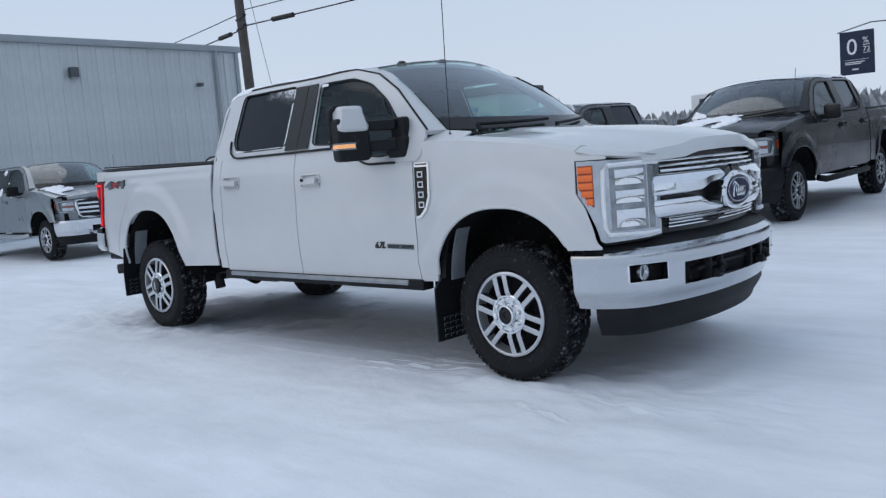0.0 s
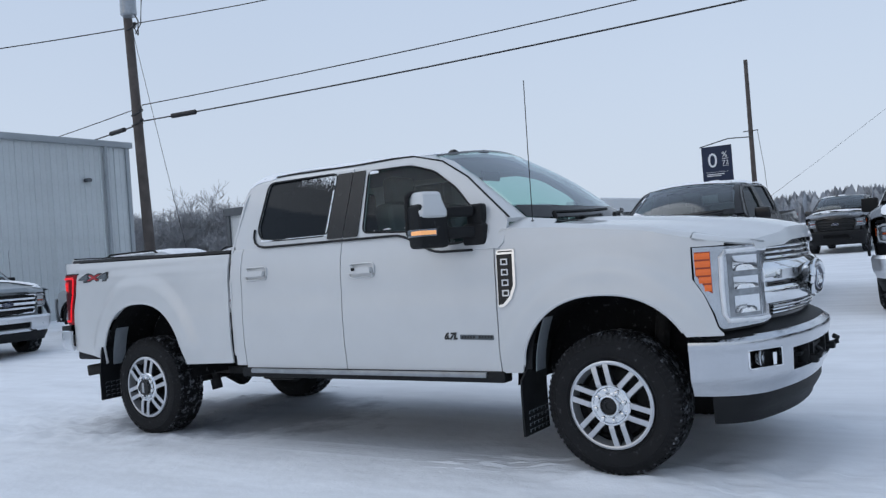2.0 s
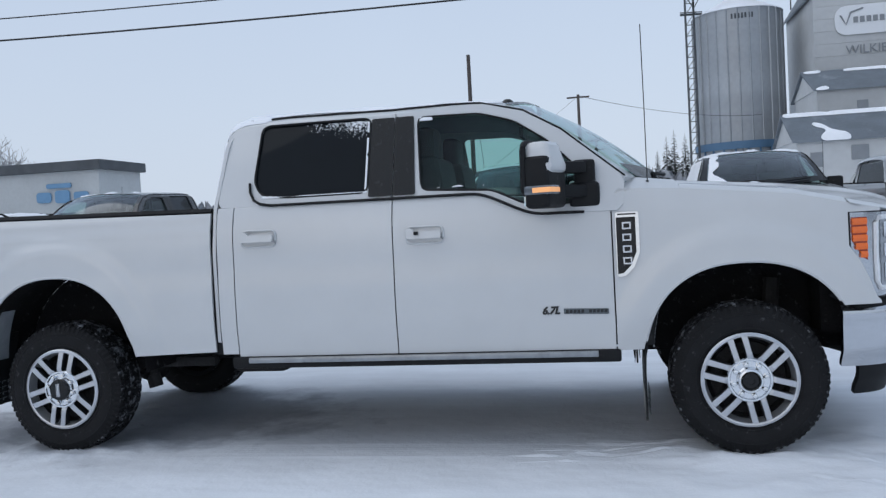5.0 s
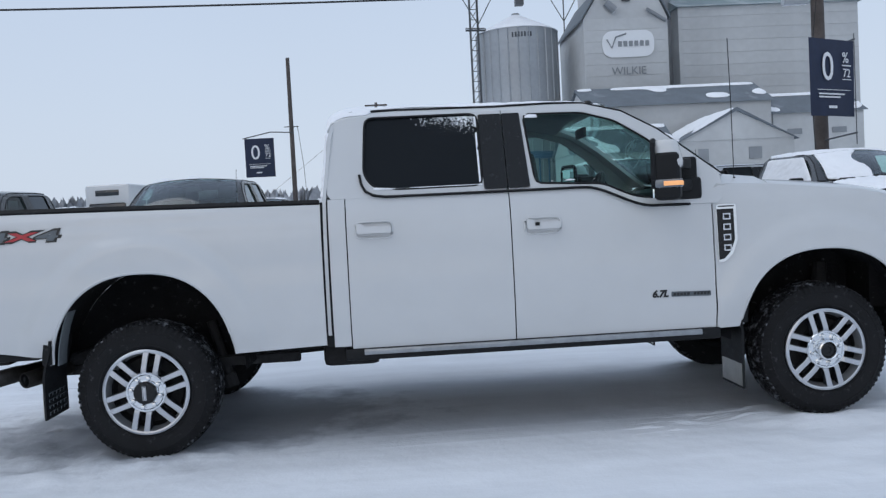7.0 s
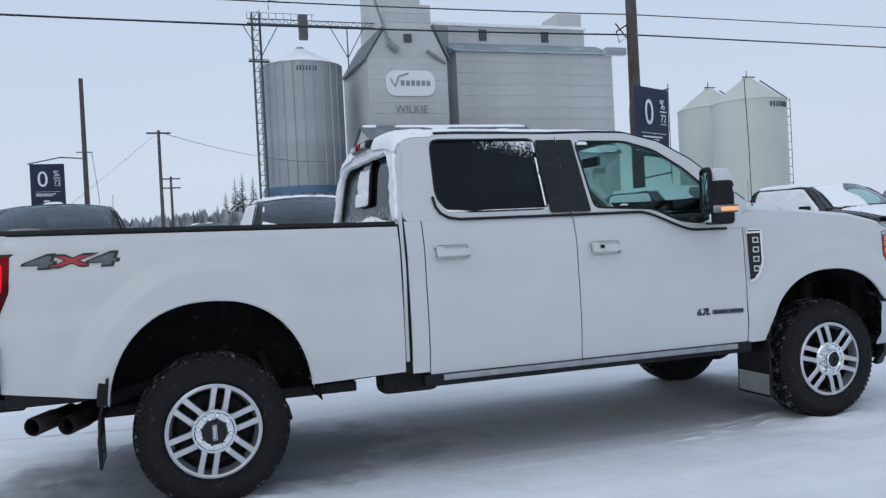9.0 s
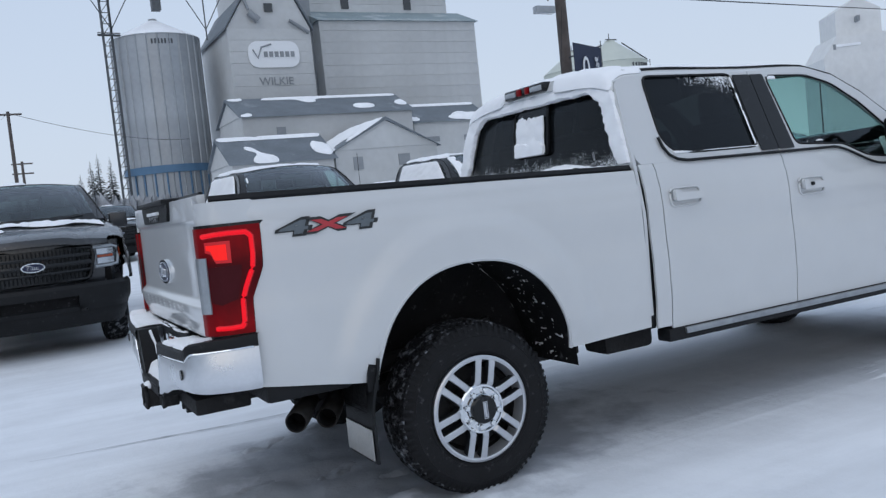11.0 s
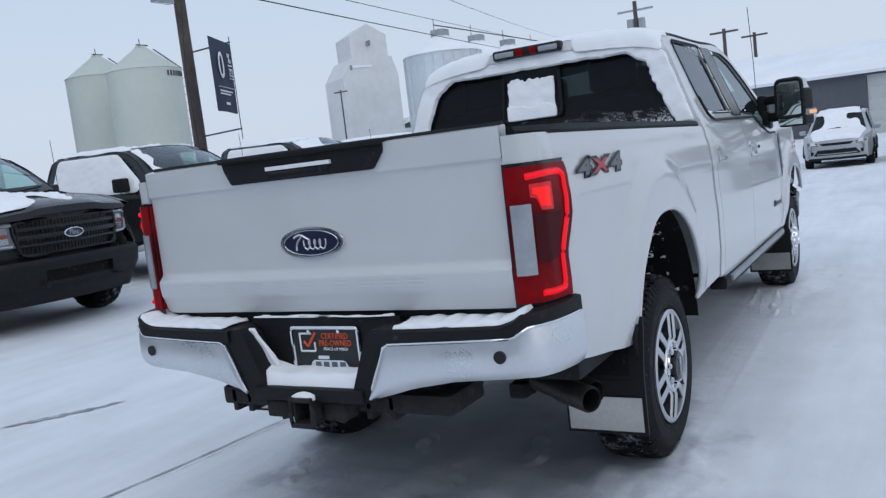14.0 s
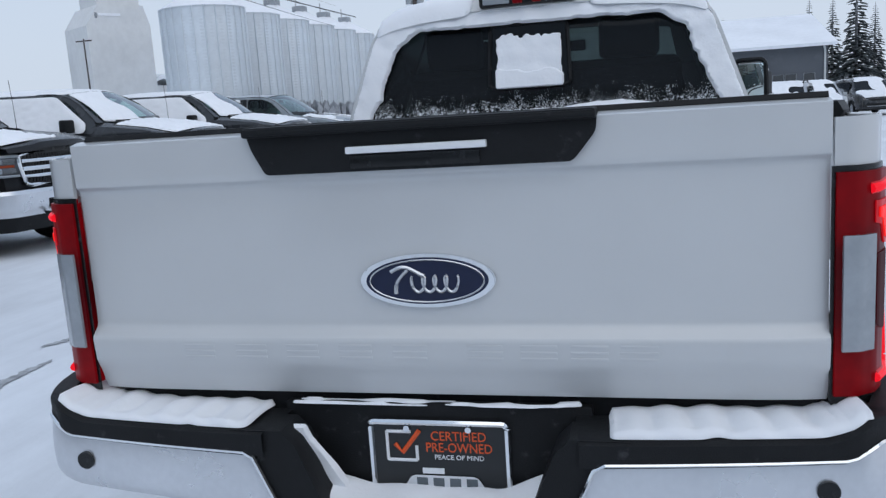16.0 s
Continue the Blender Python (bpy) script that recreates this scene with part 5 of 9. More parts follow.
    grid(bm, lambda u, z: tl_at(u, z, -0.012), steps(0, 1, 10), [0.84, 0.93])
    part("lamp_base", bm, PLASTIC, hero)
bm = bmesh.new()
box(bm, -1.13, -1.06, -0.82, 0.82, 0.84, 0.93)
part("gate_sill", bm, PLASTIC, hero)

# rear bumper: chrome wings, black step pad, recessed plate pocket
def rear_plan(s):
    a, sg = abs(s), 1 if s >= 0 else -1
    if a <= 0.85:
        x, y, dx, dy = -1.30 + 0.03 * (a / 0.85) ** 3, a, 0.106 * (a / 0.85) ** 2, 1.0
    else:
        k = (a - 0.85) / 0.35
        p, q, r = Vector((-1.27, 0.85)), Vector((-1.256, 0.968)), Vector((-1.0, 0.980))
        k = k ** 1.2
        x, y = p * (1 - k) ** 2 + q * 2 * k * (1 - k) + r * k * k
        dx, dy = (q - p) * (1 - k) + (r - q) * k
    n = math.hypot(dx, dy)
    return x, y * sg, -dy / n, dx / n * sg


for s in (-1, 1):
    bm = bmesh.new()
    rows = steps(0, 1, 9)
    ss = steps(0.288, 1.20, 34)

    def wing(u, k):
        lo = lerp([(0.24, 0.622), (0.30, 0.625), (0.46, 0.668), (0.62, 0.695), (0.90, 0.71), (1.2, 0.70)], u)
        hi = lerp([(0.288, 0.64), (0.372, 0.826), (0.84, 0.842), (0.95, 0.875), (1.2, 0.878)], u)
        z = lo + (hi - lo) * k
        x, y, nx, ny = rear_plan(s * u)
        o = 0.008 * math.sin(math.pi * min(1, max(0, k))) - 0.02 * (1 - min(1, k * 4)) ** 2
        return Vector((x + nx * o, y + ny * o, z))

    grid(bm, wing, ss, rows)
    thicken(bm, 0.02)
    rb = part("rear_bumper_wing", bm, FROSTCHROME, hero, "frosted chrome rear bumper wing")
    bm = bmesh.new()
    tube(bm, [wing(u, 1.0) + Vector((-0.004, 0, 0)) for u in steps(0.30, 1.19, 40)], 0.0045, 5)
    part("bright_lip", bm, CHROME, rb)
    bm = bmesh.new()
    x, y, *_ = rear_plan(s * 0.80)
    rod(bm, (x - 0.014, s * 0.80, 0.785), (x + 0.01, s * 0.80, 0.785), 0.021, seg=20)
    part("parking_sensor", bm, GLOSSBLACK, rb)
    # step pad
    bm = bmesh.new()

    def pad(u, k):
        x, y, nx, ny = rear_plan(s * u)
        lo = lerp([(0.36, 0.82), (0.84, 0.838), (0.95, 0.871), (1.2, 0.874)], u)
        hi = lerp([(0.36, 0.868), (0.80, 0.876), (0.90, 0.908), (1.2, 0.922)], u)
        if k <= 1:
            return Vector((x - 0.006 * (1 if u < 0.9 else 0), y, lo + (hi - lo) * k))
        q = k - 1
        return Vector((x + 0.14 * q * (1 if u < 1.0 else 0.2), y * (1 - 0.05 * q), hi + 0.006))

    grid(bm, pad, steps(0.34, 1.20, 28), [0, 0.5, 1, 1.06, 1.5, 2])
    part("step_pad", bm, PLASTIC, hero, "ribbed black bumper step pad")
bm = bmesh.new()
for a, b in (((-0.40, 0.845), (-0.24, 0.655)), ((0.40, 0.845), (0.24, 0.655))):
    sg = 1 if a[0] > 0 else -1
    pts = [(sg * 0.43, 0.874), (sg * 0.31, 0.874), (sg * 0.28, 0.845), (sg * 0.205, 0.66), (sg * 0.20, 0.615), (sg * 0.292, 0.615), (sg * 0.376, 0.81)]
    slab(bm, pts, lambda u, v, t: Vector((-1.304 + t + 0.01, u - 0.01, v)), 0.10)
box(bm, -1.31, -1.20, -0.26, 0.24, 0.61, 0.66, 0.01)
box(bm, -1.165, -1.14, -0.36, 0.34, 0.66, 0.895, 0.006)
pocket = part("plate_pocket", bm, PLASTIC, hero, "black plate recess in the rear bumper")
bm = bmesh.new()
slab(bm, rounded([(-0.152, -0.075), (0.152, -0.075), (0.152, 0.075), (-0.152, 0.075)], 0.012), lambda u, v, t: Vector((-1.168 - t, -0.02 - u, 0.778 + v)), 0.006)
plate = part("dealer_plate", bm, DECALBLACK, hero, "black dealer plate with orange and white print")
bm = bmesh.new()
tube(bm, [Vector((-1.176, -0.02 - u, 0.778 + v)) for u, v in rounded([(-0.155, -0.078), (0.155, -0.078), (0.155, 0.078), (-0.155, 0.078)], 0.012) + [(-0.155, -0.07)]], 0.007, 6)
part("plate_frame", bm, CHROME, plate)
pm = lambda u, v: Matrix.Translation((-1.1755, -0.02 - u, 0.778 + v)) @ gm
lettering("plate_text", "CERTIFIED", 0.031, pm(0.046, 0.045), ORANGE, plate, 0.0008, stretch=0.88)
lettering("plate_text", "PRE-OWNED", 0.031, pm(0.046, 0.018), ORANGE, plate, 0.0008, stretch=0.84)
lettering("plate_text", "PEACE OF MIND", 0.0155, pm(0.046, -0.004), PRINTWHITE, plate, 0.0008)
bm = bmesh.new()
for a, b in (((-0.118, -0.012), (-0.118, 0.055)), ((-0.118, 0.055), (-0.062, 0.055)), ((-0.118, -0.012), (-0.05, -0.012)), ((-0.05, -0.012), (-0.05, 0.022))):
    tube(bm, [pm(*a) @ Vector((0, 0, 0)), pm(*b) @ Vector((0, 0, 0))], 0.004, 5)
part("tick_box", bm, PRINTWHITE, plate)
bm = bmesh.new()
tube(bm, [pm(-0.10, 0.026).translation, pm(-0.083, 0.006).translation, pm(-0.042, 0.058).translation], 0.0055, 5)
part("tick", bm, ORANGE, plate)
bm = bmesh.new()
slab(bm, rounded([(-0.085, -0.078), (0.105, -0.078), (0.085, -0.046), (-0.065, -0.046)], 0.012), lambda u, v, t: Vector((-1.1765 - t, -0.02 - u, 0.778 + v)), 0.002)
tab = part("frame_tab", bm, CHROME, plate, "pale tab of the plate frame")
for k in range(4):
    bm = bmesh.new()
    box(bm, -1.1795, -1.1780, -0.105 + k * 0.038, -0.080 + k * 0.038, 0.706, 0.726)
    part("frame_print", bm, DECALGREY, tab)
bm = bmesh.new()
box(bm, -1.1765, -1.1745, -0.030, 0.020, 0.735, 0.748)
part("small_label", bm, PRINTWHITE, plate)
for y in (-0.09, 0.05):
    bm = bmesh.new()
    rod(bm, (-1.175, y, 0.842), (-1.182, y, 0.842), 0.007, seg=10)
    part("plate_screw", bm, CHROME, plate)

# decals and badges on both sides
for s in (-1, 1):
    flip = Matrix(((1, 0, 0, 0), (0, 0, -1, 0), (0, 1, 0, 0), (0, 0, 0, 1))) if s < 0 else Matrix(((-1, 0, 0, 0), (0, 0, 1, 0), (0, 1, 0, 0), (0, 0, 0, 1)))
    dm = lambda x, z, o=0.001: Matrix.Translation((x, s * (half_width(x, z) + o), z)) @ flip @ Matrix.Rotation(radians(-4), 4, "X")
    for u, ch in ((-0.797, "4"), (-0.650, "X"), (-0.503, "4")):
        at = u if s < 0 else -1.29 - u
        big, small = (0.098, 0.074) if ch == "4" else (0.086, 0.063)
        lettering("decal", ch, big, dm(at, 1.334, 0.004), DECALBLACK, hero, 0.0012, stretch=2.82, shear=0.12, bold=0.006)
        lettering("decal", ch, small, dm(at, 1.334, 0.0065), DECALRED if ch == "X" else DECALGREY, hero, 0.0012, stretch=3.12, shear=0.12, bold=0.003)
    lettering("engine_badge", "6.7L", 0.056, dm(3.035, 0.801, 0.003) if s < 0 else dm(3.04, 0.80, 0.003), DECALBLACK, hero, 0.002, shear=0.3, stretch=1.0, bold=0.0028)
    bm = bmesh.new()
    slab(bm, rounded([(3.105, 0.782), (3.345, 0.776), (3.345, 0.806), (3.105, 0.812)], 0.006), lambda u, v, t: Vector((u, s * (half_width(u, v) + 0.001 + t), v)), 0.003)
    eb = part("engine_badge_bar", bm, DECALGREY, hero)
    for k in (0, 1, 2, 3, 4, 6, 7, 8, 9, 10):
        bm = bmesh.new()
        x = 3.115 + k * 0.0205
        slab(bm, [(x, 0.786), (x + 0.016, 0.786), (x + 0.018, 0.804), (x + 0.002, 0.804)], lambda u, v, t: Vector((u, s * (half_width(u, v) + 0.0042 + t), v)), 0.0015)
        part("badge_mark", bm, DECALBLACK, eb)
    # vent badge on the fender
    vo = [(3.398, 1.315), (3.520, 1.315), (3.520, 1.10), (3.488, 1.02), (3.44, 0.975), (3.398, 0.972)]
    bm = bmesh.new()
    pl = lambda u, v, t: Vector((u, s * (half_width(u, v) + t), v))
    slab(bm, rounded(vo, 0.01), pl, 0.012)
    bmesh.ops.bevel(bm, geom=[e for e in bm.edges], offset=0.003, segments=2, affect="EDGES")
    vb = part("vent_badge", bm, CHROME, hero, "chrome fender vent badge with a black panel")
    bm = bmesh.new()
    slab(bm, [(3.402, 1.288), (3.502, 1.288), (3.502, 1.102), (3.471, 1.031), (3.432, 0.992), (3.402, 0.987)], lambda u, v, t: pl(u, v, 0.0125 + t), 0.002)
    part("vent_panel", bm, GLOSSBLACK, vb)
    bm = bmesh.new()
    slab(bm, [(3.410, 1.300), (3.505, 1.300), (3.505, 1.308), (3.410, 1.308)], lambda u, v, t: pl(u, v, 0.0125 + t), 0.002)
    part("trim_name_bar", bm, DECALBLACK, vb)
    for k in range(4):
        z = 1.243 - k * 0.062
        bm = bmesh.new()
        for u0, u1, v0, v1 in ((3.432, 3.478, 0.011, 0.019), (3.432, 3.478, -0.019, -0.011), (3.432, 3.440, -0.011, 0.011), (3.470, 3.478, -0.011, 0.011)):
            slab(bm, [(u0, z + v0), (u1, z + v0), (u1, z + v1), (u0, z + v1)], lambda u, v, t: pl(u, v, 0.0145 + t), 0.006)
        part("vent_mark", bm, PALEMARK, vb)

# mirrors
def swept(bm, s):
    """The mirror head stands swept back, its outer end towards the rear."""
    bmesh.ops.translate(bm, verts=bm.verts[:], vec=(0.03, 0, -0.03))
    bmesh.ops.rotate(bm, verts=bm.verts[:], cent=(3.06, s * 1.09, 1.5), matrix=Matrix.Rotation(radians(s * 22), 3, "Z"))


for s in (-1, 1):
    bm = bmesh.new()
    box(bm, 2.985, 3.13, s * 1.18 - 0.108, s * 1.18 + 0.108, 1.385, 1.655, 0.035, 3)
    swept(bm, s)
    mir = part("door_mirror", bm, PLASTIC, hero, "big black towing mirror with a white cap")
    bm = bmesh.new()
    r = box(bm, 3.0, 3.145, s * 1.18 - 0.106, s * 1.18 + 0.106, 1.555, 1.73, 0.05, 3)
    for v in bm.verts:
        if v.co.z > 1.64:
            v.co.x -= 0.02
            v.co.y += (s * 1.18 - v.co.y) * 0.22
    swept(bm, s)
    part("mirror_cap", bm, WHITE, mir, "white upper mirror cap")
    bm = bmesh.new()
    box(bm, 2.975, 2.987, s * 1.18 - 0.090, s * 1.18 + 0.090, 1.47, 1.70, 0.004)
    box(bm, 2.977, 2.987, s * 1.18 - 0.090, s * 1.18 + 0.090, 1.40, 1.455, 0.004)
    swept(bm, s)
    part("mirror_glass", bm, MIRROR, mir)
    bm = bmesh.new()
    rim = rounded([(-0.105, 1.46), (0.105, 1.46), (0.095, 1.725), (-0.095, 1.725)], 0.04)
    tube(bm, [(2.985, s * 1.18 + u, v) for u, v in rim + rim[:1]], 0.016, 6)
    swept(bm, s)
    part("mirror_rim", bm, PLASTIC, mir)
    bm = bmesh.new()
    box(bm, 2.992, 3.142, s * 1.235 - (0.06 if s > 0 else 0.059), s * 1.235 + (0.059 if s > 0 else 0.06), 1.455, 1.503, 0.008)
    swept(bm, s)
    sig = part("turn_signal", bm, LAMPDARK, mir, "lit amber side marker")
    bm = bmesh.new()
    box(bm, 3.04, 3.144, s * 1.235 - (0.052 if s > 0 else 0.0615), s * 1.235 + (0.0615 if s > 0 else 0.052), 1.466, 1.492, 0.004)
    swept(bm, s)
    part("signal_strip", bm, AMBERLIT, sig)
    for za, zb in ((1.535, 1.600), (1.405, 1.475)):
        bm = bmesh.new()
        box(bm, -0.02, 0.205, -0.042, 0.042, za, zb, 0.018, 2)
        bmesh.ops.transform(bm, matrix=Matrix.Translation((3.085, s * 1.10, 0)) @ Matrix.Rotation(radians(-s * 42), 4, "Z"), verts=bm.verts[:])
        part("mirror_arm", bm, PLASTIC, mir)
    bm = bmesh.new()
    box(bm, 3.16, 3.325, s * 0.955 - 0.035, s * 0.955 + 0.035, 1.350, 1.49, 0.03, 3)
    box(bm, 3.19, 3.305, s * 0.935 - 0.035, s * 0.935 + 0.035, 1.47, 1.61, 0.02, 3)
    part("mirror_foot", bm, PLASTIC, mir)

# running boards, flaps, underbody
for s in (-1, 1):
    bm = bmesh.new()
    box(bm, 1.16, 3.40, s * 0.95 - 0.05, s * 0.95 + 0.05, 0.515, 0.585, 0.015, 2)
    rbd = part("running_board", bm, PLASTIC, hero, "black running board with a bright strip")
    bm = bmesh.new()
    box(bm, 1.27, 3.28, s * 1.004 - 0.012, s * 1.004 + 0.012, 0.548, 0.580, 0.005)
    part("board_strip", bm, ALLOYMID, rbd, "bright aluminium strip")
    for fx in (-0.56, 3.525):
        bm = bmesh.new()
        lo = 0.285 if fx < 0 else 0.205
        g = lambda y, z: Vector((fx + 0.05 * soft([(0.5, 0.0), (0.75, 1.0)], z), s * min(y, soft([(0.54, 1.03), (0.60, 0.965)], z) if fx > 0 else 1.03), z))
        grid(bm, g, steps(0.70, 1.025, 4), steps(lo, 0.74, 8))
        thicken(bm, 0.012)
        fl = part("mud_flap", bm, PLASTIC, hero, "black rubber mud flap with a steel plate")
        bm = bmesh.new()
        grid(bm, lambda y, z: g(y, z) - Vector((0.009, 0, 0)), steps(0.712, 1.012, 4), steps(lo + 0.015, lo + 0.15, 3))
        thicken(bm, 0.004)
        part("flap_plate", bm, STEELFLAP, fl, "stained steel weight plate")
        for row in range(4):
            for col in range(5):
                bm = bmesh.new()
                p = g(0.755 + col * 0.052, lo + 0.03 + row * 0.036) + Vector((0.014, 0, 0))
                tube(bm, [p + Vector((0, s * -0.017, 0.009)), p + Vector((0, s * 0.017, 0.009)), p + Vector((0, s * 0.017, -0.008))], 0.003, 4)
                part("flap_mark", bm, DECALGREY, fl)
        bm = bmesh.new()
        zt = 1.0 if fx < 0 else 0.93
        grid(bm, lambda z, k: Vector((fx + (0.0 if z < 0.62 else 0.12 * ((z - 0.62) / 0.4) ** 1.6) + 0.05 * k, s * (1.008 if fx < 0 else 0.975), z)), steps(0.60, zt, 10), [0, 1])
        thicken(bm, 0.012)
        part("arch_moulding", bm, PLASTIC, hero)
        bm = bmesh.new()
        grid(bm, lambda z, k: Vector((fx + 0.05 + 0.10 * ((z - 0.55) / 0.4) ** 2, s * (0.80 + 0.12 * k), z)), steps(0.58, 0.92, 6), [0, 1])
        thicken(bm, 0.006)
        part("liner_edge", bm, GREYLENS, hero)
bm = bmesh.new()
for s in (-1, 1):
    box(bm, -1.15, 4.7, s * 0.42 - 0.04, s * 0.42 + 0.04, 0.56, 0.72)
    box(bm, -0.75, 0.85, s * 0.58 - 0.035, s * 0.58 + 0.035, 0.47, 0.53, 0.01)
part("chassis_rail", bm, UNDER, hero)
for x in (0.0, 4.06):
    bm = bmesh.new()
    rod(bm, (x, -0.75, 0.41), (x, 0.75, 0.41), 0.055, seg=14)
    lathe(bm, [(0.0, -0.17), (0.09, -0.14), (0.17, 0.0), (0.09, 0.14), (0.0, 0.17)], pose(x, 0.05 if x < 1 else 0.25, 0.42, 90, 0, 0), 18)
    part("axle", bm, UNDER, hero)
bm = bmesh.new()
rod(bm, (0.1, 0.0, 0.44), (2.4, 0.0, 0.56), 0.05, seg=12)
box(bm, 2.3, 3.2, -0.25, 0.25, 0.45, 0.72, 0.06)
box(bm, 0.62, 1.9, 0.48, 0.85, 0.42, 0.66, 0.06)
box(bm, 1.0, 1.35, -0.66, -0.45, 0.43, 0.60, 0.04)
part("drivetrain", bm, UNDER, hero)
for s in (-1, 1):
    bm = bmesh.new()
    rod(bm, (0.30, s * 0.55, 0.75), (0.42, s * 0.60, 0.36), 0.03, seg=10)
    rod(bm, (0.40, s * 0.60, 0.42), (0.42, s * 0.60, 0.34), 0.045, seg=10)
    part("shock_absorber", bm, UNDER, hero)
    bm = bmesh.new()
    rod(bm, (4.25, s * 0.55, 0.9), (4.2, s * 0.60, 0.42), 0.045, seg=10)
    part("shock_absorber", bm, UNDER, hero)
    bm = bmesh.new()
    rod(bm, (4.4, s * 0.35, 0.48), (4.25, s * 0.72, 0.46), 0.025, seg=8)
    part("tie_rod", bm, UNDER, hero)
aim = Vector((-0.50, -0.86, -0.06)).normalized()
for tip in (Vector((-0.87, -0.93, 0.52)), Vector((-0.72, -0.89, 0.50))):
    bm = bmesh.new()
    m = Matrix.Translation(tip) @ (-aim).to_track_quat("Z", "Y").to_matrix().to_4x4()
    lathe(bm, [(0.040, 0.01), (0.043, 0.0), (0.048, 0.01), (0.048, 0.16), (0.042, 0.20), (0.040, 0.32)], m, 24)
    lathe(bm, [(0.040, 0.01), (0.039, 0.12), (0.0, 0.13)], m, 24, 1)
    part("exhaust_tip", bm, [EXHAUST, LINER], hero, "dark heat-stained steel exhaust tip")
bm = bmesh.new()
tube(bm, [(-0.70, -0.60, 0.51), (-0.4, -0.55, 0.60), (0.1, -0.52, 0.66), (0.6, -0.35, 0.56), (2.3, -0.30, 0.50)], 0.045, 8)
part("exhaust_pipe", bm, UNDER, hero)
bm = bmesh.new()
box(bm, -1.20, -0.95, -0.55, 0.52, 0.545, 0.62, 0.015)
hitch = part("tow_hitch", bm, UNDER, hero, "black receiver hitch with chain loops")
bm = bmesh.new()
for y0, y1, z0, z1 in ((-0.045, 0.045, 0.612, 0.626), (-0.045, 0.045, 0.528, 0.540), (-0.045, -0.033, 0.540, 0.612), (0.033, 0.045, 0.540, 0.612)):
    box(bm, -1.33, -1.05, y0, y1, z0, z1, 0.004)
lathe(bm, [(0.0, 0.0), (0.030, 0.0), (0.030, 0.02)], Matrix.Translation((-1.16, 0, 0.576)) @ Matrix.Rotation(radians(-90), 4, "Y"), 12)
tube(bm, [(-1.335, y, z) for y, z in ((-0.048, 0.530), (0.048, 0.530), (0.052, 0.58), (0.048, 0.626), (-0.048, 0.626), (-0.052, 0.58), (-0.048, 0.530))], 0.011, 6)
part("receiver_tube", bm, UNDER, hitch)
for y in (-0.155, 0.115):
    bm = bmesh.new()
    box(bm, -1.28, -1.20, y, y + 0.10, 0.535, 0.60, 0.008)
    part("chain_bracket", bm, UNDER, hitch)
for y in (-0.30, -0.20, 0.38, 0.46):
    bm = bmesh.new()
    box(bm, -1.20, -1.06, y - 0.012, y + 0.012, 0.52, 0.66, 0.004)
    part("hitch_bracket", bm, UNDER, hero)
for s in (-1, 1):
    bm = bmesh.new()
    tube(bm, [(-1.24, s * 0.10, 0.57), (-1.275, s * 0.10, 0.545), (-1.275, s * 0.14, 0.535), (-1.24, s * 0.15, 0.55)], 0.009, 6)
    part("chain_loop", bm, UNDER, hero)
bm = bmesh.new()
box(bm, -0.98, -0.6, -0.94, 0.94, 0.62, 0.71, 0.02)
part("rear_skirt", bm, PLASTIC, hero)
bm = bmesh.new()
box(bm, 1.085, 1.20, -0.19, 0.255, 1.968, 2.028, 0.02, 3)
ch = part("high_brake_light", bm, GLOSSBLACK, hero, "high brake lamp with red and clear lenses")
for y0, y1 in ((-0.035, 0.005), (0.05, 0.095)):
    bm = bmesh.new()
    box(bm, 1.075, 1.10, y0, y1, 1.978, 2.02, 0.006)
    part("brake_lens", bm, REDLENS, ch)
for y0, y1 in ((-0.17, -0.05), (0.11, 0.235)):
    bm = bmesh.new()
    box(bm, 1.077, 1.10, y0, y1, 1.980, 2.012, 0.006)
    part("cargo_lens", bm, GREYLENS, ch)
for y in (-0.42, 0.0, 0.42):
    bm = bmesh.new()
    lathe(bm, [(0.0, 0.020), (0.020, 0.018), (0.034, 0.006), (0.038, -0.004)], Matrix.Translation((2.79, y, 2.045 - 0.06 * abs(y))), 16)
    part("clearance_light", bm, GLOSSBLACK, hero)
bm = bmesh.new()
tube(bm, [(3.58, -0.84, 1.43), (3.58, -0.835, 1.9), (3.578, -0.82, 2.33)], 0.0028, 5)
rod(bm, (3.58, -0.84, 1.44), (3.58, -0.84, 1.48), 0.012, 0.008, 10)
part("antenna", bm, PLASTIC, hero)
bm = bmesh.new()
slab(bm, rounded([(-0.15, 1.605), (-0.14, 1.885), (0.21, 1.885), (0.22, 1.605)], 0.03), lambda u, v, t: Vector((lerp([(1.45, 1.09), (1.85, 1.135), (1.99, 1.20)], v) - 0.004 + t, u, v)), 0.010)
slider = part("sliding_pane", bm, GLASSDARK, hero)
bm = bmesh.new()
ring = rounded([(-0.155, 1.60), (-0.145, 1.89), (0.215, 1.89), (0.225, 1.60)], 0.03)
tube(bm, [Vector((lerp([(1.45, 1.09), (1.85, 1.135), (1.99, 1.20)], v) - 0.008, u, v)) for u, v in ring + ring[:1]], 0.010, 5)
part("slider_frame", bm, PLASTIC, slider)


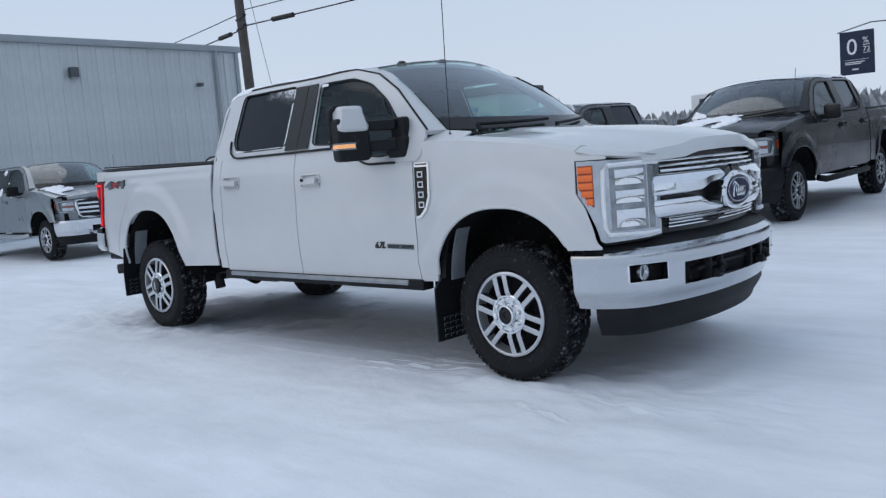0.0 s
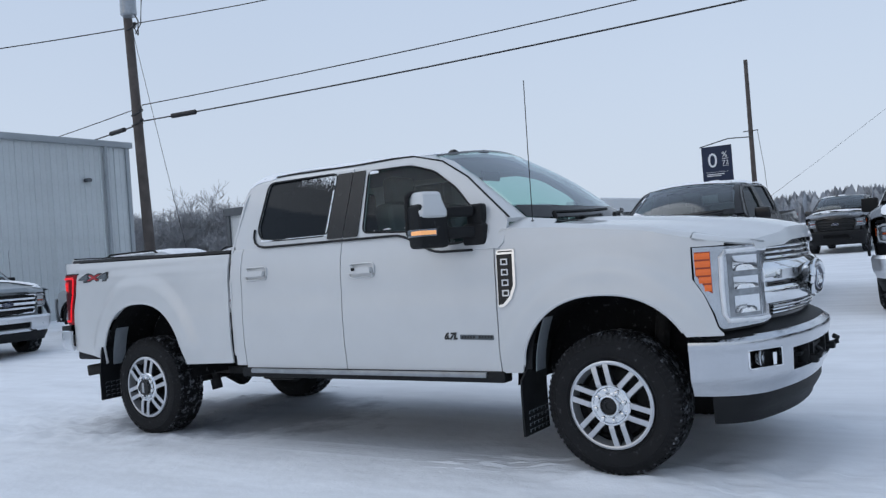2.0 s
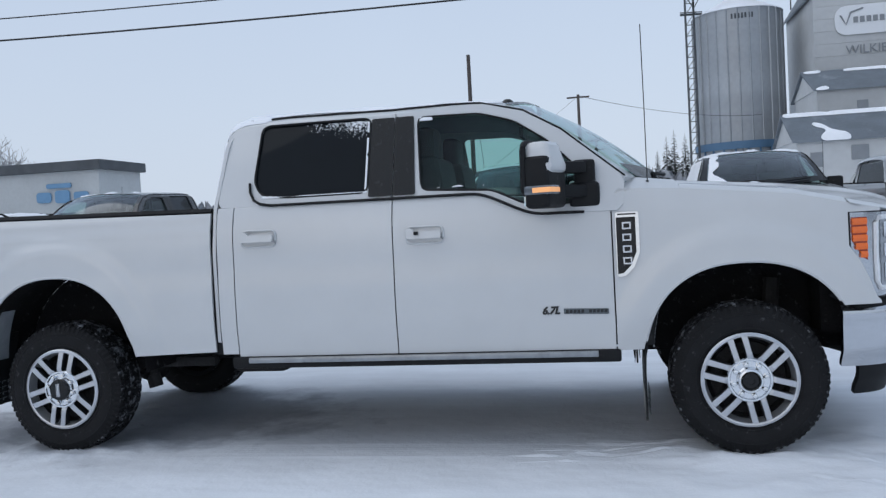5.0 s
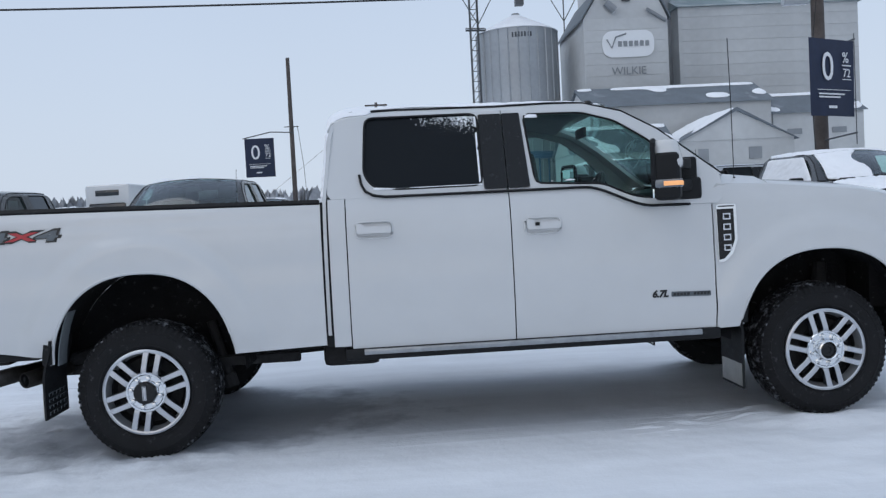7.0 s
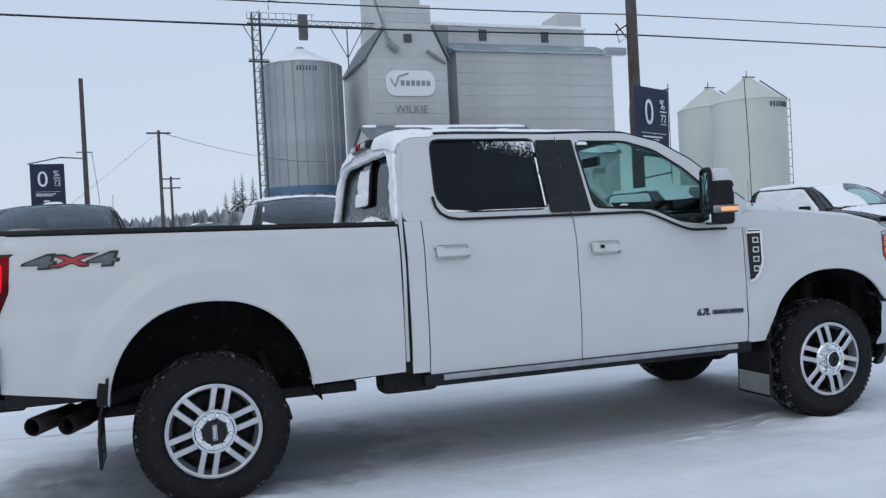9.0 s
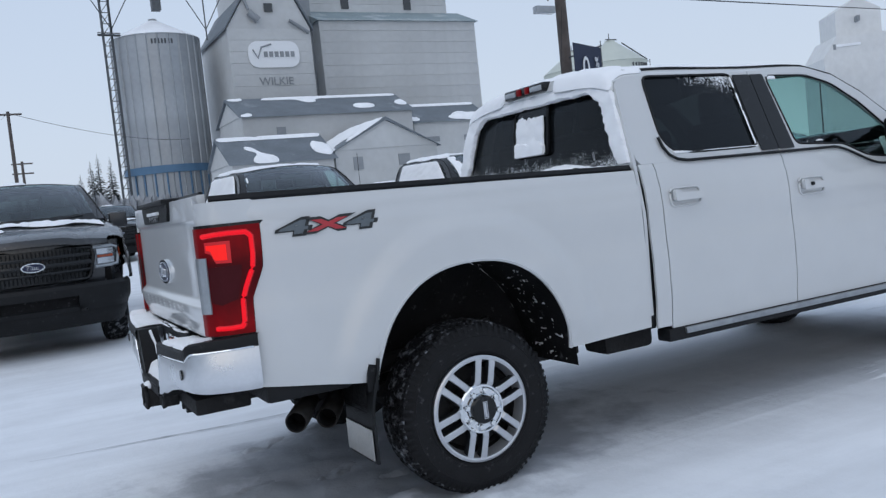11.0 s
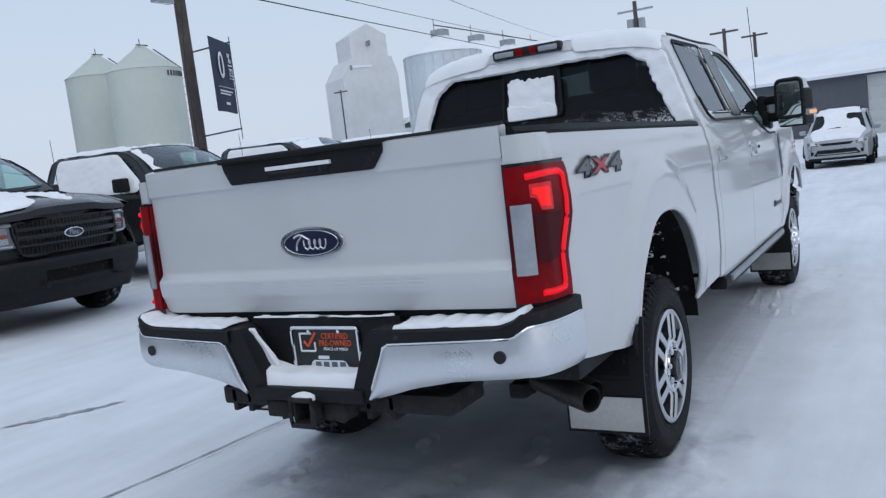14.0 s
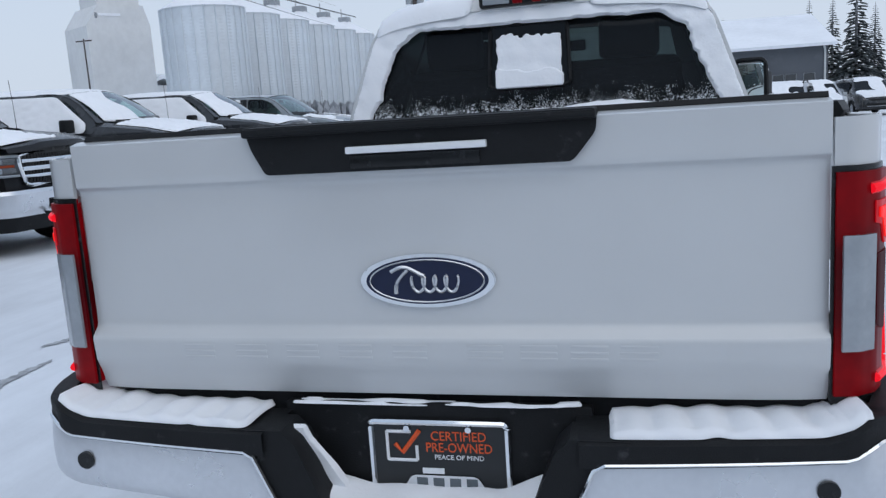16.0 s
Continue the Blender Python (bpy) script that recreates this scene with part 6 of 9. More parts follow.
# ---- the ground: one snow sheet to the horizon ----
def ground_relief(x, y):
    """Drift, tyre tracks along the pickup's wheel lines, and scuffed snow where people and wheels have turned."""
    r = math.hypot(x - 2, y)
    k = soft([(14, 1.0), (60, 0.4)], r)
    z = 0.030 * k * noise.noise((x * 0.35, y * 0.35, 0.0)) + 0.010 * k * noise.noise((x * 1.3, y * 1.3, 4.0))
    under = soft([(0.9, 0.0), (1.8, 1.0)], abs(y)) if -1.6 < x < 5.4 else 1.0
    z = z * (0.35 + 0.65 * under) - 0.004
    if abs(x) > 14 or abs(y) > 9:
        return z
    for line in (-0.87, 0.87):
        d = y - line - 0.05 * math.sin(x * 0.5 + line)
        if abs(d) < 0.16 and -9 < x < 8:
            worn = soft([(-9, 0.3), (-4, 1.0), (4, 1.0), (8, 0.0)], x) * (0.55 + 0.6 * noise.noise((x * 0.8, line, 9.0)))
            z += max(0.0, worn) * (soft([(0.09, -0.004), (0.13, 0.002), (0.16, 0.0)], abs(d)) + (0.0008 * math.cos(d * math.tau / 0.042) if abs(d) < 0.10 else 0.0))
    for wx in (0.0, 4.05):
        for wy in (-0.85, 0.85):
            q = math.hypot((x - wx) / 0.42, (y - wy) / 0.24)
            if q < 1.6:
                z += 0.026 * soft([(0.7, 1.0), (1.6, 0.0)], q)
    rough = max(soft([(0.5, 1.0), (1.6, 0.0)], math.hypot((x + 1.1) * 0.6, y + 0.5)), 0.8 * soft([(0.4, 1.0), (1.2, 0.0)], math.hypot((x - 4.6) * 0.6, y + 1.0)), 0.5 * soft([(0.3, 1.0), (1.0, 0.0)], abs(y + 2.2)) * (noise.noise((x * 0.6, y * 0.6, 2.0)) > 0.05))
    if rough > 0:
        z += rough * (0.030 * noise.noise((x * 5, y * 5, 1.0)) + 0.014 * noise.noise((x * 13, y * 13, 3.0)))
    return z


fine_x = steps(-9, -3, 60) + steps(-3, 0.6, 90) + steps(0.6, 3.6, 30) + steps(3.6, 6.5, 70) + steps(6.5, 14, 50)
fine_y = steps(-9, -2.8, 45) + steps(-2.8, -1.1, 42) + steps(-1.1, -0.62, 44) + steps(-0.62, 0.62, 28) + steps(0.62, 1.1, 44) + steps(1.1, 12, 80)
lines = sorted(set([-3000, -1500, -800, -400, -200, -120, -80, -60, -45, -34, -26, -20, -16, -12.5] + [round(v, 3) for v in fine_x] + [15, 17, 20, 24, 30, 38, 50, 65, 90, 130, 200, 400, 800, 1500, 3000]))
ys = sorted(set([-3000, -1500, -800, -400, -200, -120, -70, -40, -25, -16, -12] + [round(v, 3) for v in fine_y] + [13, 15, 18, 22, 27, 33, 40, 50, 65, 85, 110, 150, 200, 300, 400, 800, 1500, 3000]))
bm = bmesh.new()
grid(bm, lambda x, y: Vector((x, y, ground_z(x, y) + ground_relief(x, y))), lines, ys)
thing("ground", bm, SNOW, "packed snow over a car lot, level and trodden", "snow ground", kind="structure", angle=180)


# ---- dark scrapes where tyres have spun through to the ground ----
SCRAPE = material("wet_asphalt_scrape", (0.30, 0.315, 0.335), rough=0.7, vary=0.2, scale=9, fine=60, dirt=(0.62, 0.64, 0.67), dirt_amount=0.7, dirt_scale=14)
bm = bmesh.new()
for (x0, y0), (x1, y1), w, q in (((-1.9, 1.60), (0.25, 1.375), 0.007, 1), ((-0.9, 1.44), (0.3, 1.32), 0.003, 2), ((-0.55, 3.25), (0.12, 2.85), 0.028, 3), ((0.85, 3.30), (1.65, 3.33), 0.035, 4), ((1.90, 3.62), (2.30, 3.48), 0.035, 5)):
    d = Vector((x1 - x0, y1 - y0))
    nrm = Vector((-d.y, d.x)).normalized()

    def scrape(k, side):
        edge = math.sin(math.pi * k) ** 0.5 * w * (1.0 + 1.1 * noise.noise((k * 14, side * 3.0, q * 5.0)))
        p = Vector((x0, y0)) + d * k + nrm * (edge * side + 0.5 * w * noise.noise((k * 5, 0.0, q * 9.0)))
        return Vector((p.x, p.y, ground_z(p.x, p.y) + ground_relief(p.x, p.y) + 0.006))

    grid(bm, scrape, steps(0.0, 1.0, 60), [-1, -0.3, 0.3, 1])
thing("tyre_scrape", bm, SCRAPE, "dark tyre scrapes through the packed snow", "tyre mark", kind="stuff")


# ---- swept ridges and kicked lumps of snow round the wheels ----
bm = bmesh.new()
ridges = [((2.55, -0.98), (3.75, -0.86), 0.035, 0.012), ((2.85, -0.86), (3.70, -0.76), 0.022, 0.010), ((3.05, -0.74), (3.85, -0.70), 0.030, 0.012), ((2.7, -1.10), (3.4, -1.02), 0.018, 0.007)]
ridges += [((4.25, -1.22), (4.70, -1.36), 0.035, 0.014), ((4.55, -0.95), (5.10, -1.12), 0.028, 0.010), ((4.45, 0.98), (5.6, 0.90), 0.030, 0.012), ((4.9, 0.78), (6.2, 0.72), 0.040, 0.012), ((4.6, 0.62), (5.5, 0.52), 0.025, 0.010), ((5.0, -0.52), (5.9, -0.66), 0.022, 0.009)]
ridges += [((-0.30, -0.40), (0.10, -0.26), 0.050, 0.030), ((-0.25, 0.22), (0.05, 0.34), 0.045, 0.028), ((-0.75, 0.66), (-0.45, 0.82), 0.050, 0.024), ((-1.0, -0.05), (-0.72, 0.06), 0.035, 0.018), ((-0.55, -0.12), (-0.30, -0.02), 0.040, 0.020)]
for q, ((x0, y0), (x1, y1), w, h) in enumerate(ridges):
    d = Vector((x1 - x0, y1 - y0))
    nrm = Vector((-d.y, d.x)).normalized()

    def mound(k, c):
        env = math.sin(math.pi * k) ** 0.6
        p = Vector((x0, y0)) + d * k + nrm * (c * w * (0.5 + 0.8 * env) + 0.6 * w * noise.noise((k * 4, 0.0, q * 3.0)))
        lump = h * env * max(0.0, 1 - c * c) * (0.65 + 1.3 * noise.noise((k * 9 * d.length, c, q * 5.0)))
        return Vector((p.x, p.y, ground_z(p.x, p.y) + ground_relief(p.x, p.y) - 0.002 + max(0.0, lump)))

    grid(bm, mound, steps(0.0, 1.0, 36), [-1, -0.7, -0.35, 0, 0.35, 0.7, 1])
thing("snow_ridge", bm, SNOW, "swept ridges and kicked lumps of snow round the wheels", "snow", kind="stuff")


# ---- other vehicles ----
def small_map(p):
    """The lighter pickup: a shorter bed and a lower body on the same panels."""
    x = p.x * 0.97 if p.x < 0 else p.x * 0.64 if p.x < 1.055 else p.x - 0.38
    return Vector((x, p.y, p.z * 0.955 if p.z > 0.4 else p.z))


def light_pickup(name, paint, label, chrome=True, dark_wheels=False, group="parked pickups"):
    """A half-ton crew-cab pickup, rear axle at its origin, facing local +x."""
    tk = root(name, pose(0, 0, 0), label, "pickup truck", group)
    body_shell(tk, paint, small_map, trim=PLASTIC, handle_mat=paint)
    interior(tk, small_map)
    bright = CHROME if chrome else GLOSSBLACK
    for x in (0.0, 3.68):
        for s in (-1, 1):
            wheel(tk, wheel_pose(x, s * 0.95, 0.40, s, 12), 0.40, 0.245, 0.26, face=ALLOYMID if dark_wheels else ALLOY, seg=40)

    def face(y):
        return 4.545 - 0.10 * abs(y / 0.6) ** 2.4 - 0.30 * max(0.0, abs(y) - 0.6) ** 1.3

    at = lambda y, z, o=0.0: Vector((face(y) + o - 0.12 * abs(z - 0.98) ** 1.5, y, z))
    bm = bmesh.new()
    grid(bm, lambda y, z: at(y, z, -0.05), steps(-0.90, 0.90, 20), steps(0.62, 1.20, 8))
    thicken(bm, 0.02)
    part("front_panel", bm, paint, tk)
    bm = bmesh.new()
    grid(bm, lambda y, z: at(y, z, -0.02), steps(-0.56, 0.56, 14), steps(0.80, 1.155, 6))
    thicken(bm, 0.02)
    g = part("grille", bm, GLOSSBLACK, tk, "wide grille with three bars")
    bm = bmesh.new()
    ring = rounded([(-0.60, 1.15), (-0.60, 1.02), (-0.54, 0.80), (0.54, 0.80), (0.60, 1.02), (0.60, 1.15)], 0.05)
    tube(bm, [at(y, z, 0.005) for y, z in ring + ring[:1]], 0.022, 6)
    part("grille_frame", bm, bright, g)
    for z in (1.07, 0.985, 0.90):
        bm = bmesh.new()
        tube(bm, [at(y, z, 0.0) for y in steps(-0.57, 0.57, 12)], 0.020 if z != 0.985 else 0.026, 6)
        part("grille_bar", bm, bright, g)
    bm = bmesh.new()
    for k in range(-13, 14):
        tube(bm, [at(k * 0.04, 0.82, -0.008), at(k * 0.04, 1.14, -0.008)], 0.005, 4)
    part("grille_mesh", bm, PLASTIC, g)
    oval_badge(g, Matrix.Translation(at(0, 0.985, 0.02)) @ Matrix(((0, 0, 1, 0), (1, 0, 0, 0), (0, 1, 0, 0), (0, 0, 0, 1))), 0.23, 0.10)
    for s in (-1, 1):
        def lamp(u, z, o=0.0):
            p = [(0.585, face(0.585)), (0.70, 4.385), (0.80, 4.33), (0.875, 4.25), (0.905, 4.17)]
            k = min(3.999, u * 4)
            i = int(k)
            y, x = (p[i][j] + (p[i + 1][j] - p[i][j]) * (k - i) for j in (0, 1))
            return Vector((x + o, s * (y + o * u), z))

        bm = bmesh.new()
        grid(bm, lambda u, z: lamp(u, z, 0.0), steps(0, 1, 10), steps(0.90, 1.15, 6))
        thicken(bm, 0.03)
        hl = part("headlamp", bm, LAMPDARK, tk, "headlamp with a bright bracket and amber marker")
        bm = bmesh.new()
        tube(bm, [lamp(u, z, 0.012) for u, z in ((0.04, 1.13), (0.5, 1.13), (0.68, 1.11), (0.70, 1.02), (0.66, 0.93), (0.4, 0.915), (0.06, 0.915))], 0.016, 6)
        part("lamp_bracket", bm, GREYLENS, hl)
        bm = bmesh.new()
        for zc in (1.075, 0.975):
            grid(bm, lambda u, z: lamp(u, z, 0.014), steps(0.12, 0.55, 4), [zc - 0.03, zc + 0.03])
        thicken(bm, 0.005)
        part("lamp_reflector", bm, LAMPGLASS, hl)
        bm = bmesh.new()
        grid(bm, lambda u, z: lamp(u, z, 0.012), steps(0.14, 0.52, 4), [1.012, 1.036])
        thicken(bm, 0.006)
        part("amber_strip", bm, AMBERDEEP, hl)
        bm = bmesh.new()
        grid(bm, lambda u, z: lamp(u, z, 0.008), steps(0.88, 0.98, 3), [1.0, 1.10])
        thicken(bm, 0.006)
        part("amber_marker", bm, AMBERDEEP, hl)
    def plan(u):
        a, sg = abs(u), 1 if u >= 0 else -1
        if a < 0.78:
            return 4.635 - 0.07 * (a / 0.6) ** 2, a * sg, 1.0, 0.2 * sg
        k = (a - 0.78) / 0.30
        return 4.517 - 0.30 * k ** 1.3, sg * (0.78 + 0.19 * min(1, k) ** 0.7), 0.6, 0.8 * sg

    holes = [(-0.40, 0.40, 0.52, 0.64)]
    bm = bmesh.new()
    bumper_skin(bm, {"s": steps(-1.08, 1.08, 36), "f": plan}, steps(0.47, 0.76, 7), lambda z: soft([(0.47, -0.05), (0.58, 0.0), (0.72, 0.01), (0.765, -0.02)], z), holes)
    fb = part("front_bumper", bm, FROSTCHROME if chrome else PLASTIC, tk)
    bm = bmesh.new()
    grid(bm, lambda u, z: Vector((plan(u)[0] - 0.06, plan(u)[1], z)), steps(-0.45, 0.45, 8), [0.50, 0.66])
    part("bumper_recess", bm, LINER, fb)
    bm = bmesh.new()
    bumper_skin(bm, {"s": steps(-1.05, 1.05, 24), "f": lambda u: (plan(u)[0] - 0.07, plan(u)[1] * 0.97, plan(u)[2], plan(u)[3])}, steps(0.30, 0.48, 4), lambda z: soft([(0.30, -0.06), (0.45, 0.0)], z))
    part("air_dam", bm, PLASTIC, tk)
    bm = bmesh.new()
    for s in (-1, 1):
        tube(bm, [(4.55, s * 0.42, 0.49), (4.64, s * 0.42, 0.485), (4.655, s * 0.45, 0.485), (4.60, s * 0.47, 0.49)], 0.014, 6)
    part("tow_hook", bm, PLASTIC, fb)
    # rear
    bm = bmesh.new()
    grid(bm, lambda y, z: Vector((-1.115 + 0.03 * abs(y / 0.8) ** 6, y, z)), steps(-0.80, 0.80, 16), steps(0.86, 1.42, 10))
    thicken(bm, 0.04)
    part("tailgate", bm, paint, tk)
    for s in (-1, 1):
        bm = bmesh.new()
        grid(bm, lambda u, z: Vector((-1.115 + 0.14 * u ** 2, s * (0.81 + 0.11 * u ** 0.6), z)), steps(0, 1, 8), steps(0.95, 1.36, 6))
        thicken(bm, 0.02)
        part("tail_lamp", bm, REDLENS, tk)
    bm = bmesh.new()
    bumper_skin(bm, {"s": steps(-1.0, 1.0, 20), "f": lambda u: (-1.22 + 0.10 * abs(u) ** 4, u * 0.95, -1.0, 0.0)}, steps(0.60, 0.84, 4), lambda z: 0.0)
    part("rear_bumper", bm, FROSTCHROME if chrome else PLASTIC, tk)
    for s in (-1, 1):
        bm = bmesh.new()
        box(bm, 2.63, 2.76, s * 1.10 - 0.11, s * 1.10 + 0.11, 1.30, 1.50, 0.035, 3)
        box(bm, 2.66, 2.74, min(s * 0.9, s * 1.03), max(s * 0.9, s * 1.03), 1.31, 1.37, 0.015)
        mi = part("door_mirror", bm, paint if not chrome else PLASTIC, tk)
        bm = bmesh.new()
        box(bm, 2.618, 2.632, s * 1.10 - 0.085, s * 1.10 + 0.085, 1.325, 1.475, 0.004)
        part("mirror_glass", bm, MIRROR, mi)
        bm = bmesh.new()
        tube(bm, [(0.78, s * 0.93, 0.50), (0.90, s * 1.0, 0.47), (2.75, s * 1.0, 0.47), (2.88, s * 0.93, 0.50)], 0.045, 8)
        part("step_bar", bm, ALLOY if chrome else PLASTIC, tk)
    bm = bmesh.new()
    for s in (-1, 1):
        box(bm, -1.1, 4.3, s * 0.42 - 0.04, s * 0.42 + 0.04, 0.50, 0.66)
    for x in (0.0, 3.68):
        rod(bm, (x, -0.75, 0.40), (x, 0.75, 0.40), 0.05, seg=10)
    box(bm, 0.4, 3.0, -0.4, 0.4, 0.42, 0.6, 0.05)
    part("chassis", bm, UNDER, tk)
    bm = bmesh.new()
    tube(bm, [(3.30, 0.80, 1.34), (3.28, 0.81, 1.72), (3.25, 0.82, 2.02)], 0.0035, 5)
    part("antenna", bm, PLASTIC, tk)
    return tk


def pickup_snow(tk, which, seed):
    """Lying snow on a parked pickup: bonnet, screen, near side glass, roof."""
    bm = bmesh.new()
    n = lambda a, b, k: noise.noise((a * k + seed * 7.1, b * k, seed))
    sm = small_map
    if "hood" in which:
        f = lambda x, k: sm(Vector((x + 0.12 * (1 - k * k) * soft([(4.2, 0), (4.8, 1)], x), lerp([(3.5, 0.80), (3.75, 0.84), (4.3, 0.865), (4.62, 0.84), (4.80, 0.76)], x) * k, lerp([(3.5, 1.49), (3.75, 1.455), (4.3, 1.395), (4.62, 1.325), (4.80, 1.285)], x) + 0.06 * (1 - abs(k) ** 2.2) + 0.004)))
        snow_sheet(bm, f, steps(3.72, 4.74, 44), steps(-0.98, 0.98, 70), lambda x, k: which["hood"](x, k) + 0.5 * n(x, k * 0.8, 2.6) > 0.0, Vector((0, 0, 1)), 0.02, 0.02)
    if "roof" in which:
        f = lambda x, k: sm(roof_at(x, k * 0.98) + Vector((0, 0, 0.004)))
        snow_sheet(bm, f, steps(1.18, 2.75, 22), steps(-0.98, 0.98, 22), lambda x, k: which["roof"](x, k) + 0.5 * n(x, k, 2.0) > 0.0, Vector((0, 0, 1)), 0.03, 0.02)
    if "screen" in which:
        def f(k, y):
            p = Vector((2.925 - 0.125 * y * y, 0.67 * y, 2.035 - 0.052 * y * y)).lerp(Vector((3.74 - 0.22 * y * y, 0.80 * y, 1.475 + 0.03 * y * y)), k)
            return sm(p + Vector((0.034, 0, 0.034)) * math.sin(math.pi * k) + Vector((0.006, 0, 0.006)))
        snow_sheet(bm, f, steps(0.02, 0.98, 40), steps(-0.98, 0.98, 60), lambda k, y: which["screen"](k, y) + 0.22 * n(k * 1.5, y, 2.2) > 0.0, Vector((1, 0, 1)), 0.015, 0.012)
    for s in (-1, 1):
        if ("side", s) in which:
            f = lambda x, z: sm(Vector((x, s * (cabin_y(z) + 0.008), z)))
            snow_sheet(bm, f, steps(1.30, 3.30, 44), steps(1.34, 1.95, 18), lambda x, z: which[("side", s)](x, z) + 0.25 * n(x, z * 2, 3.0) > 0.0 and z < lerp([(2.7, 1.95), (3.3, 1.5)], x), Vector((0, s, 0)), 0.02, 0.012)
    if bm.verts:
        part("snow_cover", bm, FRESH, tk, "wind-blown snow lying on it")
    else:
        bm.free()


def hatch(name, paint, label, length=4.6, width=0.93, height=1.67, group="parked cars", snowy=0.0, seed=1):
    """A tall hatchback or SUV, middle of its base at the origin, facing local +x."""
    car = root(name, pose(0, 0, 0), label, "car", group)
    L, W, H = length / 2, width, height
    top = [(-L, 0.85), (-L + 0.06, 1.05), (-L + 0.42, H - 0.10), (-L + 0.75, H), (0.0, H), (0.45, H - 0.07), (1.20, 1.08), (1.36, 1.03), (L - 0.40, 0.96), (L - 0.14, 0.88), (L - 0.04, 0.78), (L, 0.70)]

    def sect(x, a):
        """One side of a cross-section: a runs from the sill (0) over the belt to the middle of the top (1)."""
        zt = lerp(top, x)
        ends = soft([(-L, 0.80), (-L + 0.35, 1.0), (L - 0.55, 1.0), (L, 0.78)], x)
        lo = soft([(-L, 0.42), (-L + 0.3, 0.30), (L - 0.3, 0.28), (L, 0.36)], x)
        belt_z = min(zt - 0.02, 0.97)
        glass = soft([(1.02, 0.0), (H - 0.1, 1.0)], zt)
        pts = [(W * 0.96, lo), (W, lo + 0.22), (W * 0.985, belt_z - 0.14), (W * 0.955, belt_z), (W * (0.90 - 0.12 * glass), max(belt_z + 0.01, zt - 0.06)), (W * 0.60, zt - 0.005), (0.0, zt + 0.02)]
        k = a * 6
        i = min(5, int(k))
        y, z = (pts[i][j] + (pts[i + 1][j] - pts[i][j]) * (k - i) for j in (0, 1))
        return y * ends, z

    xs = sorted(set(steps(-L, L, 40) + [-L + 0.03, L - 0.03]))
    for s in (-1, 1):
        bm = bmesh.new()

        def f(x, a):
            y, z = sect(x, a)
            for cx in (-1.32, 1.36):
                r = abs(x - cx) / 0.40
                if r < 1 and a < 0.45:
                    z = max(z, 0.32 + 0.40 * math.sqrt(1 - r * r))
            return Vector((x, s * y, z))

        grid(bm, f, xs, steps(0, 1, 18))
        thicken(bm, 0.02)
        part("body_half", bm, paint, car)
        bm = bmesh.new()
        for x0, x1 in ((-1.45, -0.42), (-0.36, 0.62)):
            grid(bm, lambda x, z: Vector((x, s * (lerp([(0.97, W * 0.955), (H - 0.06, W * 0.78)], z) + 0.016), z)), steps(x0, x1, 6), [1.02, 1.2, H - 0.15])
        thicken(bm, 0.006)
        part("side_glass", bm, GLASSDARK, car)
        for cx in (-1.32, 1.36):
            hub = new("wheel")
            hub.parent = car
            hub.matrix_basis = wheel_pose(cx, s * (W - 0.01), 0.33, s)
            bm = bmesh.new()
            lathe(bm, [(0.20, 0.0), (0.24, 0.012), (0.31, 0.006), (0.33, -0.03), (0.33, -0.20), (0.24, -0.21)], Matrix.Identity(4), 28)
            part("tyre", bm, RUBBER, hub)
            bm = bmesh.new()
            lathe(bm, [(0.0, -0.02), (0.06, -0.01), (0.19, -0.03), (0.205, 0.0)], Matrix.Identity(4), 24)
            for k in range(5):
                a = k * math.tau / 5
                box(bm, -0.01, 0.01, -0.01, 0.01, -0.01, 0.0)
                tube(bm, [(0.03 * math.cos(a), 0.03 * math.sin(a), 0.0), (0.195 * math.cos(a), 0.195 * math.sin(a), -0.004)], 0.02, 5)
            part("rim", bm, ALLOY, hub)
            bm = bmesh.new()
            grid(bm, lambda a, k: Vector((cx + 0.39 * math.cos(a), s * (W - 0.02 - 0.3 * k), 0.33 + 0.39 * math.sin(a))), steps(0, math.pi, 12), [0, 1])
            part("wheel_liner", bm, LINER, car)
    def screen(k, y):
        x = 0.50 + 0.68 * k
        return Vector((x + 0.05 * (1 - y * y), y * W * (0.66 + 0.14 * k), lerp(top, x) + 0.030 - 0.05 * y * y))

    bm = bmesh.new()
    grid(bm, screen, steps(0, 1, 6), steps(-1, 1, 10))
    part("windscreen", bm, GLASSDARK, car)
    bm = bmesh.new()
    grid(bm, lambda k, y: Vector((-L + 0.44 - 0.34 * k, y * (0.60 + 0.10 * k), H - 0.12 - (H - 1.18) * k + 0.02)), steps(0, 1, 4), steps(-1, 1, 6))
    part("rear_window", bm, GLASSDARK, car)
    # nose and tail skins close the body
    nose_x = lambda y, z: L + 0.05 - 0.16 * abs(y / (W * 0.86)) ** 2.4 - 0.25 * max(0.0, z - 0.58) ** 1.5 - 0.30 * max(0.0, 0.36 - z)
    bm = bmesh.new()
    grid(bm, lambda y, z: Vector((nose_x(y, z), y, z)), steps(-W * 0.86, W * 0.86, 16), steps(0.26, 0.80, 10))
    thicken(bm, 0.03)
    part("front_fascia", bm, paint, car)
    bm = bmesh.new()
    grid(bm, lambda y, z: Vector((-L - 0.02 + 0.12 * abs(y / (W * 0.84)) ** 3, y, z)), steps(-W * 0.84, W * 0.84, 12), steps(0.34, 0.92, 8))
    thicken(bm, 0.03)
    part("rear_fascia", bm, paint, car)
